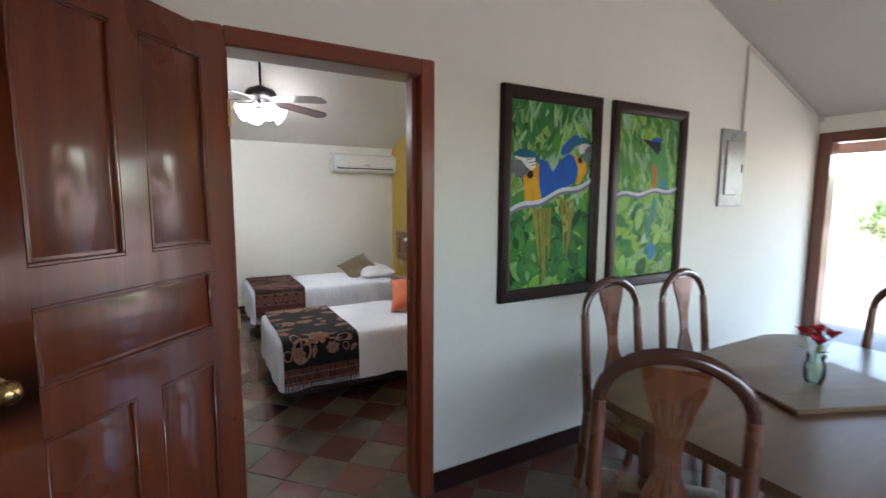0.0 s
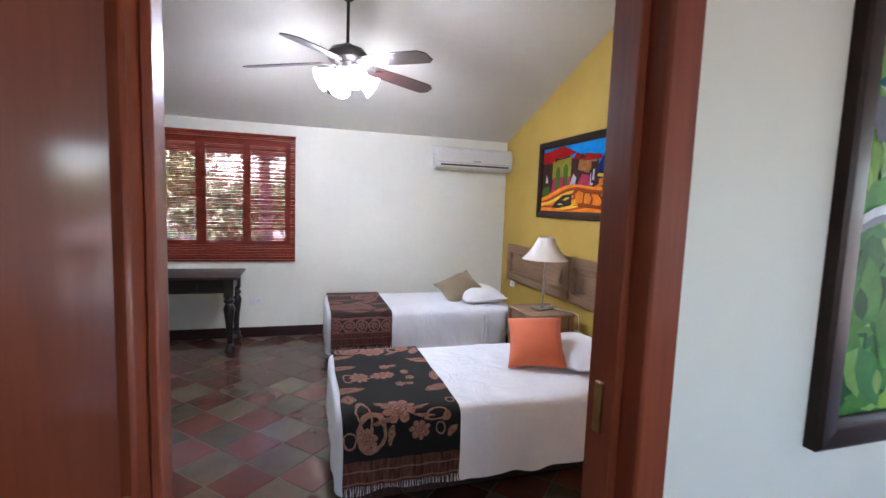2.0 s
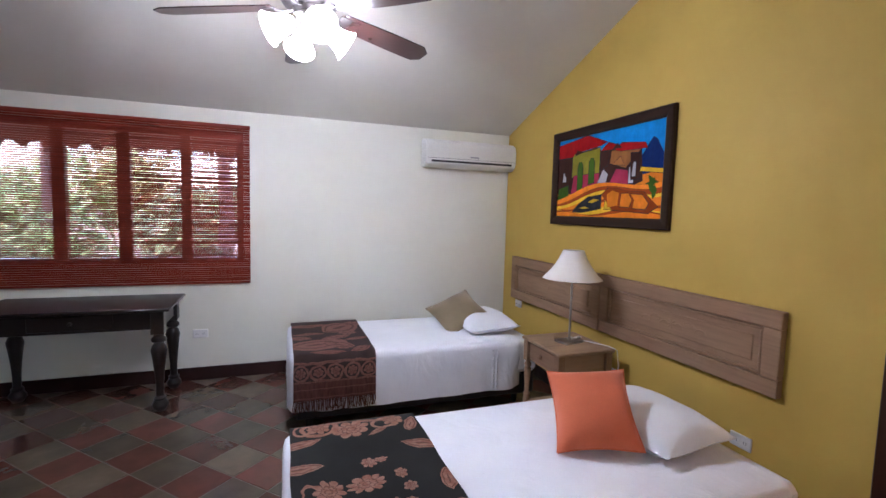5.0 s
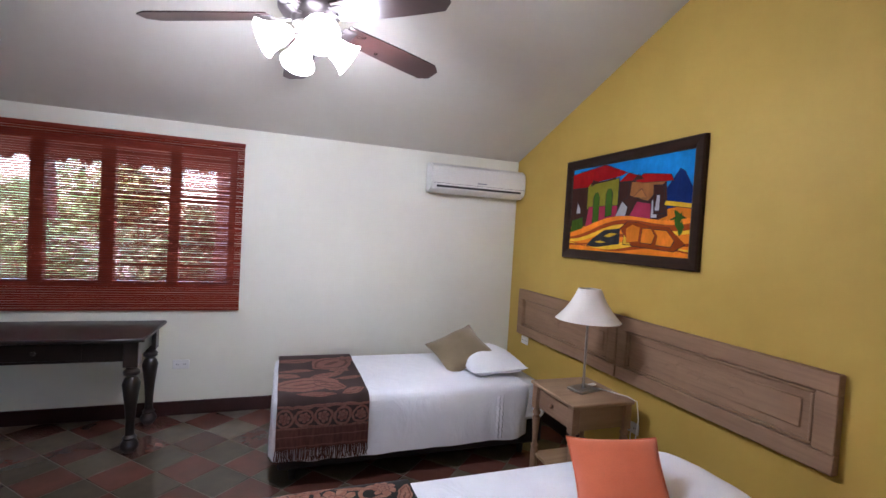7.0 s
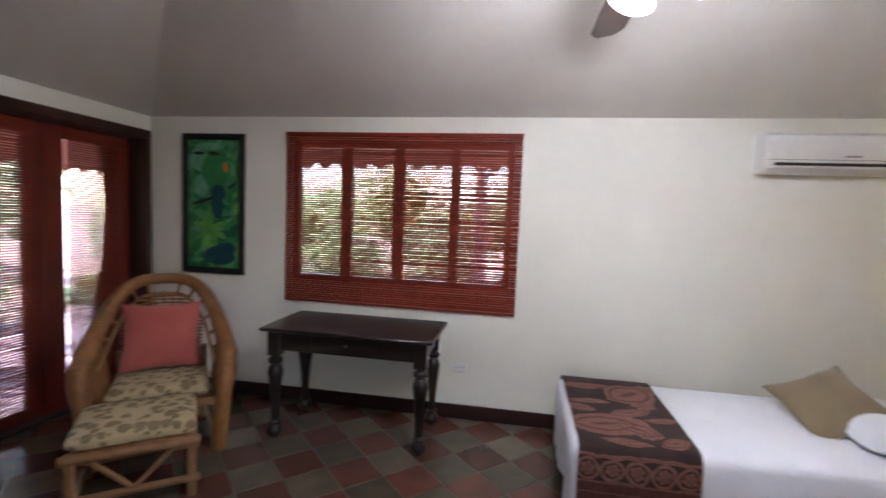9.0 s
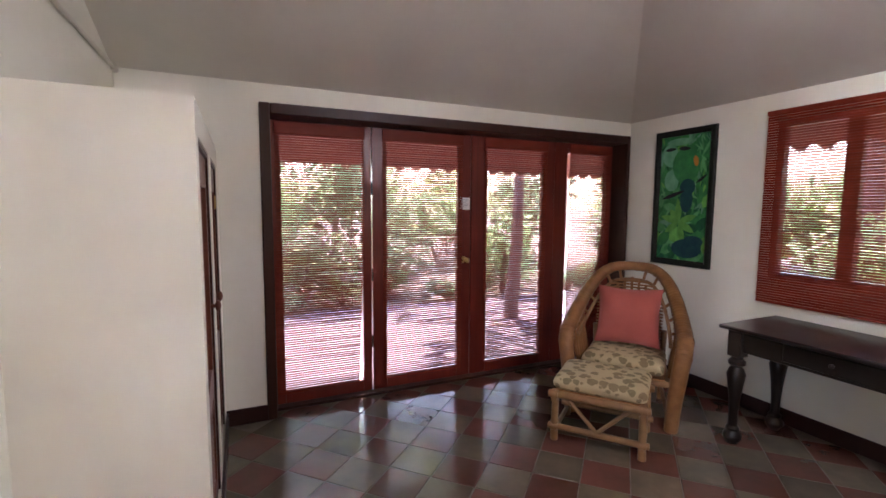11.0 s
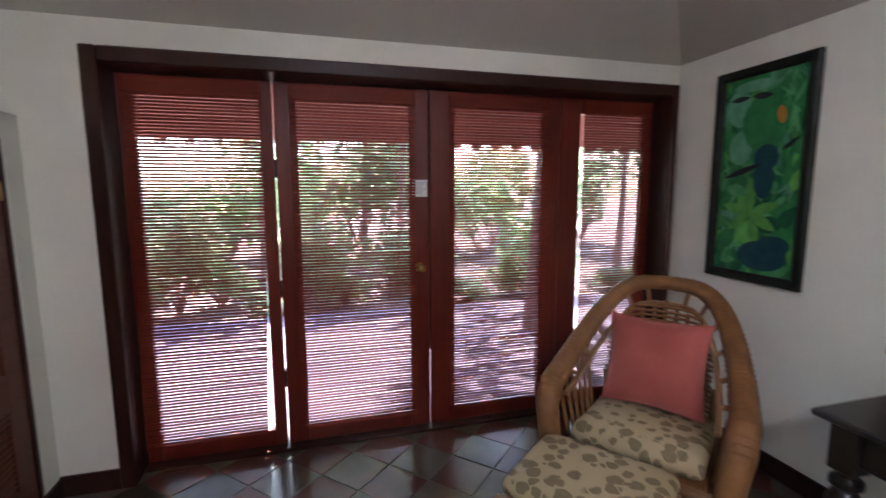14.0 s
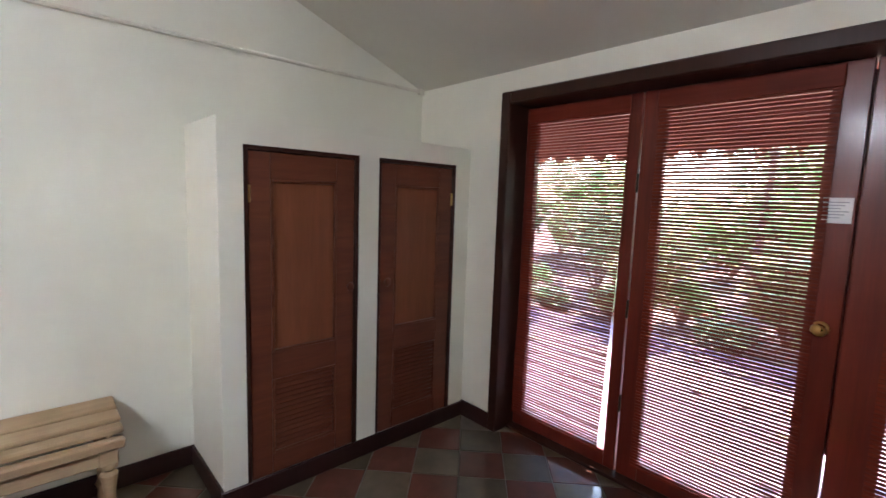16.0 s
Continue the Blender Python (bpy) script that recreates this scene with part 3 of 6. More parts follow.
floor = structure("floor", bm, GROUT, "red and grey-green cement tile floor laid diagonally", "floor")

# closet of plaster with two openings
CX0, CX1, CY, CZ = XW, -1.353, 3.739, 1.835
bm = bmesh.new()
D1, D2, DT, DB = (-2.073, -1.464), (-2.798, -2.198), 1.722, 0.085
for a, b in ((CX0, D2[0]), (D2[1], D1[0]), (D1[1], CX1)):
    box(bm, (a, CY - 0.1, 0), (b, CY, DT))
box(bm, (CX0, CY - 0.1, DT), (CX1, CY, CZ))
box(bm, (CX1 - 0.1, YT, 0), (CX1, CY - 0.1, CZ))
box(bm, (CX0, YT, CZ - 0.1), (CX1 - 0.1, CY - 0.1, CZ))
for a, b in (D1, D2):
    box(bm, (a, CY - 0.1, 0), (b, CY, DB))
structure("closet_wall", bm, WALL, "low off-white plaster closet block with a flat top", "closet")

# baseboards
H, BT = 0.11, 0.014
boards = [((XW, YN - BT, 0), (XY, YN, H)), ((XW, CY, 0), (XW + BT, GD[0], H)), ((XY - BT, 4.06, 0), (XY, YN - BT, H)),
          ((CX1, YT, 0), (-0.12, YT + BT, H)), ((CX1, YT + BT, 0), (CX1 + BT, CY, H)), ((XW + BT, CY, 0), (CX1 + BT, CY + BT, H - 0.008)),
          ((0.965, YD - BT, 0), (XE, YD, H)), ((-2.9, YD - BT, 0), (-0.04, YD, H)), ((-0.12, YB, 0), (-0.12 + BT, YT, H)), ((0.965, YB, 0), (XY, YB + BT, H))]
for lo, hi in boards:
    structure("baseboard", solid((lo, hi), bev=0.003), BASE, "dark maroon painted baseboard", "baseboard")

# ---- entrance door ----
fr = thing("door_frame", pose(0, 0, 0), "dark red varnished wooden door frame", "door frame", "", "structure")
Y0, Y1 = YD - 0.02, 2.96
for a, b in ((-0.04, 0.055), (0.885, 0.96)):
    part("jamb", solid(((a, Y0, 0), (b, Y1, 2.195)), bev=0.006), CEDAR_JAMB, fr)
part("head", solid(((0.055, Y0, 2.12), (0.885, Y1, 2.195)), bev=0.006), CEDAR_X, fr)
part("stop", solid(((0.865, Y0 + 0.055, 0), (0.885, Y0 + 0.09, 2.12)), ((0.055, Y0 + 0.055, 0), (0.07, Y0 + 0.09, 2.12)), bev=0.003), CEDAR_JAMB, fr)
part("strike_plate", solid(((0.872, Y0 + 0.105, 1.02), (0.884, Y0 + 0.13, 1.13)), bev=0.002), BRASS, fr, "worn brass strike plate")


def panel_door(parent, w, h, t, panels, wood_up, wood_cross):
    """Stiles, rails and raised panels; the leaf runs from x = 0 to w, its face to -y."""
    bm = bmesh.new()
    xs = sorted({0, w, *[p[0] for p in panels], *[p[1] for p in panels]})
    zs = sorted({0, h, *[p[2] for p in panels], *[p[3] for p in panels]})
    for a, b in zip(xs, xs[1:]):
        for c, d in zip(zs, zs[1:]):
            if not any(p[0] <= a and p[1] >= b and p[2] <= c and p[3] >= d for p in panels):
                box(bm, (a, -t / 2, c), (b, t / 2, d))
    bmesh.ops.remove_doubles(bm, verts=bm.verts[:], dist=0.0005)
    part("door_rails", bm, wood_up, parent)
    for x0, x1, z0, z1 in panels:
        bm = bmesh.new()
        g = 0.012
        box(bm, (x0 + 0.001, -t * 0.22, z0 + 0.001), (x1 - 0.001, t * 0.22, z1 - 0.001))
        for s in (-1, 1):
            vs = []
            for inset, y in ((0.022, t * 0.22), (0.05, t * 0.40)):
                vs.append([bm.verts.new((x, s * y, z)) for x, z in ((x0 + inset, z0 + inset), (x1 - inset, z0 + inset), (x1 - inset, z1 - inset), (x0 + inset, z1 - inset))])
            bm.faces.new(vs[1])
            for i in range(4):
                j = (i + 1) % 4
                bm.faces.new((vs[0][i], vs[0][j], vs[1][j], vs[1][i]))
            # moulding round the panel
            for lo, hi in (((x0, 0, z0), (x1, 0, z0 + g)), ((x0, 0, z1 - g), (x1, 0, z1)), ((x0, 0, z0 + g), (x0 + g, 0, z1 - g)), ((x1 - g, 0, z0 + g), (x1, 0, z1 - g))):
                box(bm, (lo[0], s * t * 0.2, lo[2]), (hi[0], s * t * 0.53, hi[2]), 0.003)
        part("door_panel", bm, wood_up, parent)


# the leaf hangs on the west jamb and stands wide open into the dining room
leaf = thing("door_1", pose(0.042, YD - 0.066, 0.012, 0, 0, 180 + 46.5), "open varnished cedar panel door", "door", "", "structure")
LW, LH = 0.86, 2.12
panel_door(leaf, LW, LH, 0.042, [(0.12, 0.362, 1.37, 2.02), (0.448, 0.70, 1.37, 2.02), (0.128, 0.70, 1.065, 1.275), (0.128, 0.362, 0.16, 0.945), (0.448, 0.70, 0.16, 0.945)], CEDAR, CEDAR_X)
bm = bmesh.new()
for s in (-1, 1):
    rod(bm, (LW - 0.07, s * 0.02, 1.11), (LW - 0.07, s * 0.028, 1.11), 0.03, 0.028, 20)
    rod(bm, (LW - 0.07, s * 0.028, 1.11), (LW - 0.07, s * 0.055, 1.11), 0.011, 0.011, 12)
    bmesh.ops.create_uvsphere(bm, u_segments=16, v_segments=10, radius=0.027, matrix=pose(LW - 0.07, s * 0.068, 1.11))
part("door_knob", bm, BRASS, leaf, "brass door knob")
bm = bmesh.new()
for z in (0.25, 1.05, 1.85):
    rod(bm, (-0.004, 0.02, z - 0.05), (-0.004, 0.02, z + 0.05), 0.007, 0.007, 8)
part("hinge", bm, BRASS, leaf)

# glazed opening of the dining room
ef = thing("dining_door_frame", pose(0, 0, 0), "dark red wooden frame of the dining room's garden door", "door frame", "", "structure")
for a, b in ((0.74, 0.82), (2.70, 2.80)):
    part("jamb", solid(((XE - 0.02, a, 0), (XE + 0.13, b, 2.14)), bev=0.006), CEDAR, ef)
part("head", solid(((XE - 0.02, 0.82, 2.05), (XE + 0.13, 2.70, 2.14)), bev=0.006), CEDAR, ef)

# bathroom door frame in the yellow wall, and what shows through it
bf = thing("bathroom_door_frame", pose(0, 0, 0), "dark varnished door frame in the ochre wall", "door frame", "", "structure")
for a, b in ((3.19, 3.26), (3.99, 4.066)):
    part("jamb", solid(((XY - 0.02, a, 0), (XY + 0.035, b, 2.157)), bev=0.006), DARKTRIM, bf)
part("head", solid(((XY - 0.02, 3.26, 2.085), (XY + 0.035, 3.99, 2.157)), bev=0.006), DARKTRIM, bf)
part("stop", solid(((XY + 0.018, 3.981, 0), (XY + 0.033, 3.99, 2.085)), bev=0.003), DARKTRIM, bf)
part("plaster_reveal", solid(((XY + 0.037, 3.20, 0), (XY + T + 0.017, 3.252, 2.15)), ((XY + 0.037, 3.998, 0), (XY + T + 0.017, 4.058, 2.15)), ((XY + 0.037, 3.252, 2.093), (XY + T + 0.017, 3.998, 2.15))), PEACH, bf, "peach plaster reveal")
part("strike_plate", solid(((XY - 0.002, 3.983, 0.98), (XY + 0.012, 3.992, 1.09))), BRONZE, bf)
bm = bmesh.new()
lathe(bm, [(0.62, 0), (0.62, 0.40), (0.6, 0.44), (0.42, 0.44), (0.42, 0.1), (0.0, 0.1)], 40, (4.2, 4.55, 0), False)
part("tub_wall", bm, PEACH, thing("plaster_shower_basin", pose(0, 0, 0), "round low peach plaster shower wall", "shower basin"))

# ---- glazed doors on the west side ----
gf = thing("glazed_door_frame", pose(0, 0, 0), "dark brown hardwood frame round four door leaves", "door frame", "", "structure")
JX0, JX1 = XW - 0.27, XW + 0.018
part("jamb", solid(((JX0, 3.997, 0), (JX1, 4.065, 2.158)), bev=0.006), DARKTRIM, gf)
part("jamb", solid(((JX0, 7.215, 0), (JX1, 7.258, 2.158)), bev=0.006), DARKTRIM, gf)
part("head", solid(((JX0, 4.065, 2.085), (JX1, 7.215, 2.158)), bev=0.008), DARKTRIM, gf)
part("sill", solid(((JX0, 4.065, 0), (XW - 0.1, 7.215, 0.022)), bev=0.004), DARKTRIM, gf)
LX = -3.11
GZ0, GZ1 = 0.115, 1.985
LEAVES = ((4.067, 4.789, 4.135, 4.722), (4.799, 5.652, 4.914, 5.535), (5.660, 6.522, 5.815, 6.395), (6.526, 7.213, 6.665, 7.150))
for k, (a, b, g0, g1) in enumerate(LEAVES):
    lf = thing("glazed_door", pose(LX, a, 0.024), "red-brown wooden door leaf glazed full height", "door", "glazed door leaves", "structure")
    w, u0, u1 = b - a, g0 - a, g1 - a
    part("stile", solid(((-0.024, 0, 0), (0.024, u0, 2.058)), bev=0.003), REDWOOD, lf)
    part("stile", solid(((-0.024, u1, 0), (0.024, w, 2.058)), bev=0.003), REDWOOD, lf)
    part("bottom_rail", solid(((-0.024, u0, 0), (0.024, u1, GZ0 - 0.024)), bev=0.003), REDWOOD, lf)
    part("top_rail", solid(((-0.024, u0, GZ1 - 0.024), (0.024, u1, 2.058)), bev=0.003), REDWOOD, lf)
    g = part("pane", solid(((-0.004, u0 - 0.005, GZ0 - 0.029), (0.004, u1 + 0.005, GZ1 - 0.019))), GLASS, lf, "clear glass pane")
    g.visible_shadow = False
    if k == 1:
        bm = bmesh.new()
        z = 1.012
        rod(bm, (0.024, w - 0.06, z), (0.03, w - 0.06, z), 0.03, 0.028, 20)
        rod(bm, (0.03, w - 0.06, z), (0.06, w - 0.06, z), 0.011, 0.011, 12)
        bmesh.ops.create_uvsphere(bm, u_segments=16, v_segments=10, radius=0.027, matrix=pose(0.072, w - 0.06, z))
        part("door_knob", bm, BRASS, lf, "brass door knob")
for z in (0.42, 0.95, 1.62):
    part("leaf_hinge", solid(((LX - 0.02, 4.788, z - 0.05), (LX + 0.03, 4.80, z + 0.05)), bev=0.003), BRONZE, gf)
part("closing_strip", solid(((LX - 0.05, 5.64, 0.5), (LX - 0.026, 5.672, 2.05))), REDWOOD, gf)

sg = thing("notice_paper", pose(LX + 0.027, 5.597, 1.512), "white printed notice taped to the door leaf", "notice")
part("sheet", solid(((-0.0015, -0.046, -0.05), (0.0, 0.046, 0.05))), PAPER, sg)
bm = bmesh.new()
for i in range(6):
    box(bm, (0.0002, -0.034, 0.03 - 0.012 * i), (0.0006, 0.034 - 0.012 * (i % 3), 0.034 - 0.012 * i))
part("writing", bm, INK, sg)

# ---- window ----
wf = thing("window_1", pose(0, YN, 0), "four-pane wooden window behind a bamboo shade", "window", "", "structure")
PANES = ((-1.594, -1.240), (-1.157, -0.818), (-0.728, -0.372), (-0.298, 0.047))
PZ0, PZ1 = 1.043, 2.05
FY0, FY1 = 0.03, 0.10
edges = [WIN[0]] + [v for p in PANES for v in p] + [WIN[1]]
for a, b in zip(edges[::2], edges[1::2]):
    part("mullion", solid(((a, FY0, WIN[2]), (b, FY1, WIN[3])), bev=0.004), REDWOOD, wf)
for a, b in PANES:
    part("sill_rail", solid(((a, FY0, WIN[2]), (b, FY1, PZ0)), bev=0.004), REDWOOD, wf)
    part("head_rail", solid(((a, FY0, PZ1), (b, FY1, WIN[3])), bev=0.004), REDWOOD, wf)
    g = part("pane", solid(((a - 0.004, 0.06, PZ0 - 0.004), (b + 0.004, 0.066, PZ1 + 0.004))), GLASS, wf, "clear glass pane")
    g.visible_shadow = False

# ---- closet doors ----
for a, b in (D1, D2):
    cd = thing("closet_door", pose(a, CY - 0.005, DB), "brown wooden closet door with a louvred lower panel", "closet door", "closet doors", "structure")
    w, h = b - a, DT - DB
    part("door_casing", solid(((0, -0.05, 0), (0.022, 0.0, h)), ((w - 0.022, -0.05, 0), (w, 0.0, h)), ((0.022, -0.05, h - 0.022), (w - 0.022, 0.0, h)), bev=0.002), DARKTRIM, cd)
    x0, x1 = 0.13, w - 0.13
    bm = solid(((0.024, -0.045, 0.005), (x0, -0.01, h - 0.024)), ((x1, -0.045, 0.005), (w - 0.024, -0.01, h - 0.024)), ((x0, -0.045, 0.005), (x1, -0.01, 0.11)),
               ((x0, -0.045, 0.50), (x1, -0.01, 0.64)), ((x0, -0.045, h - 0.15), (x1, -0.01, h - 0.024)), bev=0.003)
    part("door_rails", bm, LOUVRE, cd)
    # Added dark sheet: its colour stands in for shadow between the slats.
    part("louvre_gap_shade", solid(((x0, -0.05, 0.10), (x1, -0.044, 0.51))), DARKTRIM, cd)
    part("upper_panel", solid(((x0, -0.035, 0.64), (x1, -0.024, h - 0.15))), PANEL, cd, "smooth lighter brown panel")
    part("panel_moulding", solid(((x0, -0.026, 0.64), (x0 + 0.012, -0.006, h - 0.15)), ((x1 - 0.012, -0.026, 0.64), (x1, -0.006, h - 0.15)), ((x0 + 0.012, -0.026, 0.64), (x1 - 0.012, -0.006, 0.652)),
                                 ((x0 + 0.012, -0.026, h - 0.162), (x1 - 0.012, -0.006, h - 0.15)), bev=0.002), LOUVRE, cd)
    part("louvre_moulding", solid(((x0, -0.026, 0.11), (x0 + 0.012, -0.006, 0.50)), ((x1 - 0.012, -0.026, 0.11), (x1, -0.006, 0.50)), ((x0 + 0.012, -0.026, 0.11), (x1 - 0.012, -0.006, 0.122)),
                                  ((x0 + 0.012, -0.026, 0.488), (x1 - 0.012, -0.006, 0.50)), bev=0.002), LOUVRE, cd)
    for i in range(14):
        bm = bmesh.new()
        box(bm, (x0 + 0.012, -0.015, -0.004), (x1 - 0.012, 0.013, 0.004), 0.002, 1, pose(0, -0.026, 0.135 + 0.0262 * i, 140))
        part("slat", bm, LOUVRE, cd)
    kx = 0.06 if a == D1[0] else w - 0.06
    bm = bmesh.new()
    rod(bm, (kx, -0.012, 0.93), (kx, 0.012, 0.93), 0.009, 0.009, 10)
    bmesh.ops.create_uvsphere(bm, u_segments=14, v_segments=8, radius=0.02, matrix=pose(kx, 0.022, 0.93) @ Matrix.Diagonal((1, 0.7, 1.3, 1)))
    part("knob", bm, LOUVRE, cd, "turned wooden knob")
    kx = w - 0.026 if a == D1[0] else 0.026
    part("hinge", solid(((kx - 0.008, -0.012, h - 0.26), (kx + 0.008, -0.002, h - 0.18)), bev=0.002), BRASS, cd)

# ---- conduits, switches and boxes on the walls ----
bm = bmesh.new()
rod(bm, (XW + 0.02, YT + 0.012, EAVE - 0.008), (-0.12, YT + 0.012, EAVE - 0.008), 0.011, 0.011, 8)
box(bm, (XW, YT, EAVE - 0.03), (XW + 0.05, YT + 0.03, EAVE + 0.01), 0.004)
part("pipe", bm, CONDUIT, thing("conduit", pose(0, 0, 0), "thin painted conduit along the bedroom wall", "conduit"))
bm = bmesh.new()
px = 3.62
rod(bm, (px, YD - 0.012, 2.06), (px, YD - 0.012, roof_z(px, YD) - 0.03), 0.011, 0.011, 8)
rod(bm, (px, YD - 0.012, roof_z(px, YD) - 0.03), (XE - 0.02, YD - 0.012, roof_z(XE - 0.02, YD) - 0.03), 0.011, 0.011, 8)
box(bm, (XE - 0.06, YD - 0.03, EAVE - 0.04), (XE - 0.01, YD, EAVE), 0.004)
part("pipe", bm, CONDUIT, thing("conduit", pose(0, 0, 0), "thin painted conduit rising from the breaker box", "conduit"))

BOXGREY = surface("grey_enamel", (0.36, 0.37, 0.34), (0.3, 0.31, 0.29), 0.3, 6, 80, 0.05)
pb = thing("breaker_box", pose(3.51, YD, 1.785), "grey steel breaker box on the dining room wall", "breaker box")
part("cover", solid(((-0.155, -0.018, -0.285), (0.155, 0.0, 0.285)), bev=0.004), BOXGREY, pb)
part("hinged_door", solid(((-0.105, -0.03, -0.2), (0.12, -0.018, 0.2)), bev=0.004), BOXGREY, pb)
part("latch", solid(((0.09, -0.036, -0.03), (0.11, -0.03, 0.03)), bev=0.002), BRONZE, pb)
part("label_strip", solid(((-0.06, -0.019, -0.26), (0.06, -0.0182, -0.235))), PAPER, pb)


def outlet(m, label):
    o = thing("wall_outlet", m, label, "wall outlet", "wall outlets")
    part("plate", solid(((-0.058, -0.008, -0.036), (0.058, 0.0, 0.036)), bev=0.004), PLASTIC, o)
    for x in (-0.025, 0.025):
        for dx in (-0.006, 0.006):
            part("slot", solid(((x + dx - 0.0012, -0.0086, -0.007), (x + dx + 0.0012, -0.0079, 0.006))), DARKSLOT, o)


outlet(pose(-0.243, YN, 0.40), "cream outlet plate low on the white wall")
outlet(pose(XY, 4.607, 0.36, 0, 0, -90), "white outlet plate low on the ochre wall")
outlet(pose(XY, 5.545, 0.38, 0, 0, -90), "white outlet plate beside the nightstand")
outlet(pose(XY, 6.93, 0.60, 0, 0, -90), "white outlet plate in the corner behind the far bed")
outlet(pose(2.03, YD, 0.45), "white outlet plate on the dining room wall")

# ---- outside ----
structure("ground", solid(((-300, -300, -0.3), (300, 300, -0.13))), SOIL, "brown garden soil with dead leaves", "ground")
structure("pavement", solid(((-6.2, YS - 2, -0.13), (XW - 0.3, YN + 4, -0.03)), ((XW, YS - 4, -0.13), (XE, YS - T, -0.03)), ((XW - 0.3, YN + T, -0.13), (XE + T, YN + 2.2, -0.04))), PAVING, "pale red terrace paving round the house", "pavement")


structure("yard", solid(((XE + T, YS - 3, -0.13), (XE + 6, YN, -0.03))), GRAVEL, "pale dusty yard outside the dining room", "ground")


def leaf_cloud(bm, at, rx, rz, count, size, rnd):
    for _ in range(count):
        a, b, r = rnd.uniform(0, 2 * math.pi), math.acos(rnd.uniform(-0.8, 1)), rnd.uniform(0.35, 1.0) ** 0.5
        r *= 0.75 + 0.35 * noise.noise(Vector((3 * math.cos(a), 3 * math.sin(a), 3 * b + at[0])))
        p = Vector((at[0] + rx * r * math.sin(b) * math.cos(a), at[1] + rx * r * math.sin(b) * math.sin(a), at[2] + rz * r * math.cos(b)))
        m = Matrix.Translation(p) @ Euler((rnd.uniform(-1.2, 1.2), rnd.uniform(-1.2, 1.2), rnd.uniform(0, 6.3))).to_matrix().to_4x4()
        s = size * rnd.uniform(0.6, 1.4)
        vs = [bm.verts.new(m @ Vector(q)) for q in ((-s, 0, 0), (-s * 0.3, s * 0.38, s * 0.12), (s * 0.5, s * 0.3, s * 0.08), (s, 0, -s * 0.15), (s * 0.5, -s * 0.3, s * 0.08), (-s * 0.3, -s * 0.38, s * 0.12))]
        bm.faces.new(vs)


rnd = random.Random(7)


def bush(x, y, r, h, count, tone, label, size=0.075):
    b = thing("bush", pose(x, y, -0.13), label, "bush", "garden bushes")
    bm = bmesh.new()
    for i in range(7):
        a = rnd.uniform(0, 6.3)
        tube(bm, [(0, 0, 0), (0.3 * r * math.cos(a), 0.3 * r * math.sin(a), 0.45 * h), (0.7 * r * math.cos(a), 0.7 * r * math.sin(a), 0.85 * h)], [0.025, 0.015, 0.006], 5)
    part("stems", bm, BARK, b)
    bm = bmesh.new()
    for i in range(5):
        a, q = rnd.uniform(0, 6.3), rnd.uniform(0.1, 0.6)
        leaf_cloud(bm, (q * r * math.cos(a), q * r * math.sin(a), rnd.uniform(0.4, 0.75) * h), r * 0.62, h * 0.42, count // 5, size, rnd)
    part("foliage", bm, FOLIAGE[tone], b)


def tree(x, y, h, r, crown, count, tone, label):
    b = thing("tree", pose(x, y, -0.13), label, "tree", "garden trees")
    bm = bmesh.new()
    tube(bm, [(0, 0, 0), (0.06, 0.03, h * 0.3), (0.0, 0.1, h * 0.6), (0.1, 0.05, h * 0.9)], [r * 1.3, r, r * 0.8, r * 0.35], 10)
    part("trunk", bm, BARK, b)
    tips = []
    for i in range(7):
        a = 2 * math.pi * i / 7 + rnd.uniform(-0.3, 0.3)
        z = h * rnd.uniform(0.5, 0.85)
        tip = (crown * 0.75 * math.cos(a), crown * 0.75 * math.sin(a), z + crown * rnd.uniform(0.2, 0.6))
        bm = bmesh.new()
        tube(bm, [(0.03, 0.07, z), (tip[0] * 0.5, tip[1] * 0.5, z + 0.25 * crown), tip], [r * 0.4, r * 0.25, r * 0.1], 6)
        part("limb", bm, BARK, b)
        tips.append(tip)
    bm = bmesh.new()
    for tip in tips + [(0, 0, h + 0.3 * crown)]:
        leaf_cloud(bm, tip, crown * 0.5, crown * 0.36, count // 8, 0.11, rnd)
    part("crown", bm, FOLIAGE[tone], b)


for x, y, r, h, tone in ((-6.9, 3.2, 0.8, 1.5, 2), (-7.3, 4.8, 0.9, 1.3, 2), (-7.8, 6.2, 1.0, 1.2, 0), (-6.8, 8.3, 0.9, 1.5, 1), (-8.3, 1.8, 1.1, 1.7, 0), (-5.2, 9.6, 0.9, 1.9, 1),
                       (-2.6, 10.6, 0.9, 1.6, 1), (-0.9, 10.4, 0.8, 1.4, 0), (0.6, 10.9, 1.0, 1.5, 1), (2.4, 10.7, 0.9, 1.6, 0), (-9.5, 4.5, 1.3, 2.2, 1), (-10, 7.5, 1.4, 2.4, 0)):
    bush(x, y, r, h, 1000, tone, "leafy garden bush beside the terrace paving")
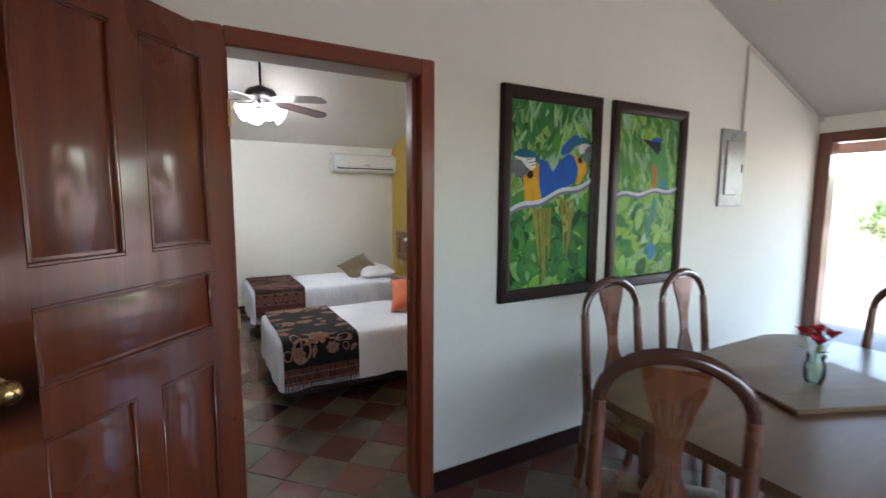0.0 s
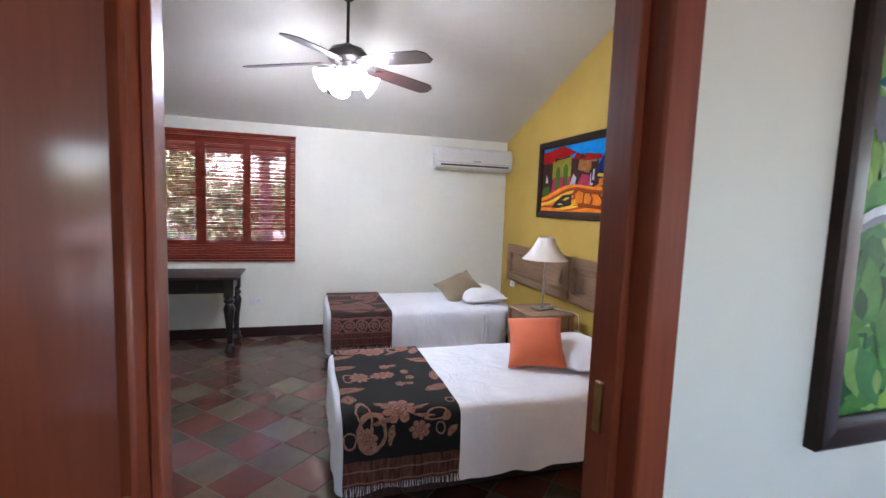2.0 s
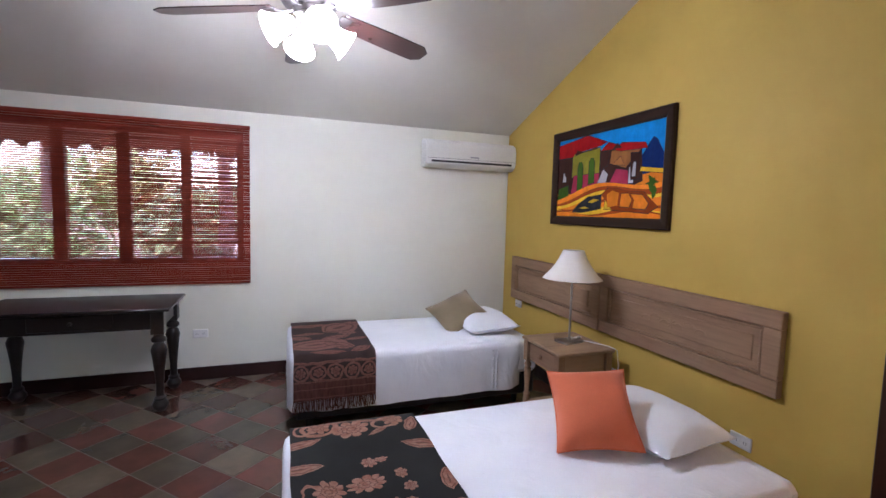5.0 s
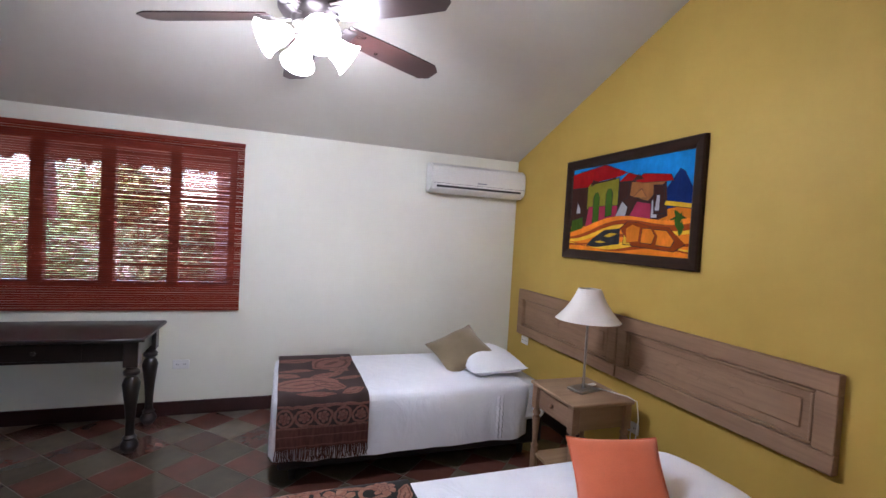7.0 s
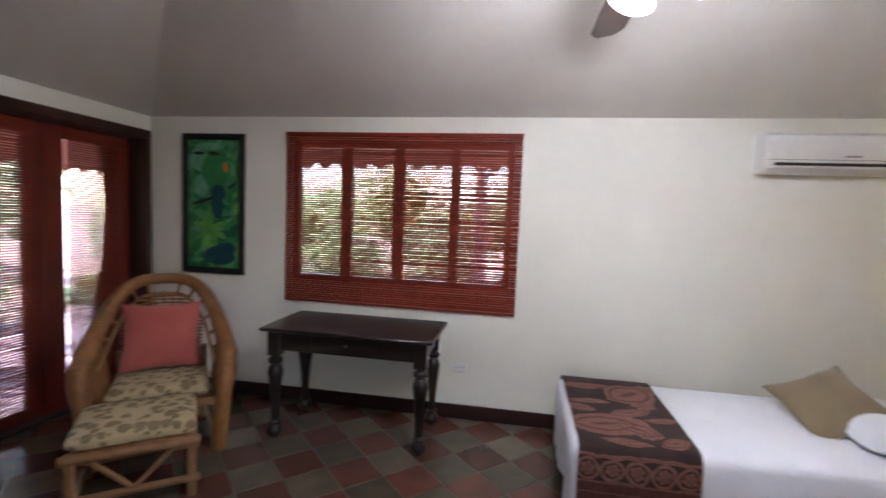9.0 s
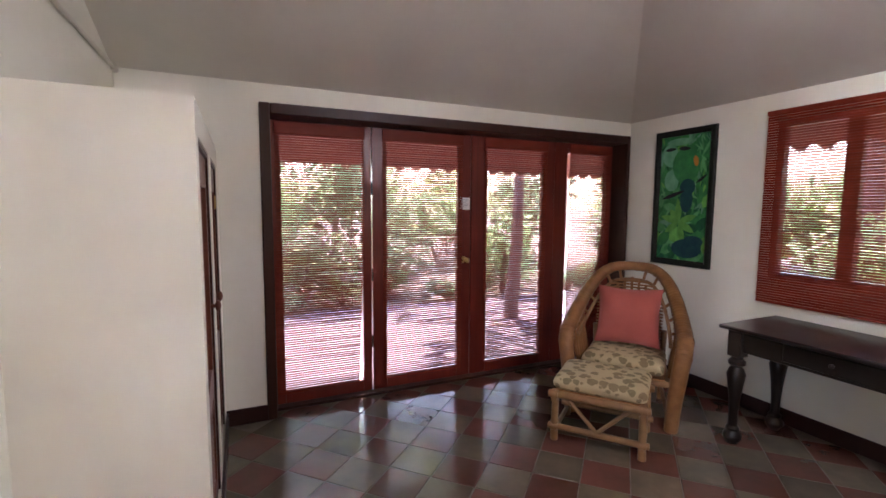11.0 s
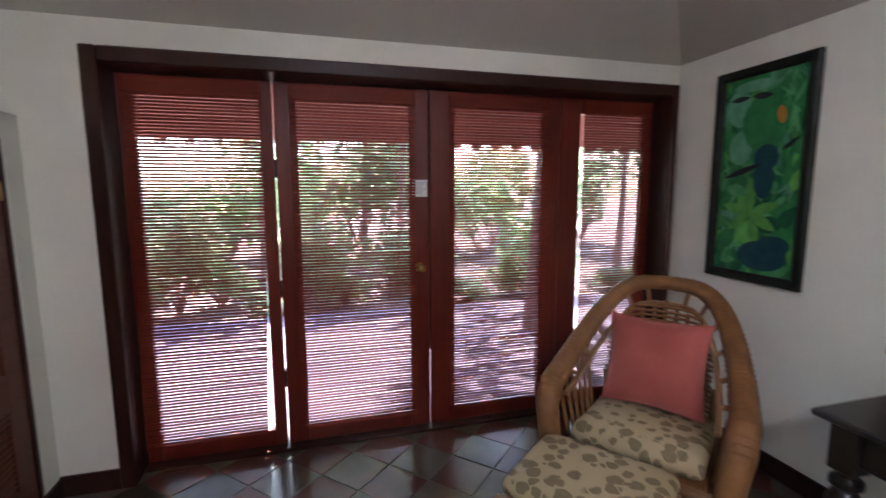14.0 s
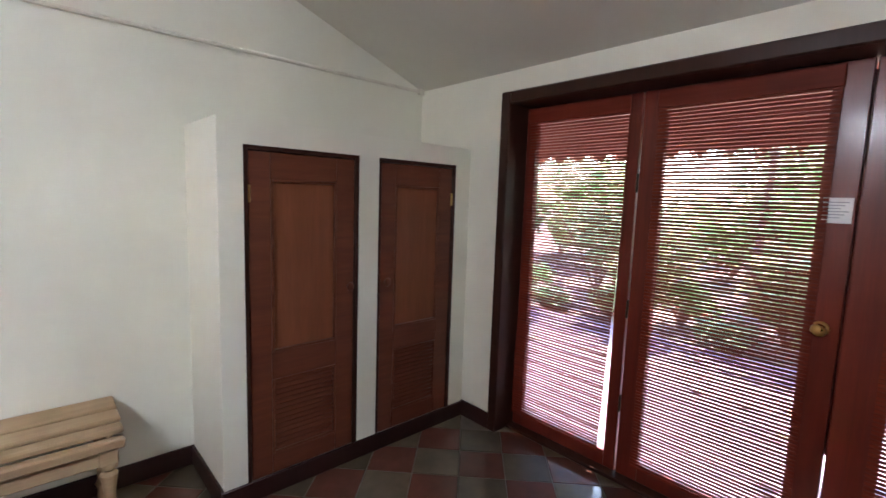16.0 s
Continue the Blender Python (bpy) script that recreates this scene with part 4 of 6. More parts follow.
for x, y, h, r, c, tone in ((-4.9, 7.25, 3.4, 0.085, 1.5, 1), (-10.5, -2.0, 4.2, 0.14, 2.0, 0), (-11.0, 6.0, 5.0, 0.07, 2.6, 1), (-9.2, 4.0, 4.2, 0.055, 1.9, 0), (-9.6, 6.6, 4.5, 0.06, 2.1, 1), (-12.5, 0.5, 5.5, 0.2, 2.8, 0), (-8.5, 11.0, 4.6, 0.07, 2.3, 1),
                           (-0.6, 12.2, 4.4, 0.13, 2.2, 0), (-3.5, 13.0, 5.0, 0.16, 2.5, 1), (2.4, 13.4, 4.6, 0.15, 2.3, 1), (15.5, 4.0, 4.5, 0.16, 2.3, 1), (14.5, -1.5, 4.5, 0.16, 2.3, 0), (3.5, -9.5, 4.6, 0.16, 2.4, 1), (0.0, -9.0, 4.6, 0.16, 2.4, 0)):
    tree(x, y, h, r, c, 1100, tone, "slender garden tree with a loose leafy crown")
for x, y, r, h, tone in ((13.4, -0.6, 0.8, 0.7, 1), (12.2, 3.6, 0.8, 0.8, 2), (1.5, -7.0, 1.1, 1.6, 1), (4.5, -6.8, 1.0, 1.5, 0)):
    bush(x, y, r, h, 1500, tone, "leafy garden bush beside the terrace paving")
for k in range(30):
    x, y = ((-11.5 - 1.5 * (k % 3), -3.0 + 1.0 * k) if k < 17 else (-11.0 + 1.25 * (k - 17), 14.6 + 1.2 * (k % 3)))
    bush(x, y, 1.6, (1.5 if 2 < k < 7 else 2.5 if k < 17 else 1.8) + (0.15 if 2 < k < 7 else 0.5) * (k % 4), 800 if k < 17 else 900, (0, 1, 1, 2, 0)[k % 5], "tall dense shrub at the edge of the garden", 0.14)
for k in range(7):
    bush(17.5 + 0.8 * (k % 2), -4.0 + 1.6 * k, 1.3, 2.2 + 0.5 * (k % 3), 1800, (1, 2, 0)[k % 3], "tall dense shrub at the edge of the garden", 0.12)
for k in range(6):
    bush(-1.5 + 1.6 * k, -9.0, 1.4, 2.6, 1800, (1, 2, 0)[k % 3], "tall dense shrub at the edge of the garden", 0.12)

# low ground cover along the edge of the terrace
for k in range(14):
    bush(-6.55 - 0.35 * (k % 3), -0.6 + 0.85 * k, 0.5, 0.35 + 0.12 * (k % 3), 420, (0, 2, 1)[k % 3], "low leafy plant at the edge of the terrace", 0.06)

# dead leaves on the ground outside
bm = bmesh.new()
for k in range(900):
    x, y = ((rnd.uniform(6.0, 16.0), rnd.uniform(-2.5, 5.0)) if k < 420 else (rnd.uniform(-10.0, -4.2), rnd.uniform(0.0, 10.0)))
    s = rnd.uniform(0.03, 0.075)
    z = -0.022 if (x > XE + T and x < XE + 6) or x > -6.2 and x < 0 else -0.122
    m = pose(x, y, z, rnd.uniform(-14, 14), rnd.uniform(-14, 14), rnd.uniform(0, 360))
    bm.faces.new([bm.verts.new(m @ Vector(p)) for p in ((-s, 0, 0), (-0.2 * s, 0.4 * s, 0.008), (0.6 * s, 0.3 * s, 0.006), (s, 0, 0), (0.6 * s, -0.3 * s, 0.006), (-0.2 * s, -0.4 * s, 0.008))])
tagged(new("fallen_leaves", mesh_of("fallen_leaves", bm, LITTER)), "dry brown leaves scattered on the garden ground", "leaves", "", "stuff")


# ---- ceiling fan ----
def axes(center, ex, ey):
    ex, ey = Vector(ex).normalized(), Vector(ey)
    ez = ex.cross(ey).normalized()
    ey = ez.cross(ex)
    m = Matrix((ex, ey, ez)).transposed().to_4x4()
    m.translation = center
    return m


fan = thing("ceiling_fan", pose(FAN[0], FAN[1], 2.42), "five-bladed ceiling fan with a lit four-lamp cluster", "ceiling fan")
zc = roof_z(*FAN) - 2.42
bm = bmesh.new()
rod(bm, (0, 0, 0.12), (0, 0, zc), 0.011, 0.011, 12)
part("down_rod", bm, BRONZE, fan)
bm = bmesh.new()
lathe(bm, [(0.02, zc - 0.09), (0.055, zc - 0.06), (0.07, zc - 0.02), (0.072, zc + 0.02)], 24)
part("canopy", bm, BRONZE, fan)
bm = bmesh.new()
lathe(bm, [(0.03, 0.15), (0.05, 0.135), (0.11, 0.115), (0.135, 0.085), (0.135, 0.05), (0.12, 0.03), (0.08, 0.015), (0.07, -0.01)], 32)
part("motor_housing", bm, BRONZE, fan)
bm = bmesh.new()
lathe(bm, [(0.07, -0.01), (0.078, -0.02), (0.07, -0.035), (0.065, -0.055), (0.045, -0.07), (0.012, -0.075)], 24)
part("light_fitter", bm, STEEL, fan, "pale metal light fitter")
for k in range(5):
    a = 22 + 72 * k
    m = pose(0, 0, 0.012, 0, 0, a)
    bm = bmesh.new()
    tube(bm, [m @ Vector(p) for p in ((0.075, 0, 0.0), (0.12, 0, -0.012), (0.165, 0, -0.006))], 0.011, 8, 0.5)
    box(bm, (0.15, -0.045, -0.006), (0.22, 0.045, 0.0), 0.004, 1, m @ pose(0, 0, 0, -12))
    arm = part("blade_iron", bm, BRONZE, fan)
    bm = bmesh.new()
    n = 12
    rows = []
    for i in range(n + 1):
        u = i / n
        x = 0.17 + 0.53 * u
        w = 0.058 + 0.016 * math.sin(min(u * 1.3, 1) * math.pi / 2)
        if u > 0.9:
            w *= math.sqrt(max(0.1, 1 - ((u - 0.9) / 0.1) ** 2 * 0.75))
        rows.append([bm.verts.new(m @ pose(0, 0, 0, -12) @ Vector((x, s * w, z - 0.05 * u))) for s, z in ((-1, 0), (1, 0), (1, 0.006), (-1, 0.006))])
    for r0, r1 in zip(rows, rows[1:]):
        for i in range(4):
            bm.faces.new((r0[i], r0[(i + 1) % 4], r1[(i + 1) % 4], r1[i]))
    bm.faces.new(rows[0])
    bm.faces.new(rows[-1][::-1])
    part("blade", bm, BLADE, fan, "dark mahogany fan blade")
for k in range(4):
    m = pose(0, 0, -0.04, 0, 0, 12 + 90 * k) @ pose(0.05, 0, 0, 0, 180 - 62, 0) @ Matrix.Scale(1.05, 4)
    bm = bmesh.new()
    lathe(bm, [(0.018, -0.01), (0.022, 0.03), (0.02, 0.035)], 12)
    bm.transform(m)
    arm = part("lamp_holder", bm, STEEL, fan)
    bm = bmesh.new()
    lathe(bm, [(0.022, 0.03), (0.034, 0.045), (0.046, 0.075), (0.052, 0.105), (0.064, 0.135), (0.076, 0.15), (0.073, 0.151), (0.06, 0.134), (0.048, 0.105), (0.042, 0.075), (0.03, 0.05), (0.01, 0.04)], 20, caps=False)
    bm.transform(m)
    g = part("glass_bell", bm, FROST, fan, "lit frosted glass bell shade")

# ---- air conditioner ----
ac = thing("air_conditioner", pose(1.672, YN, 1.902), "white wall-mounted split air conditioner", "air conditioner")
AW, AH, AD = 0.936, 0.27, 0.179
bm = bmesh.new()
prof = [(0, 0.012), (-0.06, 0.0), (-0.12, 0.004), (-0.165, 0.03), (-AD, 0.075), (-AD, 0.19), (-0.165, 0.235), (-0.12, 0.262), (-0.06, AH), (0, AH)]
prism(bm, prof, lambda u, w, d: (d, u, w), 0.0, AW)
bmesh.ops.bevel(bm, geom=[e for e in bm.edges if abs(e.verts[0].co.x - e.verts[1].co.x) < 1e-6], offset=0.012, segments=2, affect="EDGES")
part("body", bm, PLASTIC, ac)
part("outlet_slot", solid(((0.05, -0.1785, 0.047), (AW - 0.05, -0.12, 0.067)), bev=0.003), DARKSLOT, ac, "dark air outlet slot")
bm = bmesh.new()
box(bm, (0.05, -0.186, 0.032), (AW - 0.05, -0.16, 0.044), 0.003)
part("louvre", bm, PLASTIC, ac)
part("front_seam", solid(((0.01, -0.1805, 0.082), (AW - 0.01, -0.178, 0.0845))), DARKSLOT, ac)
part("badge", solid(((0.44, -0.1815, 0.10), (0.53, -0.1795, 0.112))), INK, ac, "small grey badge")
bm = bmesh.new()
tube(bm, [(AW - 0.01, -0.09, 0.23), (AW + 0.012, -0.085, 0.18), (AW + 0.012, -0.06, 0.08), (AW - 0.03, -0.02, 0.01)], 0.01, 8)
part("pipe", bm, STEEL, ac)

# ---- desk ----
desk = thing("writing_desk", pose(-0.925, 6.905, 0), "black-stained wooden writing desk with turned legs", "desk")
part("desktop", solid(((-0.589, -0.297, 0.735), (0.589, 0.297, 0.76)), bev=0.007), BLACKWOOD, desk)
part("apron", solid(((-0.50, -0.235, 0.60), (0.50, -0.213, 0.735)), ((-0.50, 0.213, 0.60), (0.50, 0.235, 0.735)), ((-0.52, -0.213, 0.60), (-0.498, 0.213, 0.735)), ((0.498, -0.213, 0.60), (0.52, 0.213, 0.735)), bev=0.003), BLACKWOOD, desk)
dr = part("drawer", solid(((-0.24, -0.243, 0.618), (0.24, -0.234, 0.72)), bev=0.004), BLACKWOOD, desk)
bm = bmesh.new()
bmesh.ops.create_uvsphere(bm, u_segments=12, v_segments=8, radius=0.013, matrix=pose(0, -0.254, 0.67))
part("knob", bm, BRONZE, dr)
LEG = [(0.026, 0.0), (0.03, 0.012), (0.044, 0.035), (0.044, 0.055), (0.03, 0.085), (0.034, 0.10), (0.022, 0.115), (0.022, 0.20), (0.028, 0.30), (0.038, 0.40), (0.044, 0.45), (0.034, 0.485), (0.024, 0.50), (0.04, 0.515), (0.04, 0.535), (0.028, 0.55), (0.028, 0.575)]
for x in (-0.505, 0.505):
    for y in (-0.22, 0.22):
        bm = bmesh.new()
        lathe(bm, [(r * 1.2, z) for r, z in LEG], 18, (x, y, 0))
        box(bm, (x - 0.042, y - 0.042, 0.565), (x + 0.042, y + 0.042, 0.735), 0.005)
        part("leg", bm, BLACKWOOD, desk)


# ---- beds ----
def rounded_ring(hw, hd, r, n=10):
    pts = []
    for cx, cy, a0 in ((1, 1, 0), (-1, 1, 90), (-1, -1, 180), (1, -1, 270)):
        for i in range(n + 1):
            a = radians(a0 + 90 * i / n)
            pts.append((cx * (hw - r) + r * math.cos(a), cy * (hd - r) + r * math.sin(a)))
    return pts


def fill_ring(pts, step):
    out = []
    for p, q in zip(pts, pts[1:] + pts[:1]):
        n = max(1, int(math.dist(p, q) / step))
        out += [(p[0] + (q[0] - p[0]) * i / n, p[1] + (q[1] - p[1]) * i / n) for i in range(n)]
    return out


def sheet_mesh(w, d, top, hem, seed):
    """A sheet over a mattress: soft top, rounded edge, sides hanging in shallow folds."""
    bm = bmesh.new()
    ring = fill_ring(rounded_ring(w / 2, d / 2, 0.06, 6), 0.03)
    levels = [(-0.40, 0.0), (-0.25, 0.0), (-0.12, 0.0), (-0.05, -0.002), (-0.02, -0.009), (-0.006, -0.022), (0.0, -0.045)] + [(0.004, -0.045 - (top - 0.045 - hem) * k / 7) for k in range(1, 8)]
    rows = []
    for li, (off, dz) in enumerate(levels):
        row = []
        for i, (x, y) in enumerate(ring):
            fx, fy = 1 + off / (w / 2), 1 + off / (d / 2)
            px, py = x * fx, y * fy
            z = top + dz
            if li < 4:
                z += 0.008 * noise.noise(Vector((px * 3 + seed, py * 3, 1))) + 0.004 * noise.noise(Vector((px * 11, py * 9 + seed, 4)))
            else:
                k = max(0.0, (li - 6) / 7)
                f = 0.024 * k * noise.noise(Vector((px * 9 + seed, py * 9, 0.4 * k))) + 0.006 * k * math.sin(28 * (px + py) + 3 * noise.noise(Vector((px * 4, py * 4, seed))))
                nrm = Vector((x / (w / 2), y / (d / 2), 0))
                nrm = Vector((nrm.x if abs(nrm.x) > 0.9 else 0, nrm.y if abs(nrm.y) > 0.9 else 0, 0))
                f = min(f, 0.009)
                px, py = px + nrm.x * f, py + nrm.y * f
                if li == len(levels) - 1:
                    z += 0.012 * noise.noise(Vector((px * 5, py * 5 + seed, 9)))
            row.append(bm.verts.new((px, py, z)))
        rows.append(row)
    n = len(ring)
    for a, b in zip(rows, rows[1:]):
        for i in range(n):
            bm.faces.new((a[i], a[(i + 1) % n], b[(i + 1) % n], b[i]))
    bm.faces.new(rows[0])
    return bm


def runner_mesh(x0, x1, yn, yf, top, zn, zf, seed):
    """A cloth across the bed, hanging down at both sides; its UVs run in metres from the hem on the open side."""
    path = [(yn - 0.021, zn + (top - 0.05 - zn) * k / 8) for k in range(9)]
    path += [(yn - 0.014, top - 0.018), (yn + 0.004, top + 0.002), (yn + 0.03, top + 0.011)]
    path += [(yn + 0.03 + (yf - yn - 0.06) * k / 16, top + 0.012) for k in range(1, 16)]
    path += [(yf - 0.03, top + 0.011), (yf - 0.004, top + 0.002), (yf + 0.011, top - 0.018), (yf + 0.016, top - 0.06), (yf + 0.016, zf)]
    bm = bmesh.new()
    uv = bm.loops.layers.uv.new("UVMap")
    nx = 16
    grid, length = [], 0.0
    for j, (y, z) in enumerate(path):
        if j:
            length += math.dist(path[j], path[j - 1])
        row = []
        for i in range(nx + 1):
            x = x0 + (x1 - x0) * i / nx
            k = max(0.0, (top - 0.05 - z) / 0.3)
            dy = -0.007 * k * math.sin(i * 1.9 + seed) * (1 if y < (yn + yf) / 2 else -1)
            dz = 0.003 * noise.noise(Vector((x * 9, y * 9, seed))) if k == 0 else 0.0
            row.append((bm.verts.new((x + 0.008 * noise.noise(Vector((y * 4, z * 4, seed + (i > nx / 2)))), y + dy, z + dz)), (x - x0, length)))
        grid.append(row)
    for r0, r1 in zip(grid, grid[1:]):
        for i in range(nx):
            q = (r0[i], r0[i + 1], r1[i + 1], r1[i])
            f = bm.faces.new([v for v, _ in q])
            for loop, (_, c) in zip(f.loops, q):
                loop[uv].uv = c
    geom = bmesh.ops.solidify(bm, geom=bm.faces[:], thickness=-0.004)
    return bm


def bed(x0, x1, y0, y1, top, label, seed, head_gap):
    b = thing("single_bed", pose((x0 + x1) / 2, (y0 + y1) / 2, 0), label, "bed", "single beds")
    w, d = x1 - x0, y1 - y0
    part("bed_base", solid(((-w / 2 + 0.04, -d / 2 + 0.05, 0.09), (w / 2, d / 2 - 0.05, 0.27)), bev=0.015), BEDBASE, b, "black fabric bed base")
    for sx in (-1, 1):
        for sy in (-1, 1):
            bm = bmesh.new()
            rod(bm, (sx * (w / 2 - 0.13), sy * (d / 2 - 0.13), 0), (sx * (w / 2 - 0.13), sy * (d / 2 - 0.13), 0.1), 0.02, 0.028, 12)
            part("leg", bm, BEDBASE, b)
    part("mattress", solid(((-w / 2 + 0.02, -d / 2 + 0.012, 0.27), (w / 2, d / 2 - 0.012, top - 0.02)), bev=0.03), PILLOWCASE, b, "pale mattress")
    bm = sheet_mesh(w - head_gap, d, top, 0.165, seed)
    bm.transform(pose(-head_gap / 2, 0, 0))
    part("sheet", bm, LINEN, b, "white bed sheet hanging over the sides")
    bm = bmesh.new()
    rows = []
    for k in range(25):
        z = 0.18 + 0.0125 * k
        wob = 0.006 * math.sin(k * 1.9 + seed)
        rows.append([bm.verts.new((w * 0.29 + dx + wob * 0.6, -d / 2 - 0.011 - dy + wob * 0.3, z)) for dx, dy in ((-0.022, 0.0), (-0.008, 0.008), (0.006, 0.002), (0.02, 0.009), (0.03, 0.0))])
    for r0, r1 in zip(rows, rows[1:]):
        for i in range(4):
            bm.faces.new((r0[i], r0[i + 1], r1[i + 1], r1[i]))
    part("sheet_hem", bm, LINEN, b, "gathered seam of the turned-back sheet")


bed(0.41, 2.235, 4.078, 5.033, 0.53, "single bed made up in white with a dark batik runner", 3, 0.04)
bed(0.449, 2.27, 5.988, 6.895, 0.535, "single bed made up in white along the window wall", 8, 0.13)

r1 = thing("bed_runner", pose(0, 0, 0), "black batik runner with salmon flowers across the bed", "bed runner", "bed runners")
part("cloth", runner_mesh(0.435, 0.985, 4.078, 5.033, 0.53, 0.21, 0.30, 1.0), BATIK, r1)
bm = bmesh.new()
for i in range(90):
    x = 0.437 + 0.546 * i / 89
    tube(bm, [(x, 4.06, 0.215), (x + rnd.uniform(-0.006, 0.006), 4.056, 0.175), (x + rnd.uniform(-0.009, 0.009), 4.06, 0.14 + rnd.uniform(0, 0.02))], 0.0022, 4)
part("fringe", bm, FRINGE, r1, "maroon fringe")
r2 = thing("bed_runner", pose(0, 0, 0), "faded maroon paisley runner with a fringe", "bed runner", "bed runners")
part("cloth", runner_mesh(0.475, 1.0, 5.988, 6.895, 0.535, 0.25, 0.32, 2.0), PAISLEY, r2)
bm = bmesh.new()
for i in range(100):
    x = 0.477 + 0.521 * i / 99
    tube(bm, [(x, 5.97, 0.255), (x + rnd.uniform(-0.008, 0.008), 5.965, 0.21), (x + rnd.uniform(-0.012, 0.012), 5.97, 0.165 + rnd.uniform(0, 0.025))], 0.0026, 4)
part("fringe", bm, FRINGE, r2, "maroon fringe")


def cushion(name, m, w, d, h, material, label, category, seed, piping=True):
    t = thing(name, m, label, category)
    bm = bmesh.new()
    pillow(bm, w, d, h, 20, 0.09 if piping else 0.03, 0.014, seed)
    part("cover", bm, material, t)
    if piping:
        bm = bmesh.new()
        edge = []
        for u0, v0, u1, v1 in ((-1, -1, 1, -1), (1, -1, 1, 1), (1, 1, -1, 1), (-1, 1, -1, -1)):
            for i in range(10):
                u, v = u0 + (u1 - u0) * i / 10, v0 + (v1 - v0) * i / 10
                edge.append((u * w / 2 * (1 - 0.09 * (1 - v * v) * abs(u) ** 3), v * d / 2 * (1 - 0.09 * (1 - u * u) * abs(v) ** 3), 0.014 * noise.noise(Vector((u * w * 3.5 + seed, v * d * 3.5, seed)))))
        tube(bm, edge + edge[:1], 0.004, 6)
        part("piping", bm, material, t)


cushion("bed_pillow", pose(1.95, 4.58, 0.585, 0, -3, 3), 0.40, 0.58, 0.17, PILLOWCASE, "plump white pillow at the head of the bed", "pillow", 2.0, False)
cushion("bed_pillow", pose(1.985, 6.42, 0.588, 0, -4, -3), 0.42, 0.58, 0.17, PILLOWCASE, "plump white pillow in the wall corner", "pillow", 5.0, False)
cushion("orange_cushion", axes((1.64, 4.56, 0.672), (0.87, -0.42, 0.08), (0.24, 0.36, 0.36)), 0.335, 0.365, 0.16, ORANGE, "bright orange square cushion leaning on a pillow", "cushion", 1.0)
cushion("khaki_cushion", axes((1.805, 6.52, 0.648), (0.62, 0.06, 0.23), (-0.12, 0.55, 0.22)), 0.41, 0.41, 0.13, KHAKI, "khaki square cushion leaning on a pillow", "cushion", 4.0)

# ---- headboards ----
for y0, y1, seed in ((4.433, 5.694, 0), (5.702, 7.029, 1)):
    hb = thing("headboard", pose(XY, (y0 + y1) / 2, 0.654), "whitewashed wooden headboard panel hung on the wall", "headboard", "headboards")
    L, Hh = (y1 - y0) / 2, 0.411
    part("back_panel", solid(((-0.02, -L + 0.01, 0.01), (0.0, L - 0.01, Hh - 0.01))), WASHED, hb)
    e = 0.085
    part("frame", solid(((-0.042, -L, 0), (0.0, L, e)), ((-0.042, -L, Hh - e), (0.0, L, Hh)), ((-0.042, -L, e), (0.0, -L + e, Hh - e)), ((-0.042, L - e, e), (0.0, L, Hh - e)), bev=0.004), WASHED, hb)
    g = e + 0.004
    part("moulding", solid(((-0.036, -L + g, g), (-0.018, L - g, g + 0.014)), ((-0.036, -L + g, Hh - g - 0.014), (-0.018, L - g, Hh - g)), ((-0.036, -L + g, g + 0.014), (-0.018, -L + g + 0.014, Hh - g - 0.014)),
                           ((-0.036, L - g - 0.014, g + 0.014), (-0.018, L - g, Hh - g - 0.014)), bev=0.004), WASHED, hb)
    part("raised_field", solid(((-0.027, -L + e + 0.055, e + 0.055), (-0.018, L - e - 0.055, Hh - e - 0.055)), bev=0.006), WASHED, hb)
    for s in (-1, 1):
        for k in range(3):
            pts = []
            for i in range(14):
                a = 0.5 * i
                rr = 0.045 * (1 - i / 16)
                pts.append((-0.024, s * (0.04 + 0.075 * k + rr * math.cos(a)), Hh / 2 + (0.012 if k % 2 else -0.012) + rr * 0.6 * math.sin(a)))
            bm = bmesh.new()
            tube(bm, pts, [0.007 * (1 - i / 20) for i in range(14)], 6)
            part("carved_scroll", bm, WASHED, hb)
    for k in range(8):
        a = 2 * math.pi * k / 8
        bm = bmesh.new()
        tube(bm, [(-0.024, 0.008 * math.cos(a), Hh / 2 + 0.008 * math.sin(a)), (-0.026, 0.035 * math.cos(a), Hh / 2 + 0.035 * math.sin(a))], [0.008, 0.004], 6)
        part("carved_petal", bm, WASHED, hb)

# ---- nightstand and lamp ----
ns = thing("nightstand", pose(2.27, 5.64, 0), "whitewashed nightstand with one drawer and turned legs", "nightstand")
part("top", solid(((-0.22, -0.235, 0.584), (0.22, 0.235, 0.606)), bev=0.006), WASHED_X, ns)
part("body", solid(((-0.185, -0.2, 0.44), (0.19, 0.2, 0.584)), bev=0.003), WASHED_X, ns)
dr = part("drawer", solid(((-0.197, -0.155, 0.46), (-0.185, 0.155, 0.57)), bev=0.004), WASHED, ns)
bm = bmesh.new()
bmesh.ops.create_uvsphere(bm, u_segments=14, v_segments=8, radius=0.015, matrix=pose(-0.21, 0, 0.515))
part("knob", bm, WASHED, dr)
part("shelf", solid(((-0.19, -0.2, 0.12), (0.19, 0.2, 0.14)), bev=0.004), WASHED_X, ns)
NLEG = [(0.016, 0.0), (0.02, 0.02), (0.024, 0.06), (0.024, 0.09), (0.024, 0.155), (0.02, 0.17), (0.026, 0.185), (0.015, 0.2), (0.017, 0.26), (0.022, 0.33), (0.026, 0.37), (0.016, 0.385), (0.026, 0.395), (0.026, 0.41), (0.018, 0.42), (0.018, 0.445)]
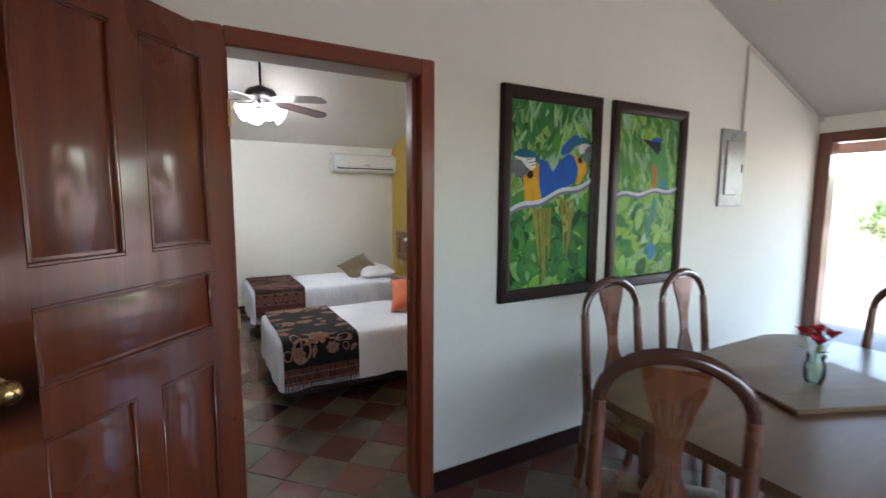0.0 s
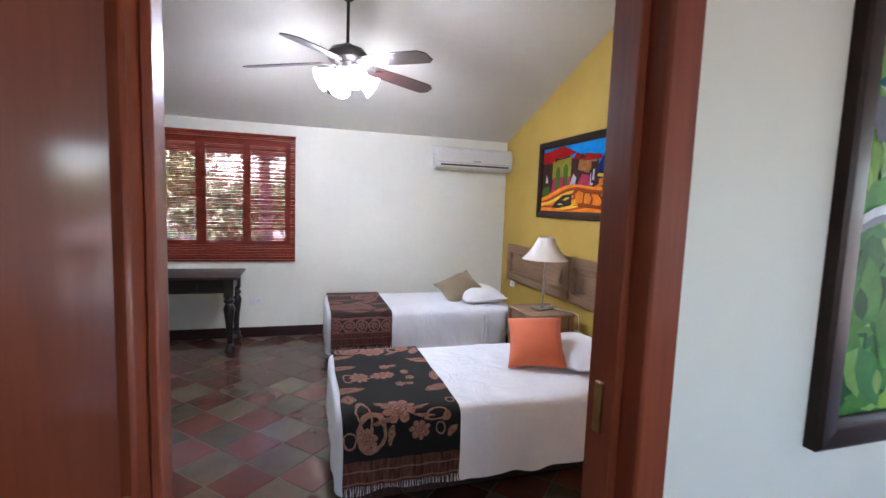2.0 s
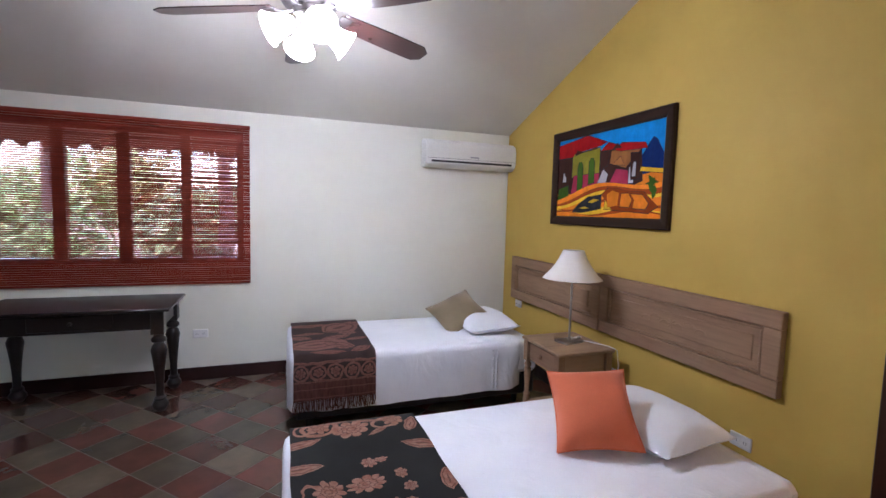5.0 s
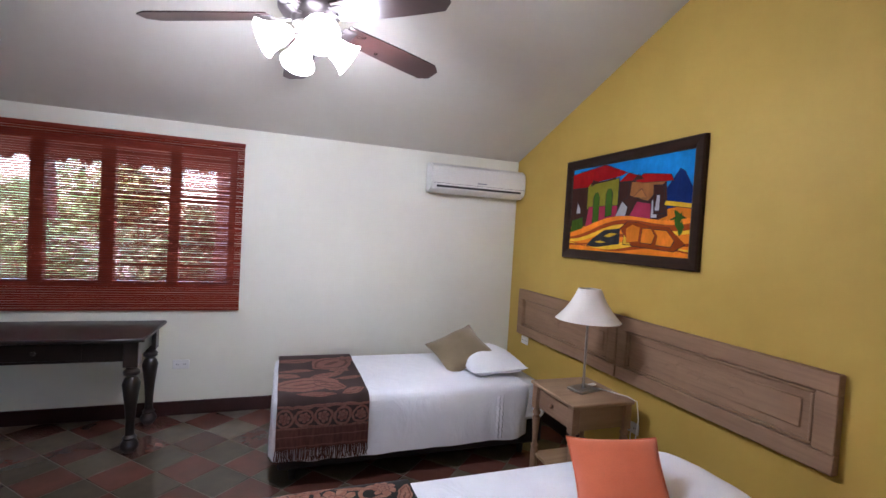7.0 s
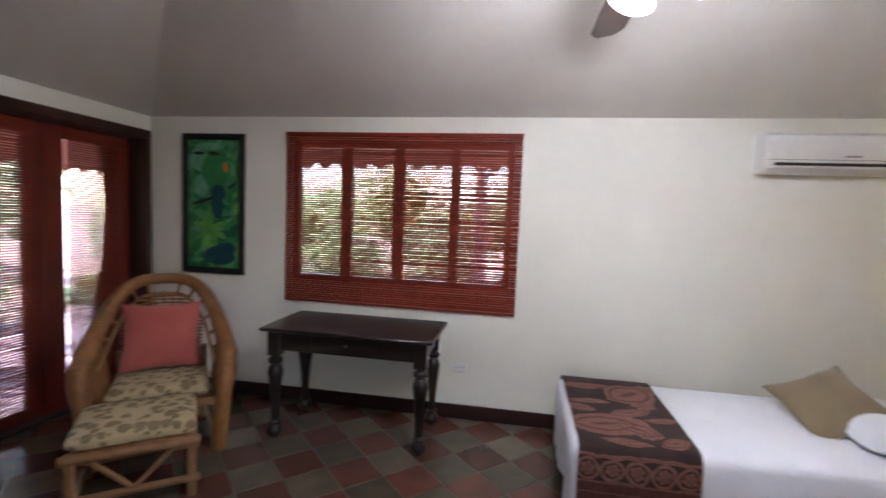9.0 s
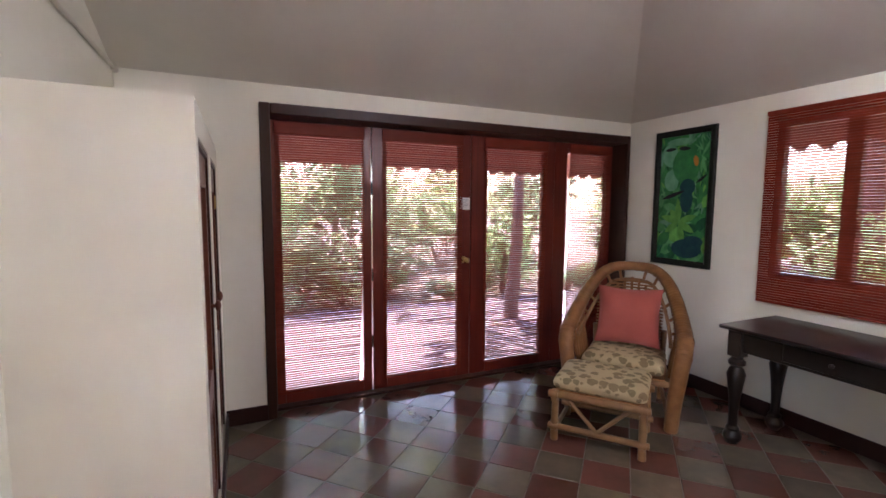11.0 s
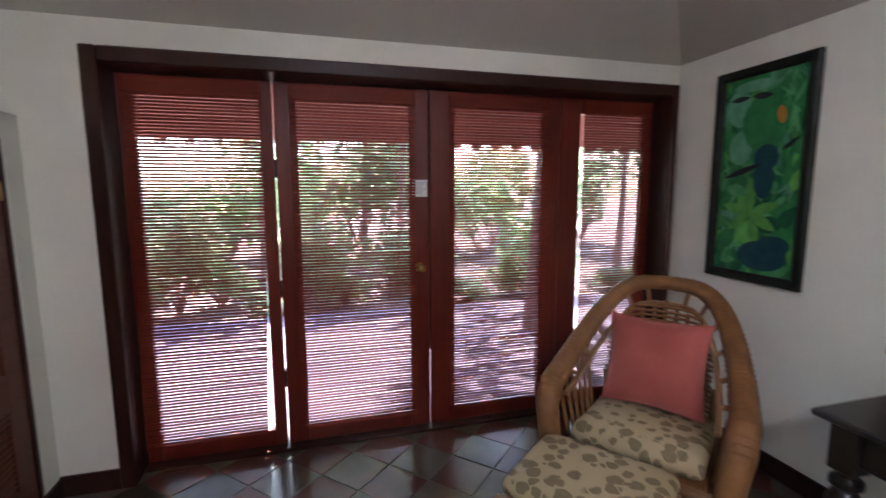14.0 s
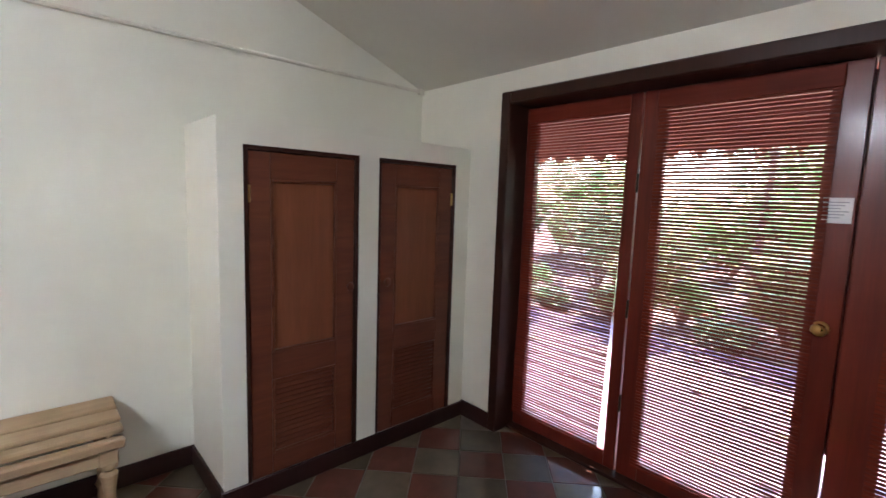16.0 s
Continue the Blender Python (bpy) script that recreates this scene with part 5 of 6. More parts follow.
for sx in (-0.185, 0.185):
    for sy in (-0.195, 0.195):
        bm = bmesh.new()
        lathe(bm, NLEG, 14, (sx, sy, 0))
        box(bm, (sx - 0.025, sy - 0.025, 0.43), (sx + 0.025, sy + 0.025, 0.584), 0.003)
        part("leg", bm, WASHED, ns)

tl = thing("table_lamp", pose(2.285, 5.635, 0.606, 0, 0, 12), "steel table lamp with a white cloth bell shade", "table lamp")
part("base", solid(((-0.085, -0.06, 0.0), (0.085, 0.06, 0.016)), bev=0.004), STEEL, tl)
bm = bmesh.new()
rod(bm, (0, 0, 0.016), (0, 0, 0.56), 0.008, 0.007, 12)
rod(bm, (0, 0, 0.016), (0, 0, 0.04), 0.016, 0.01, 12)
part("stem", bm, STEEL, tl)
bm = bmesh.new()
sh = [(0.2, 0.445), (0.186, 0.458), (0.146, 0.502), (0.11, 0.555), (0.085, 0.603), (0.07, 0.64)]
lathe(bm, sh + [(r - 0.003, z) for r, z in sh[::-1]], 36, caps=False)
part("shade", bm, SHADECLOTH, tl, "white cloth shade, unlit")
bm = bmesh.new()
for k in range(3):
    a = 2 * math.pi * k / 3
    rod(bm, (0, 0, 0.6), (0.082 * math.cos(a), 0.082 * math.sin(a), 0.605), 0.002, 0.002, 5)
rod(bm, (0, 0, 0.555), (0, 0, 0.6), 0.014, 0.012, 10)
part("socket", bm, BRASS, tl)
bm = bmesh.new()
tube(bm, [(0.07, 0.0, 0.012), (0.13, -0.08, 0.004), (0.17, -0.2, 0.0), (0.175, -0.26, -0.01), (0.18, -0.275, -0.12), (0.15, -0.27, -0.35), (0.1, -0.27, -0.48), (0.28, -0.16, -0.25)], 0.0035, 6)
part("cord", bm, PLASTIC, tl, "white lamp cord")
part("switch", solid(((0.09, 0.02, 0.003), (0.15, 0.045, 0.015)), bev=0.004), PLASTIC, tl)


# ---- pictures ----
def frame_parts(root, w, h, t, depth, material):
    """Four mitred rails with a chamfered inner edge."""
    W2, H2, k = w / 2, h / 2, t * 0.3
    corners = [(-W2, -H2), (W2, -H2), (W2, H2), (-W2, H2)]
    for n, name in enumerate(("bottom_rail", "side_rail", "top_rail", "side_rail")):
        bm = bmesh.new()
        rings = []
        for cx, cz in (corners[n], corners[(n + 1) % 4]):
            sx, sz = (1 if cx < 0 else -1), (1 if cz < 0 else -1)
            rings.append([bm.verts.new((cx + sx * o, y, cz + sz * o)) for o, y in ((0, 0), (0, -depth * 0.8), (k * 0.4, -depth), (t - k, -depth), (t, -depth * 0.55), (t, 0))])
        for q in range(6):
            bm.faces.new((rings[0][q], rings[0][(q + 1) % 6], rings[1][(q + 1) % 6], rings[1][q]))
        bm.faces.new(rings[0])
        bm.faces.new(rings[1][::-1])
        part(name, bm, material, root)


def flat(bm, outline, layer, sx=1.0, sz=1.0):
    vs = [bm.verts.new((u * sx, -0.008 - 0.0007 * layer, w * sz)) for u, w in outline]
    bm.faces.new(vs)


def oval(cx, cz, rx, rz, turn=0.0, n=18):
    c, s = math.cos(radians(turn)), math.sin(radians(turn))
    return [(cx + rx * math.cos(q) * c - rz * math.sin(q) * s, cz + rx * math.cos(q) * s + rz * math.sin(q) * c) for q in (2 * math.pi * i / n for i in range(n))]


def blade_shape(x, z, length, width, turn):
    c, s = math.cos(radians(turn)), math.sin(radians(turn))
    return [(x + a * length * c - b * width * s, z + a * length * s + b * width * c) for a, b in ((0, 0), (0.25, 0.42), (0.55, 0.5), (0.8, 0.3), (1, 0), (0.8, -0.3), (0.55, -0.5), (0.25, -0.42))]


P_GREENS = [painted("paint_" + n, a, b) for n, a, b in (("deep_green", (0.012, 0.07, 0.018), (0.02, 0.1, 0.03)), ("mid_green", (0.08, 0.26, 0.05), (0.05, 0.17, 0.04)), ("lime", (0.27, 0.46, 0.07), (0.17, 0.34, 0.05)), ("pale_green", (0.32, 0.5, 0.3), (0.2, 0.38, 0.2)), ("leaf_shade", (0.03, 0.13, 0.04), (0.06, 0.2, 0.06)), ("leaf_light", (0.2, 0.4, 0.09), (0.28, 0.47, 0.15)))]
P_BLUE, P_GOLD = painted("paint_blue", (0.012, 0.1, 0.42), (0.02, 0.07, 0.3)), painted("paint_gold", (0.75, 0.42, 0.03), (0.6, 0.28, 0.02))
P_WHITE, P_BLACK = painted("paint_white", (0.75, 0.75, 0.72), (0.6, 0.62, 0.6)), painted("paint_black", (0.012, 0.014, 0.02), (0.03, 0.03, 0.035))
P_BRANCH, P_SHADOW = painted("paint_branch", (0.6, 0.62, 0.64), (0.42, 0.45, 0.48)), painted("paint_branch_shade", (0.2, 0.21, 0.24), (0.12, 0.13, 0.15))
P_TEAL, P_RUST = painted("paint_teal", (0.02, 0.16, 0.2), (0.03, 0.11, 0.2)), painted("paint_rust", (0.5, 0.12, 0.03), (0.4, 0.2, 0.04))


def clip_to(o, w, h):
    return [(max(-w / 2, min(w / 2, a)), max(-h / 2, min(h / 2, b))) for a, b in o]


def jungle(root, w, h, seed, upper, lower, base=0, greens=P_GREENS):
    """Painted leaves: streaks of light above, broad leaves with pale ribs below."""
    q = random.Random(seed)
    part("canvas", solid(((-w / 2, -0.008, -h / 2), (w / 2, -0.002, h / 2))), greens[base], root)
    for g in range(len(greens)):
        bm = bmesh.new()
        for i in range(upper[g]):
            x, z, ln = q.uniform(-0.48, 0.48) * w, q.uniform(-0.05, 0.5) * h, q.uniform(0.04, 0.17) * h
            fan_q = q.uniform(50, 130) + (180 if q.random() < 0.6 else 0)
            for d in (-22, 0, 22) if q.random() < 0.4 else (0,):
                flat(bm, clip_to(blade_shape(x, z, ln, ln * q.uniform(0.1, 0.24), fan_q + d), w, h), 1 + (i * 0.37 + g * 0.61 + d * 0.002) % 3.0)
        for i in range(lower[g]):
            x, z, ln = q.uniform(-0.5, 0.48) * w, q.uniform(-0.5, -0.0) * h, q.uniform(0.06, 0.17) * h
            flat(bm, clip_to(blade_shape(x, z, ln, ln * q.uniform(0.35, 0.62), q.uniform(0, 360)), w, h), 1 + (i * 0.37 + g * 0.61) % 3.0)
        part("painted_leaves", bm, greens[g], root)["kind"] = "stuff"


def shapes(root, name, material, layer, *outlines):
    for k, o in enumerate(outlines):
        bm = bmesh.new()
        flat(bm, o, layer + 0.06 * k)
        part(name, bm, material, root)


def branch(root, w, z0, z1, layer, r=0.02):
    bm = bmesh.new()
    n = 12
    up = [(-w / 2 + w * i / n, z0 + (z1 - z0) * i / n + 0.012 * math.sin(i * 1.1)) for i in range(n + 1)]
    flat(bm, [(u, z + r) for u, z in up] + [(u, z - r) for u, z in up[::-1]], layer)
    part("painted_branch", bm, P_SHADOW, root)
    bm = bmesh.new()
    flat(bm, [(u, z + r) for u, z in up] + [(u, z - r * 0.1) for u, z in up[::-1]], layer + 0.3)
    part("painted_branch_light", bm, P_BRANCH, root)


FT = 0.068
m1 = thing("parrot_painting", pose(1.722, YD, 1.562), "framed painting of two blue and yellow macaws", "painting", "jungle paintings")
W, HH = 0.735, 1.165
frame_parts(m1, W, HH, FT, 0.034, FRAMEWOOD)
w, h = W - 2 * FT + 0.01, HH - 2 * FT + 0.01
jungle(m1, w, h, 5, (10, 50, 14, 60, 40, 44), (24, 80, 10, 0, 64, 26), 4)


def on_canvas(cw, ch, *pts):
    return [((u - 0.5) * cw, (v - 0.5) * ch) for u, v in pts]


shapes(m1, "painted_tail", painted("paint_dull_gold", (0.42, 0.3, 0.05), (0.24, 0.24, 0.05)), 5, *[on_canvas(w, h, (0.26 + 0.035 * k, 0.44), (0.283 + 0.035 * k, 0.44), (0.355 + 0.022 * k, b), (0.34 + 0.022 * k, b - 0.01)) for k, b in enumerate((0.22, 0.13, 0.26, 0.03, 0.05, 0.24, 0.16))],
       *[on_canvas(w, h, (0.58 + 0.045 * k, 0.49), (0.605 + 0.045 * k, 0.49), (0.66 + 0.018 * k, b), (0.648 + 0.018 * k, b)) for k, b in enumerate((0.34, 0.18, 0.3, 0.15, 0.22))])
shapes(m1, "painted_wing", P_BLUE, 6, on_canvas(w, h, (0.33, 0.70), (0.43, 0.69), (0.50, 0.635), (0.56, 0.68), (0.68, 0.735), (0.80, 0.72), (0.82, 0.66), (0.78, 0.58), (0.62, 0.54), (0.45, 0.46), (0.38, 0.47), (0.33, 0.58)), oval(0.21 * w, 0.285 * h, 0.09, 0.032, 38))
shapes(m1, "painted_breast", P_GOLD, 7, on_canvas(w, h, (0.15, 0.60), (0.26, 0.67), (0.33, 0.68), (0.34, 0.56), (0.38, 0.47), (0.30, 0.445), (0.18, 0.455), (0.16, 0.53)), on_canvas(w, h, (0.74, 0.745), (0.82, 0.72), (0.93, 0.71), (0.93, 0.64), (0.85, 0.575), (0.79, 0.57), (0.83, 0.65)))
shapes(m1, "painted_crown", P_TEAL, 7.5, on_canvas(w, h, (0.02, 0.715), (0.10, 0.745), (0.22, 0.745), (0.33, 0.715), (0.36, 0.67), (0.30, 0.68), (0.22, 0.70), (0.10, 0.70)), on_canvas(w, h, (0.66, 0.775), (0.76, 0.82), (0.88, 0.835), (0.97, 0.81), (0.86, 0.80), (0.76, 0.775), (0.70, 0.74)))
shapes(m1, "painted_cheek", P_WHITE, 8, on_canvas(w, h, (0.04, 0.71), (0.16, 0.70), (0.28, 0.705), (0.30, 0.66), (0.24, 0.635), (0.17, 0.66)), on_canvas(w, h, (0.80, 0.775), (0.88, 0.80), (0.97, 0.795), (0.92, 0.755), (0.84, 0.735)))
shapes(m1, "painted_beak", P_SHADOW, 8.5, on_canvas(w, h, (0.02, 0.69), (0.12, 0.69), (0.18, 0.655), (0.19, 0.62), (0.13, 0.595), (0.06, 0.60), (0.02, 0.64)), on_canvas(w, h, (0.90, 0.765), (0.99, 0.80), (0.99, 0.71), (0.93, 0.69), (0.88, 0.71)))
shapes(m1, "painted_throat", P_BLACK, 8.8, oval(-0.27 * w, 0.115 * h, 0.024, 0.022, 40), oval(0.34 * w, 0.205 * h, 0.02, 0.016, -30), *[oval((-0.28 + 0.03 * k) * w, (0.195 - 0.014 * k) * h, 0.028, 0.0022, 12) for k in range(3)])
branch(m1, w, -0.085, 0.085, 9)

m2 = thing("motmot_painting", pose(2.555, YD, 1.563), "framed painting of a green bird on a branch", "painting", "jungle paintings")
W2 = 0.73
frame_parts(m2, W2, HH, FT, 0.034, FRAMEWOOD)
w2 = W2 - 2 * FT + 0.01
jungle(m2, w2, h, 9, (4, 40, 24, 50, 20, 46), (0, 50, 40, 14, 20, 66), 1)
P_SOFTBLUE = painted("paint_soft_blue", (0.04, 0.2, 0.36), (0.03, 0.16, 0.24))
shapes(m2, "painted_tail", painted("paint_pale_teal", (0.06, 0.24, 0.2), (0.08, 0.3, 0.16)), 6, blade_shape(0.07, 0.02, 0.22, 0.05, -94), blade_shape(0.03, -0.1, 0.2, 0.05, -95))
shapes(m2, "painted_body", painted("paint_bird_green", (0.06, 0.27, 0.07), (0.09, 0.33, 0.1)), 6.3, on_canvas(w2, h, (0.50, 0.79), (0.62, 0.84), (0.72, 0.82), (0.82, 0.72), (0.86, 0.60), (0.76, 0.53), (0.62, 0.52), (0.54, 0.60)))
shapes(m2, "painted_breast", P_RUST, 7, on_canvas(w2, h, (0.55, 0.70), (0.60, 0.72), (0.64, 0.62), (0.62, 0.53), (0.57, 0.53)))
shapes(m2, "painted_wing", P_SOFTBLUE, 7, on_canvas(w2, h, (0.68, 0.63), (0.78, 0.60), (0.84, 0.55), (0.72, 0.525)), oval(0.06, -0.36, 0.045, 0.06))
shapes(m2, "painted_crown", P_BLUE, 7.5, oval(0.06, 0.365, 0.05, 0.024))
shapes(m2, "painted_beak", P_BLACK, 8, on_canvas(w2, h, (0.36, 0.855), (0.52, 0.85), (0.66, 0.845), (0.68, 0.80), (0.62, 0.765), (0.54, 0.80)))
branch(m2, w2, 0.005, 0.05, 9, 0.017)

m3 = thing("toucan_painting", pose(-2.327, YN, 1.57), "framed dark green painting of a toucan", "painting")
W3, H3 = 0.556, 1.139
frame_parts(m3, W3, H3, 0.05, 0.03, painted("paint_frame_black", (0.012, 0.014, 0.012), (0.02, 0.022, 0.018)))
w3, h3 = W3 - 0.09, H3 - 0.09
P_JADES = [painted("paint_jade_" + n, p, q, 14) for n, p, q in (("dark", (0.008, 0.07, 0.025), (0.015, 0.12, 0.04)), ("mid", (0.03, 0.2, 0.06), (0.02, 0.12, 0.05)), ("lime", (0.12, 0.38, 0.08), (0.07, 0.25, 0.06)), ("pale", (0.13, 0.32, 0.2), (0.06, 0.22, 0.12)), ("shade", (0.012, 0.09, 0.05), (0.02, 0.15, 0.06)), ("light", (0.06, 0.28, 0.09), (0.1, 0.33, 0.14)))]
jungle(m3, w3, h3, 14, (6, 22, 8, 16, 20, 26), (8, 26, 16, 8, 26, 30), 1, P_JADES)
P_NIGHT = painted("paint_night_blue", (0.008, 0.035, 0.055), (0.012, 0.06, 0.06))
shapes(m3, "painted_haze", P_JADES[3], 5, oval(-0.13, 0.36, 0.08, 0.10, 20), oval(-0.11, 0.15, 0.07, 0.09), oval(-0.05, 0.47, 0.12, 0.03))
shapes(m3, "painted_body", P_JADES[1], 6, oval(0.02, 0.27, 0.125, 0.15, 8), oval(0.05, 0.25, 0.09, 0.12, 8))
shapes(m3, "painted_breast", P_RUST, 6.5, oval(0.11, 0.30, 0.022, 0.045, 12))
shapes(m3, "painted_tail", P_NIGHT, 7, oval(0.045, 0.09, 0.07, 0.07), oval(0.04, -0.02, 0.058, 0.10))
shapes(m3, "painted_twig", P_BLACK, 7.2, blade_shape(-0.2, -0.01, 0.24, 0.035, 18), blade_shape(-0.19, 0.41, 0.12, 0.03, 2), blade_shape(-0.06, 0.415, 0.12, 0.035, -4), blade_shape(0.12, 0.12, 0.12, 0.025, 35))
shapes(m3, "painted_flower", P_JADES[2], 7, *[blade_shape(-0.02, -0.2, ln, 0.06, q) for ln, q in ((0.2, 95), (0.17, 20), (0.2, -75), (0.18, 165), (0.16, 215), (0.17, -30), (0.14, 130))])
shapes(m3, "painted_pool", P_NIGHT, 7.4, oval(0.06, -0.42, 0.14, 0.08), oval(0.12, -0.36, 0.09, 0.05))

# the bright village scene over the beds
W4, H4 = 1.259, 0.754
m4 = thing("village_painting", pose(XY, 5.77, 1.784, 0, 0, -90), "framed bright painting of a village under a volcano", "painting")
frame_parts(m4, W4, H4, 0.07, 0.034, FRAMEWOOD)
a, b = W4 / 2 - 0.066, H4 / 2 - 0.066
C = {n: painted("paint_" + n, tuple(0.85 * v ** 1.2 for v in c), tuple(0.6 * v ** 1.2 for v in c), 6, 0.6) for n, c in (("sky", (0.008, 0.31, 0.7)), ("volcano", (0.012, 0.05, 0.22)), ("red_roof", (0.55, 0.015, 0.02)), ("dark_wall", (0.11, 0.045, 0.035)), ("olive_wall", (0.4, 0.38, 0.05)),
                                                                         ("pink_wall", (0.62, 0.07, 0.16)), ("ochre_wall", (0.5, 0.24, 0.08)), ("orange_ground", (0.95, 0.33, 0.03)), ("yellow_ground", (0.98, 0.65, 0.06)), ("brick_ground", (0.45, 0.1, 0.02)), ("grey_wall", (0.66, 0.66, 0.72)), ("green_door", (0.1, 0.22, 0.03)))}
part("canvas", solid(((-a, -0.008, -b), (a, -0.002, b))), C["sky"], m4)


def village(root, name, material, layer, *outlines):
    """Flat colours, each with a dark brushed outline under it."""
    for k, o in enumerate(outlines):
        bm = bmesh.new()
        cx, cz = sum(p[0] for p in o) / len(o), sum(p[1] for p in o) / len(o)
        ex, ez = max(abs(p[0] - cx) for p in o), max(abs(p[1] - cz) for p in o)
        flat(bm, clip_to([(cx + (u - cx) * (1 + 0.005 / ex), cz + (w - cz) * (1 + 0.005 / ez)) for u, w in o], 2 * a, 2 * b), layer - 0.1 + 0.06 * k)
        part("painted_outline", bm, P_BLACK, root)
    shapes(root, name, material, layer, *outlines)


def sc(*pts):
    return [(-a + 2 * a * u, -b + 2 * b * v) for u, v in pts]


village(m4, "painted_volcano", C["volcano"], 1, sc((0.78, 0.55), (0.905, 0.83), (0.935, 0.8), (1.0, 0.62), (1.0, 0.45), (0.78, 0.45)))
village(m4, "painted_ground", C["orange_ground"], 1.5, sc((0, 0), (1, 0), (1, 0.5), (0.8, 0.45), (0, 0.45)))
village(m4, "painted_shade", C["dark_wall"], 2, sc((0, 0.3), (0, 0.75), (0.2, 0.75), (0.2, 0.3)), sc((0.45, 0.35), (0.45, 0.78), (0.62, 0.8), (0.82, 0.72), (0.84, 0.4), (0.7, 0.32)))
village(m4, "painted_front", C["olive_wall"], 3, sc((0.17, 0.5), (0.17, 0.79), (0.46, 0.82), (0.46, 0.5)))
village(m4, "painted_front", C["pink_wall"], 3.2, sc((0.16, 0.26), (0.19, 0.52), (0.46, 0.52), (0.46, 0.36)), sc((0.54, 0.33), (0.62, 0.55), (0.72, 0.52), (0.74, 0.3)))
village(m4, "painted_front", C["ochre_wall"], 3.3, sc((0.56, 0.62), (0.57, 0.76), (0.82, 0.73), (0.7, 0.55)))
village(m4, "painted_front", C["grey_wall"], 3.4, sc((0.44, 0.38), (0.5, 0.56), (0.545, 0.5), (0.52, 0.33)), sc((0.73, 0.38), (0.73, 0.55), (0.77, 0.56), (0.77, 0.38)))
village(m4, "painted_arch", C["green_door"], 4, sc((0.235, 0.32), (0.235, 0.62), (0.25, 0.68), (0.275, 0.68), (0.29, 0.62), (0.29, 0.34)), sc((0.355, 0.4), (0.355, 0.66), (0.37, 0.71), (0.395, 0.71), (0.41, 0.66), (0.41, 0.42)), sc((0.0, 0.18), (0.02, 0.36), (0.13, 0.4), (0.14, 0.2)), sc((0.86, 0.2), (0.87, 0.36), (0.93, 0.4), (0.99, 0.34), (0.97, 0.15)))
village(m4, "painted_roof", C["red_roof"], 5, sc((0, 0.76), (0, 0.93), (0.33, 0.99), (0.53, 0.87), (0.47, 0.84), (0.2, 0.8), (0.17, 0.76)), sc((0.47, 0.78), (0.54, 0.86), (0.62, 0.82), (0.62, 0.77)), sc((0.6, 0.76), (0.66, 0.83), (0.85, 0.79), (0.87, 0.73), (0.66, 0.74)))
village(m4, "painted_house", C["ochre_wall"], 3.6, sc((0.59, 0.6), (0.65, 0.68), (0.69, 0.58)))
village(m4, "painted_house", C["dark_wall"], 3.7, sc((0.75, 0.42), (0.74, 0.7), (0.81, 0.69), (0.82, 0.42)), sc((0.47, 0.56), (0.47, 0.76), (0.55, 0.76), (0.54, 0.6)))
village(m4, "painted_house", C["grey_wall"], 3.9, sc((0.755, 0.45), (0.765, 0.6), (0.785, 0.6), (0.785, 0.45)), sc((0.06, 0.45), (0.07, 0.58), (0.1, 0.5), (0.1, 0.45)))
village(m4, "painted_shade", C["dark_wall"], 5.2, sc((0.2, 0.77), (0.22, 0.83), (0.3, 0.8), (0.43, 0.83), (0.43, 0.81), (0.25, 0.79)), sc((0.58, 0.78), (0.62, 0.83), (0.66, 0.78)))


def ridge(level, lean, amp, freq, phase):
    """A wavy fold of painted ground, from its crest down to the canvas edge."""
    return sc(*[(i / 24, max(0.004, level + lean * i / 24 + amp * math.sin(freq * i / 24 + phase))) for i in range(25)], (1.0, 0.0), (0.0, 0.0))


for k, (tint, level, lean, amp, freq, phase) in enumerate((("orange_ground", 0.27, 0.16, 0.06, 6.5, 5.0), ("brick_ground", 0.22, 0.16, 0.06, 6.8, 4.6), ("yellow_ground", 0.19, 0.13, 0.06, 7.0, 4.4), ("orange_ground", 0.15, 0.13, 0.055, 7.2, 4.2),
                                                           ("brick_ground", 0.13, 0.06, 0.05, 7.6, 3.6), ("orange_ground", 0.11, 0.05, 0.05, 7.8, 3.4), ("yellow_ground", 0.08, 0.04, 0.04, 8.2, 2.6), ("brick_ground", 0.05, 0.03, 0.03, 8.8, 1.4), ("orange_ground", 0.035, 0.02, 0.025, 9.0, 0.8))):
    village(m4, "painted_ground", C[tint], 5.4 + 0.2 * k, ridge(level, lean, amp, freq, phase))
village(m4, "painted_ground", C["yellow_ground"], 7.4, sc((0.53, 0.1), (0.54, 0.27), (0.6, 0.3), (0.66, 0.2), (0.62, 0.1)), sc((0.82, 0.5), (0.83, 0.54), (1.0, 0.5), (1.0, 0.46)))
village(m4, "painted_ground", C["brick_ground"], 7.42, sc((0.5, 0.27), (0.56, 0.34), (0.64, 0.33), (0.74, 0.29), (0.86, 0.28), (0.97, 0.13), (0.9, 0.06), (0.6, 0.09)))
village(m4, "painted_ground", C["orange_ground"], 7.5, sc((0.56, 0.12), (0.55, 0.27), (0.6, 0.31), (0.66, 0.28), (0.65, 0.14)), sc((0.67, 0.13), (0.68, 0.27), (0.74, 0.27), (0.77, 0.2), (0.75, 0.12)), sc((0.78, 0.11), (0.79, 0.2), (0.76, 0.26), (0.85, 0.25), (0.9, 0.16), (0.88, 0.1)))
shapes(m4, "painted_steps", P_BLACK, 7.6, sc((0.19, 0.06), (0.25, 0.15), (0.36, 0.25), (0.5, 0.27), (0.5, 0.1), (0.3, 0.05)))
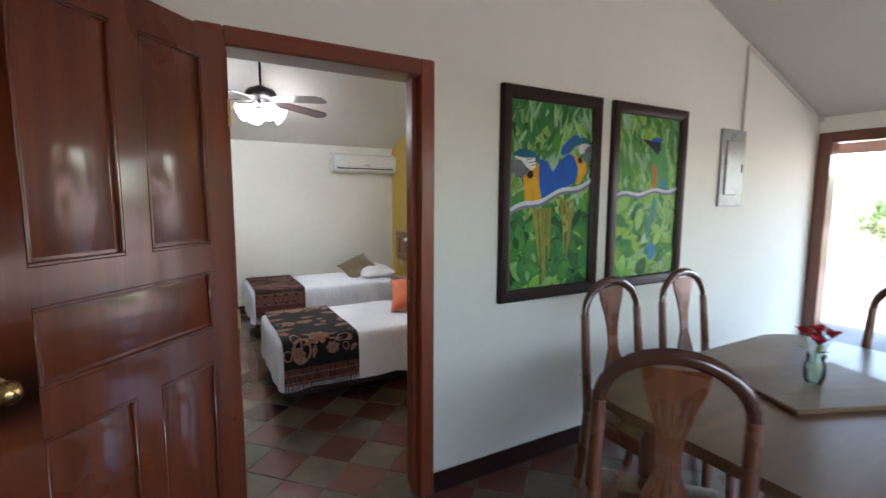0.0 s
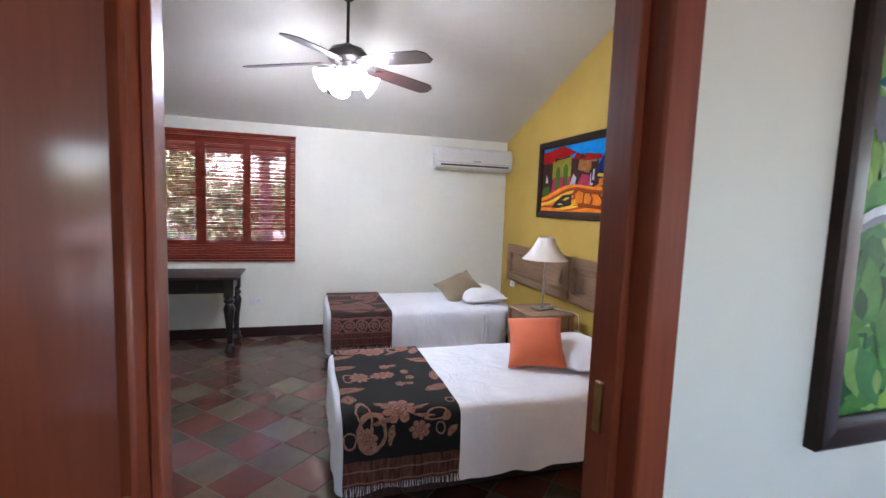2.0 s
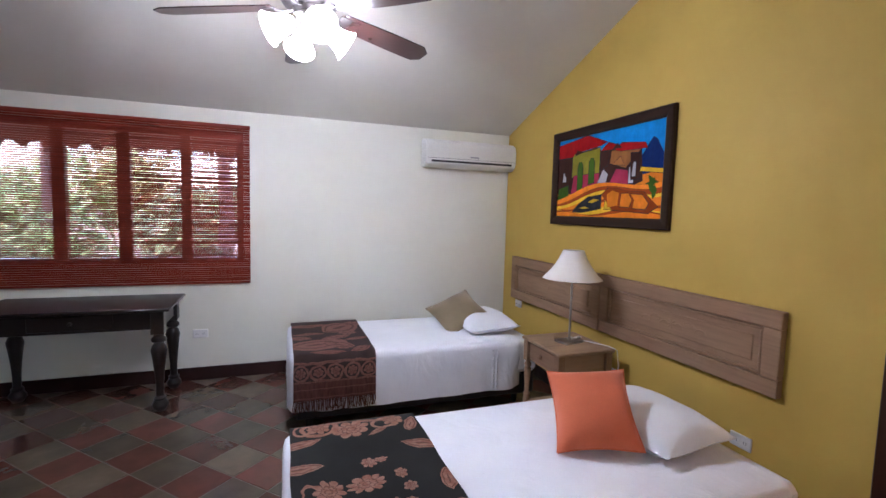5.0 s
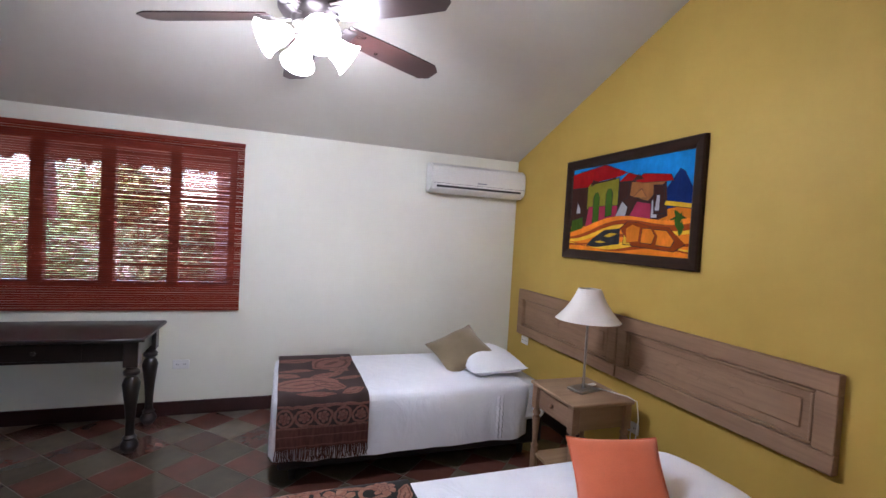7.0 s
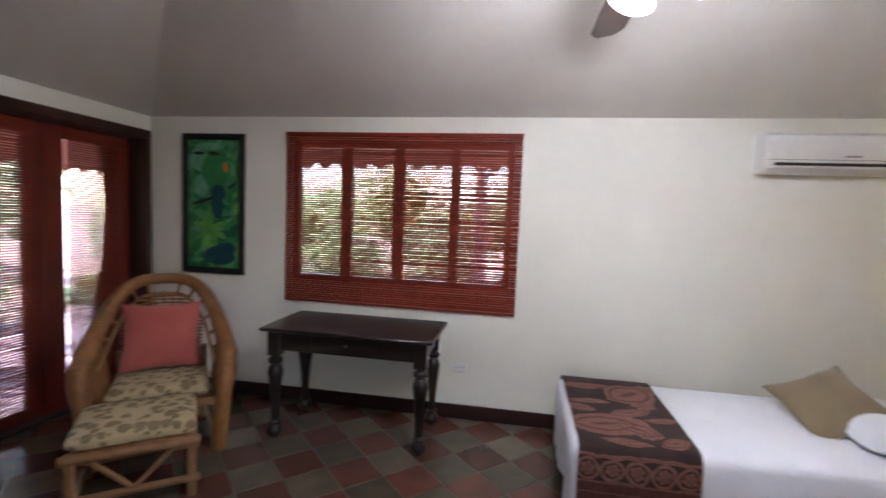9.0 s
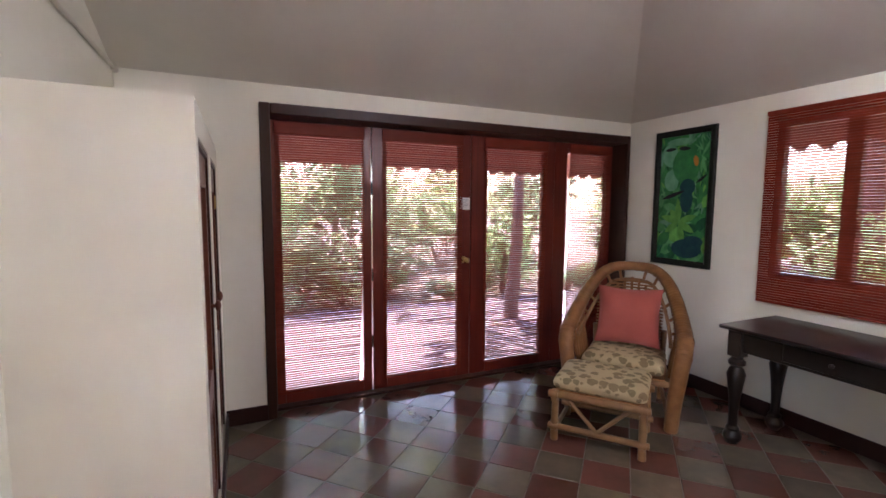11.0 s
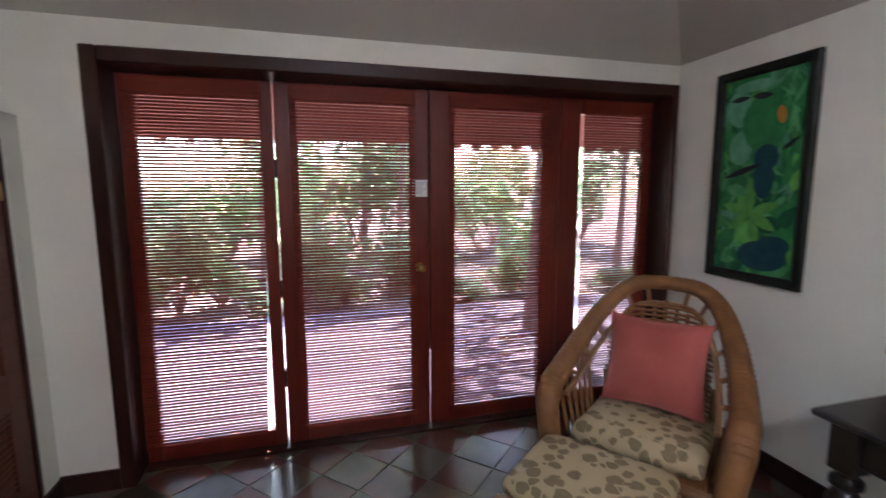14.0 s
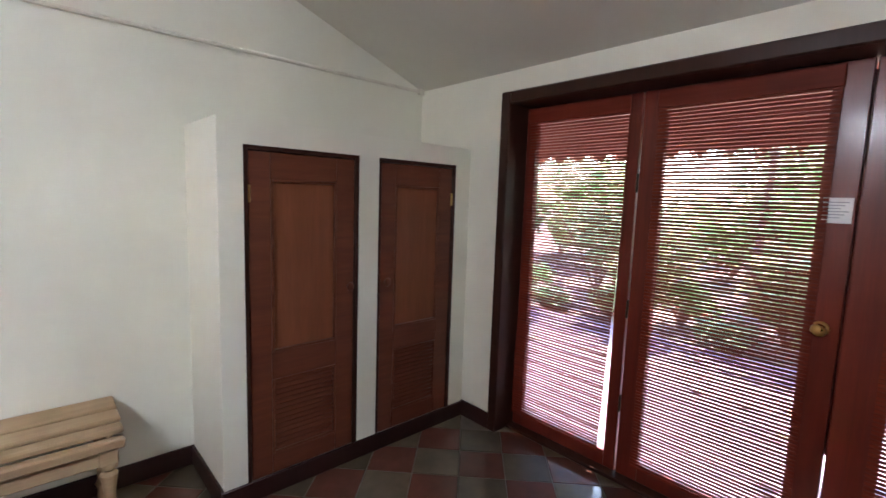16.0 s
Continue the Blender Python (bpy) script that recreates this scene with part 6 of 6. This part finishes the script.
shapes(m4, "painted_tread", C["yellow_ground"], 7.8, sc((0.27, 0.11), (0.33, 0.13), (0.38, 0.11), (0.32, 0.1)), sc((0.36, 0.18), (0.42, 0.22), (0.48, 0.21), (0.41, 0.17)))
shapes(m4, "painted_bush", C["green_door"], 7.9, *[blade_shape(-a + 2 * a * u, -b + 2 * b * v, 0.09, 0.035, q) for u, v, q in ((0.9, 0.3, 60), (0.92, 0.26, 100), (0.94, 0.34, 130), (0.93, 0.2, 80), (0.96, 0.28, 150))])

# ---- wicker armchair and ottoman ----
CH = pose(-1.70, 5.81, 0, 0, 0, 38.1)
CHB = CH @ pose(0.075, 0.015, 0)
chair = thing("wicker_armchair", CHB, "honey-coloured wicker armchair with a rounded hooped back", "armchair")


def hoop(off, lift, n=28):
    """The line of the arms and the round back, seen as one bent cane."""
    pts = []
    for i in range(n + 1):
        q = math.pi * i / n
        c, s = math.cos(q), math.sin(q)
        x = (0.388 - off) * (1 if c > 0 else -1) * abs(c) ** 0.6
        k = s ** 1.3
        pts.append((x, 0.52 + (0.60 - off * 0.3) * k, 0.58 + lift + (0.44 - off) * s ** 1.8))
    return pts


outer = hoop(0.0, 0.0)
outer = [(0.33, 0.475, 0.0), (0.342, 0.475, 0.2), (0.365, 0.478, 0.4), (0.382, 0.488, 0.51)] + outer[1:-1] + [(-0.382, 0.488, 0.51), (-0.365, 0.478, 0.4), (-0.342, 0.475, 0.2), (-0.33, 0.475, 0.0)]
bm = bmesh.new()
hoop_r = [0.044, 0.048, 0.052, 0.054] + [0.036 + 0.02 * abs(2 * i / (len(outer) - 9) - 1) for i in range(len(outer) - 8)] + [0.054, 0.052, 0.048, 0.044]
tube(bm, outer, hoop_r, 12)
part("hoop", bm, WICKER, chair, "thick wrapped wicker hoop")
bm = bmesh.new()
for i in range(3, len(outer) - 4):
    p, q = Vector(outer[i]), Vector(outer[i + 1])
    for k in range(3):
        c = p.lerp(q, k / 3)
        d = (q - p).normalized()
        m = Matrix.Translation(c) @ d.to_track_quat("Z", "Y").to_matrix().to_4x4()
        bmesh.ops.create_cone(bm, cap_ends=False, segments=10, radius1=hoop_r[i] + 0.004, radius2=hoop_r[i], depth=0.012, matrix=m)
part("cane_wrapping", bm, WICKER, chair)["kind"] = "stuff"
inner = hoop(0.085, -0.02)
bm = bmesh.new()
tube(bm, inner, 0.013, 8)
part("inner_cane", bm, BAMBOO, chair)
for i in range(3, 26, 2):
    bm = bmesh.new()
    tube(bm, [outer[i + 3], inner[i]], 0.011, 6)
    part("spindle", bm, WICKER, chair)
# woven back inside the inner cane
for i in range(9):
    bm = bmesh.new()
    u = -1 + 2 * (i + 0.5) / 9
    x = 0.235 * u
    top_z = 0.58 + 0.355 * max(0.1, 1 - abs(u) ** 2.4)
    tube(bm, [(x * 0.95, 1.0 - 0.12 * u * u, 0.36), (x, 1.03 - 0.12 * u * u, 0.6), (x, 1.09 - 0.14 * u * u, top_z)], 0.010, 6)
    part("back_stake", bm, WICKER, chair)
for j in range(22):
    bm = bmesh.new()
    z = 0.40 + 0.024 * j
    hw = 0.235 * (1 if z < 0.7 else max(0.15, 1 - ((z - 0.7) / 0.26) ** 2) ** 0.5)
    tube(bm, [(hw * k / 4, 1.0 + 0.12 * (z - 0.36) - 0.12 * (k / 4) ** 2 * (hw / 0.235) ** 2 + (0.008 if (k + j) % 2 else -0.008), z) for k in range(-4, 5)], 0.0075, 5)
    part("back_weaver", bm, WICKER, chair)
for s in (-1, 1):
    bm = bmesh.new()
    tube(bm, [(s * 0.25, 0.98, 0.55), (s * 0.24, 1.02, 0.0)], [0.022, 0.02], 8)
    part("back_leg", bm, BAMBOO, chair)
    for k in range(6):
        y = 0.57 + 0.07 * k
        bm = bmesh.new()
        tube(bm, [(s * 0.30, y, 0.33), (s * 0.36, y, 0.60 + 0.03 * k)], 0.010, 6)
        part("side_spindle", bm, WICKER, chair)
    bm = bmesh.new()
    rod(bm, (s * 0.30, 0.48, 0.31), (s * 0.25, 1.0, 0.31), 0.02, 0.02, 8)
    part("side_rail", bm, BAMBOO, chair)
    bm = bmesh.new()
    rod(bm, (s * 0.305, 0.48, 0.1), (s * 0.25, 1.0, 0.1), 0.014, 0.014, 8)
    part("stretcher", bm, BAMBOO, chair)
bm = bmesh.new()
rod(bm, (-0.32, 0.48, 0.31), (0.32, 0.48, 0.31), 0.022, 0.022, 8)
rod(bm, (-0.26, 1.0, 0.31), (0.26, 1.0, 0.31), 0.02, 0.02, 8)
part("seat_rail", bm, BAMBOO, chair)
part("seat_deck", solid(((-0.28, 0.49, 0.315), (0.28, 0.99, 0.335)), bev=0.004), WICKER, chair)


def box_cushion(bm, w, d, h, seed):
    ring = fill_ring(rounded_ring(w / 2, d / 2, 0.04, 4), 0.035)
    rows = []
    for off, z in ((-0.12, 1.12), (-0.04, 1.06), (-0.012, 0.92), (0.0, 0.7), (0.004, 0.5), (0.0, 0.2), (-0.015, 0.02)):
        rows.append([bm.verts.new((x * (1 + off / (w / 2)), y * (1 + off / (d / 2)), h * z + 0.006 * noise.noise(Vector((x * 8 + seed, y * 8, z * 2))))) for x, y in ring])
    n = len(ring)
    for r0, r1 in zip(rows, rows[1:]):
        for i in range(n):
            bm.faces.new((r0[i], r0[(i + 1) % n], r1[(i + 1) % n], r1[i]))
    bm.faces.new(rows[0])
    bm.faces.new(rows[-1][::-1])


def seat_pad(m, w, d, h, label, seed):
    t = thing("seat_cushion", m, label, "cushion", "leaf print cushions")
    bm = bmesh.new()
    box_cushion(bm, w, d, h, seed)
    part("cover", bm, LEAFPRINT, t)


seat_pad(CHB @ pose(0, 0.735, 0.336, -3), 0.54, 0.50, 0.09, "leaf-print seat cushion on the wicker armchair", 1)
seat_pad(CHB @ pose(0, 0.985, 0.46, 78), 0.44, 0.34, 0.06, "leaf-print back cushion on the wicker armchair", 2)
cushion("salmon_cushion", CHB @ pose(0.0, 0.885, 0.66, 74, 0, 0), 0.46, 0.44, 0.13, SALMON, "salmon pink cushion against the wicker back", "cushion", 7.0)

ot = thing("wicker_ottoman", CH, "bamboo ottoman pushed against the wicker armchair", "ottoman")
for sx in (-0.26, 0.26):
    for y in (0.02, 0.41):
        bm = bmesh.new()
        tube(bm, [(sx, y, 0.0), (sx * 0.99, y, 0.33)], [0.024, 0.022], 10)
        part("leg", bm, BAMBOO, ot)
for z, r in ((0.30, 0.024), (0.09, 0.02)):
    for y in (0.02, 0.41):
        bm = bmesh.new()
        rod(bm, (-0.30, y, z), (0.30, y, z), r, r, 10)
        for sx in (-0.26, 0.26):
            rod(bm, (sx - 0.022, y, z), (sx + 0.022, y, z), r + 0.009, r + 0.009, 10)
        part("cross_rail", bm, BAMBOO, ot)
    for sx in (-0.26, 0.26):
        bm = bmesh.new()
        rod(bm, (sx, -0.01, z - 0.03), (sx, 0.44, z - 0.03), r * 0.8, r * 0.8, 8)
        part("side_rail", bm, BAMBOO, ot)
for s in (-1, 1):
    bm = bmesh.new()
    rod(bm, (s * 0.19, 0.02, 0.29), (0.0, 0.02, 0.10), 0.013, 0.013, 8)
    part("brace", bm, BAMBOO, ot)
part("deck", solid(((-0.26, 0.02, 0.318), (0.26, 0.42, 0.335)), bev=0.004), WICKER, ot)
seat_pad(CH @ pose(0, 0.225, 0.336), 0.55, 0.44, 0.08, "leaf-print cushion on the ottoman", 3)

# ---- bench by the closet ----
bn = thing("wooden_bench", pose(-0.575, 3.42, 0), "pale wooden bench with a rolled plank seat and turned legs", "bench")
for y0, y1, z0, z1 in ((-0.185, -0.04, 0.475, 0.50), (-0.036, 0.075, 0.465, 0.49), (0.079, 0.15, 0.445, 0.475), (0.153, 0.20, 0.40, 0.445)):
    part("plank", solid(((-0.425, y0, z0), (0.425, y1, z1)), bev=0.008), PALEWOOD, bn)
part("apron", solid(((-0.37, 0.15, 0.33), (0.37, 0.172, 0.405)), ((-0.37, -0.17, 0.37), (0.37, -0.15, 0.475)), bev=0.004), PALEWOOD, bn)
part("end_board", solid(((-0.385, -0.15, 0.37), (-0.363, 0.15, 0.455)), ((0.363, -0.15, 0.37), (0.385, 0.15, 0.455)), bev=0.004), PALEWOOD, bn)
BLEG = [(0.018, 0.0), (0.024, 0.03), (0.02, 0.06), (0.03, 0.09), (0.02, 0.11), (0.022, 0.2), (0.03, 0.26), (0.034, 0.285), (0.02, 0.3), (0.034, 0.315), (0.034, 0.345)]
for x in (-0.365, 0.365):
    for y in (-0.145, 0.155):
        bm = bmesh.new()
        lathe(bm, BLEG, 14, (x, y, 0))
        box(bm, (x - 0.034, y - 0.034, 0.335), (x + 0.034, y + 0.034, 0.43 if y > 0 else 0.47), 0.004)
        part("leg", bm, PALEWOOD, bn)


# ---- dining table, chairs and vase ----
def dining_chair(m, label):
    c = thing("dining_chair", m, label, "chair", "dining chairs")
    arch = []
    for i in range(17):
        q = math.pi * i / 16
        arch.append((0.20 * math.cos(q), 0.05 + 0.015 * math.sin(q), 0.95 + 0.165 * math.sin(q)))
    bm = bmesh.new()
    tube(bm, arch, [0.019 + 0.006 * math.sin(math.pi * i / 16) for i in range(17)], 10, 0.85)
    part("top_rail", bm, DARKCHAIR, c, "bent and polished top rail")
    for s in (-1, 1):
        bm = bmesh.new()
        tube(bm, [(s * 0.20, 0.05, 0.955), (s * 0.205, 0.03, 0.75), (s * 0.205, 0.0, 0.45), (s * 0.205, 0.03, 0.2), (s * 0.205, 0.06, 0.0)], [0.021, 0.023, 0.026, 0.023, 0.02], 10)
        part("back_post", bm, CHAIRWOOD, c)
        bm = bmesh.new()
        tube(bm, [(s * 0.205, -0.39, 0.44), (s * 0.205, -0.395, 0.2), (s * 0.205, -0.40, 0.0)], [0.026, 0.023, 0.018], 10)
        part("front_leg", bm, CHAIRWOOD, c)
        part("side_rail", solid(((s * 0.205 - 0.012, -0.38, 0.37), (s * 0.205 + 0.012, -0.01, 0.43)), bev=0.004), CHAIRWOOD, c)
    part("front_rail", solid(((-0.19, -0.402, 0.37), (0.19, -0.38, 0.43)), bev=0.004), CHAIRWOOD, c)
    part("back_rail", solid(((-0.19, -0.01, 0.52), (0.19, 0.015, 0.56)), bev=0.004), CHAIRWOOD, c)
    bm = bmesh.new()
    box(bm, (-0.23, -0.43, 0.43), (0.23, 0.0, 0.46), 0.012, 2)
    part("seat", bm, CHAIRWOOD, c)
    bm = bmesh.new()
    for s0, s1 in ((-1, -0.68), (-0.56, -0.24), (-0.12, 0.12), (0.24, 0.56), (0.68, 1)):
        rows = []
        for i in range(9):
            u = i / 8
            z = 0.55 + 0.53 * u
            w = 0.052 + 0.034 * math.cos(2 * math.pi * (u - 0.02)) * (1 if u < 0.5 else 0.7) + 0.01 * u
            y = 0.004 + 0.055 * u
            spread = 1.0 if (u < 0.42 or u > 0.62) else 0.93
            rows.append([bm.verts.new((w * sx * spread, y + dy, z)) for sx, dy in ((s0 if (0.05 < u < 0.42 or 0.6 < u < 0.85) else s0 - 0.062, 0), (s1 if (0.05 < u < 0.42 or 0.6 < u < 0.85) else s1 + 0.06, 0), (s1 if (0.05 < u < 0.42 or 0.6 < u < 0.85) else s1 + 0.06, 0.012), (s0 if (0.05 < u < 0.42 or 0.6 < u < 0.85) else s0 - 0.06, 0.012))])
        for a0, b0 in zip(rows, rows[1:]):
            for k in range(4):
                bm.faces.new((a0[k], a0[(k + 1) % 4], b0[(k + 1) % 4], b0[k]))
        bm.faces.new(rows[0])
        bm.faces.new(rows[-1][::-1])
    part("splat", bm, CHAIRWOOD, c, "pierced vase-shaped back splat")
    return c


first = dining_chair(pose(1.875, 2.42, 0, 0, 0, 0), "varnished wooden dining chair with an arched back")
for m in (pose(2.50, 2.42, 0), pose(1.13, 1.62, 0, 0, 0, 130), pose(3.17, 1.62, 0, 0, 0, -90)):
    copy_thing(first, m)

tb = thing("dining_table", pose(2.18, 1.52, 0), "dark polished wooden dining table with rounded corners", "table")
bm = bmesh.new()
ring = rounded_ring(0.87, 0.655, 0.22, 8)
prism(bm, ring, lambda u, w, d: (u, w, d), 0.718, 0.76)
bmesh.ops.bevel(bm, geom=[e for e in bm.edges if abs(e.verts[0].co.z - e.verts[1].co.z) < 1e-6], offset=0.008, segments=2, affect="EDGES")
part("tabletop", bm, TABLEWOOD, tb)
part("apron", solid(((-0.66, -0.47, 0.63), (0.66, -0.445, 0.718)), ((-0.66, 0.445, 0.63), (0.66, 0.47, 0.718)), ((-0.68, -0.445, 0.63), (-0.655, 0.445, 0.718)), ((0.655, -0.445, 0.63), (0.68, 0.445, 0.718)), bev=0.004), CHAIRWOOD, tb)
for sx in (-0.64, 0.64):
    for sy in (-0.43, 0.43):
        bm = bmesh.new()
        lathe(bm, [(0.035, 0), (0.045, 0.05), (0.035, 0.1), (0.05, 0.35), (0.055, 0.55), (0.04, 0.6), (0.045, 0.718)], 16, (sx, sy, 0))
        part("leg", bm, CHAIRWOOD, tb)

pm = thing("wooden_board", pose(2.20, 1.665, 0.76, 0, 0, -22), "thin brown wooden board lying on the table", "placemat")
part("board", solid(((-0.31, -0.215, 0), (0.31, 0.215, 0.02)), bev=0.004), wood("brown_board", (0.2, 0.115, 0.05), (0.13, 0.07, 0.03), 0, 0.5, 0.0), pm)
vs = thing("flower_vase", pose(2.19, 1.675, 0.78), "small clear glass jug with red flowers", "vase")
bm = bmesh.new()
vp = [(0.028, 0.0), (0.036, 0.02), (0.04, 0.05), (0.036, 0.085), (0.03, 0.105), (0.036, 0.125)]
lathe(bm, [(0.0, 0.002)] + vp + [(r - 0.004, z + 0.002) for r, z in vp[::-1]] + [(0.0, 0.008)], 24, caps=False)
tube(bm, [(-0.036, 0.0, 0.1), (-0.062, 0, 0.095), (-0.072, 0, 0.065), (-0.06, 0, 0.035), (-0.038, 0, 0.03)], 0.0045, 8)
part("glass", bm, VASEGLASS, vs, "clear glass")
bm = bmesh.new()
heads = []
for k in range(4):
    a = 2 * math.pi * k / 4 + 0.5
    tip = (0.045 * math.cos(a), 0.045 * math.sin(a), 0.175 + 0.025 * (k % 2))
    tube(bm, [(0.006 * math.cos(a), 0.006 * math.sin(a), 0.01), (0.018 * math.cos(a), 0.018 * math.sin(a), 0.11), tip], 0.0025, 5)
    heads.append(tip)
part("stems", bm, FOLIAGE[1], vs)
for tip in heads + [(0, 0, 0.215)]:
    bm = bmesh.new()
    for k in range(5):
        a = 2 * math.pi * k / 5 + tip[0] * 30
        m = Matrix.Translation(tip) @ pose(0, 0, 0, 0, -50, math.degrees(a))
        pts = [m @ Vector(p) for p in ((0, 0, 0), (0.02, 0.016, 0.004), (0.042, 0.012, 0.0), (0.05, 0, -0.006), (0.042, -0.012, 0.0), (0.02, -0.016, 0.004))]
        bm.faces.new([bm.verts.new(p) for p in pts])
    part("flower", bm, PETAL, vs, "red flower")
for k in range(3):
    a = 2.1 * k
    bm = bmesh.new()
    m = pose(0, 0, 0.12, 0, -35, math.degrees(a))
    bm.faces.new([bm.verts.new(m @ Vector(p)) for p in ((0.01, 0, 0), (0.03, 0.016, 0.006), (0.06, 0.012, 0.0), (0.075, 0, -0.01), (0.06, -0.012, 0.0), (0.03, -0.016, 0.006))])
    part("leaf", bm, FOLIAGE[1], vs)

# ---- pieces: shade slats and floor tiles ----
PITCH = 0.0172


def slat_mesh(name, length, axis, material):
    bm = bmesh.new()
    if axis == "y":
        box(bm, (-0.0016, 0, -0.0069), (0.0016, length, 0.0069), 0.001)
    else:
        box(bm, (0, -0.0016, -0.0075), (length, 0.0016, 0.0075), 0.001)
    return mesh_of(name, bm, material)


def shade(root, length, axis, z0, z1, material, slant=0.0):
    me = slat_mesh("slat", length, axis, material)
    n = int((z1 - z0) / PITCH)
    for i in range(n):
        o = new("slat", me)
        o.parent = root
        sag = 0.0012 * math.sin(i * 1.7) + 0.0008 * math.sin(i * 0.31)
        aside = -slant * max(0.0, (1.35 - z0 - PITCH * i) / 1.25)
        o.matrix_local = pose(sag if axis == "y" else 0, aside if axis == "y" else sag, z0 + PITCH * i, *((rnd.uniform(-0.12, 0.12), 0, 0) if axis == "y" else (0, rnd.uniform(-0.06, 0.06), 0)))
    bm = bmesh.new()
    for k in range(2 if length < 1 else 4):
        s = length * (0.16 + 0.68 * k / (1 if length < 1 else 3))
        p = (0.004, s) if axis == "y" else (s, -0.004)
        rod(bm, (*p, z0), (*p, z1), 0.0012, 0.0012, 5)
    part("cord", bm, material, root)


for k, (a, b, g0, g1) in enumerate(LEAVES):
    y0, y1 = g0 - 0.035, (g1 + 0.012 if k == 0 else g1 + 0.035)
    if k == 3:
        y0 = g0 + 0.02
    r = thing("bamboo_door_shade", pose(LX + 0.033, y0, 0), "red-brown bamboo slat shade hanging on a glazed door leaf", "window shade", "door shades")
    shade(r, y1 - y0, "y", GZ0 - 0.008, GZ1 + 0.06, SLAT, 0.05 if k == 0 else 0.0)
    part("valance", solid(((0.003, -0.004, GZ1 + 0.0), (0.012, y1 - y0 + 0.004, GZ1 + 0.085)), bev=0.003), SLAT, r)
r = thing("bamboo_window_shade", pose(-1.677, YN - 0.022, 0), "wide red-brown bamboo slat shade over the window", "window shade")
shade(r, 1.83, "x", 0.838, 2.15, SLAT_X)
part("head_bar", solid(((-0.004, -0.010, 2.128), (1.834, -0.003, 2.158)), bev=0.003), SLAT_X, r)
part("bottom_bar", solid(((0, -0.006, 0.826), (1.83, 0.006, 0.842)), bev=0.003), SLAT_X, r)

ANG, EDGE, OU, OV = radians(44.0), 0.256, -0.0614, 0.1165
ca, sa = math.cos(ANG), math.sin(ANG)


def tile_mesh(name, material):
    bm = bmesh.new()
    h = EDGE / 2 - 0.0028
    box(bm, (-h, -h, -0.012), (h, h, 0.0), 0.0022)
    return mesh_of(name, bm, material)


tiles = [tile_mesh("tile", TILE_RED), tile_mesh("tile", TILE_GREY)]
spots = []
for i in range(-25, 60):
    for j in range(-40, 45):
        u, v = OU + (i + 0.5) * EDGE, OV + (j + 0.5) * EDGE
        x, y = u * ca - v * sa, u * sa + v * ca
        inside = XW - 0.28 < x < XE + 0.1 and YS < y < YN - 0.02
        if inside and not (XW - 0.3 < x < XW and not 4.0 < y < 7.25):
            spots.append((x, y, (i + j) % 2))
near = [s for s in spots if -2.95 < s[0] < 1.6 and 3.3 < s[1] < 7.3 and not (0.75 < s[0] < 2.3 and (4.4 < s[1] < 4.9 or 6.3 < s[1] < 7.3))][:300]
chosen = set(near)
for x, y, k in near:
    o = new("tile", tiles[k])
    o.parent = floor
    o.location = (x, y, rnd.uniform(-0.0006, 0.0006))
    o.rotation_euler = (rnd.uniform(-0.002, 0.002), rnd.uniform(-0.002, 0.002), ANG)
for k, mat_k, nm in ((0, TILE_RED, "red_tiles"), (1, TILE_GREY, "grey_tiles")):
    bm = bmesh.new()
    h = EDGE / 2 - 0.0028
    for x, y, c in spots:
        if (x, y, c) in chosen or c != k:
            continue
        cs = [(x + a * ca - b * sa, y + a * sa + b * ca) for a, b in ((-h, -h), (h, -h), (h, h), (-h, h))]
        lo, hi = [bm.verts.new((*c2, -0.012)) for c2 in cs], [bm.verts.new((*c2, 0.0)) for c2 in cs]
        bm.faces.new(hi)
        for q in range(4):
            bm.faces.new((lo[q], lo[(q + 1) % 4], hi[(q + 1) % 4], hi[q]))
    part(nm, bm, mat_k, floor)["kind"] = "stuff"

# clay tiles along the eaves
bm = bmesh.new()
rows = []
for k in range(9):
    q = math.pi * k / 8
    rows.append([bm.verts.new((r * math.cos(q), y, r * 1.15 * math.sin(q))) for r, y in ((0.085, 0.0), (0.085, 0.42), (0.072, 0.42), (0.072, 0.0))])
for r0, r1 in zip(rows, rows[1:]):
    for k in range(4):
        bm.faces.new((r0[k], r0[(k + 1) % 4], r1[(k + 1) % 4], r1[k]))
bm.faces.new(rows[0])
bm.faces.new(rows[-1][::-1])
eave_tile = mesh_of("roof_tile", bm, ROOFTILE)
pitch_deg = math.degrees(math.atan(SLOPE))
for k in range(40):
    x = -4.0 + 0.19 * k
    o = new("roof_tile", eave_tile)
    o.parent = roof
    o.matrix_world = pose(x, YN + EAVE_N - 0.27, corner(0, YN + EAVE_N - 0.27)[2] + 0.055, -pitch_deg)
for k in range(44):
    y = 0.2 + 0.19 * k
    o = new("roof_tile", eave_tile)
    o.parent = roof
    o.matrix_world = pose(XW - EAVE_W + 0.27, y, corner(XW - EAVE_W + 0.27, 0)[2] + 0.055, 0, 0, 90) @ pose(0, 0, 0, -pitch_deg)
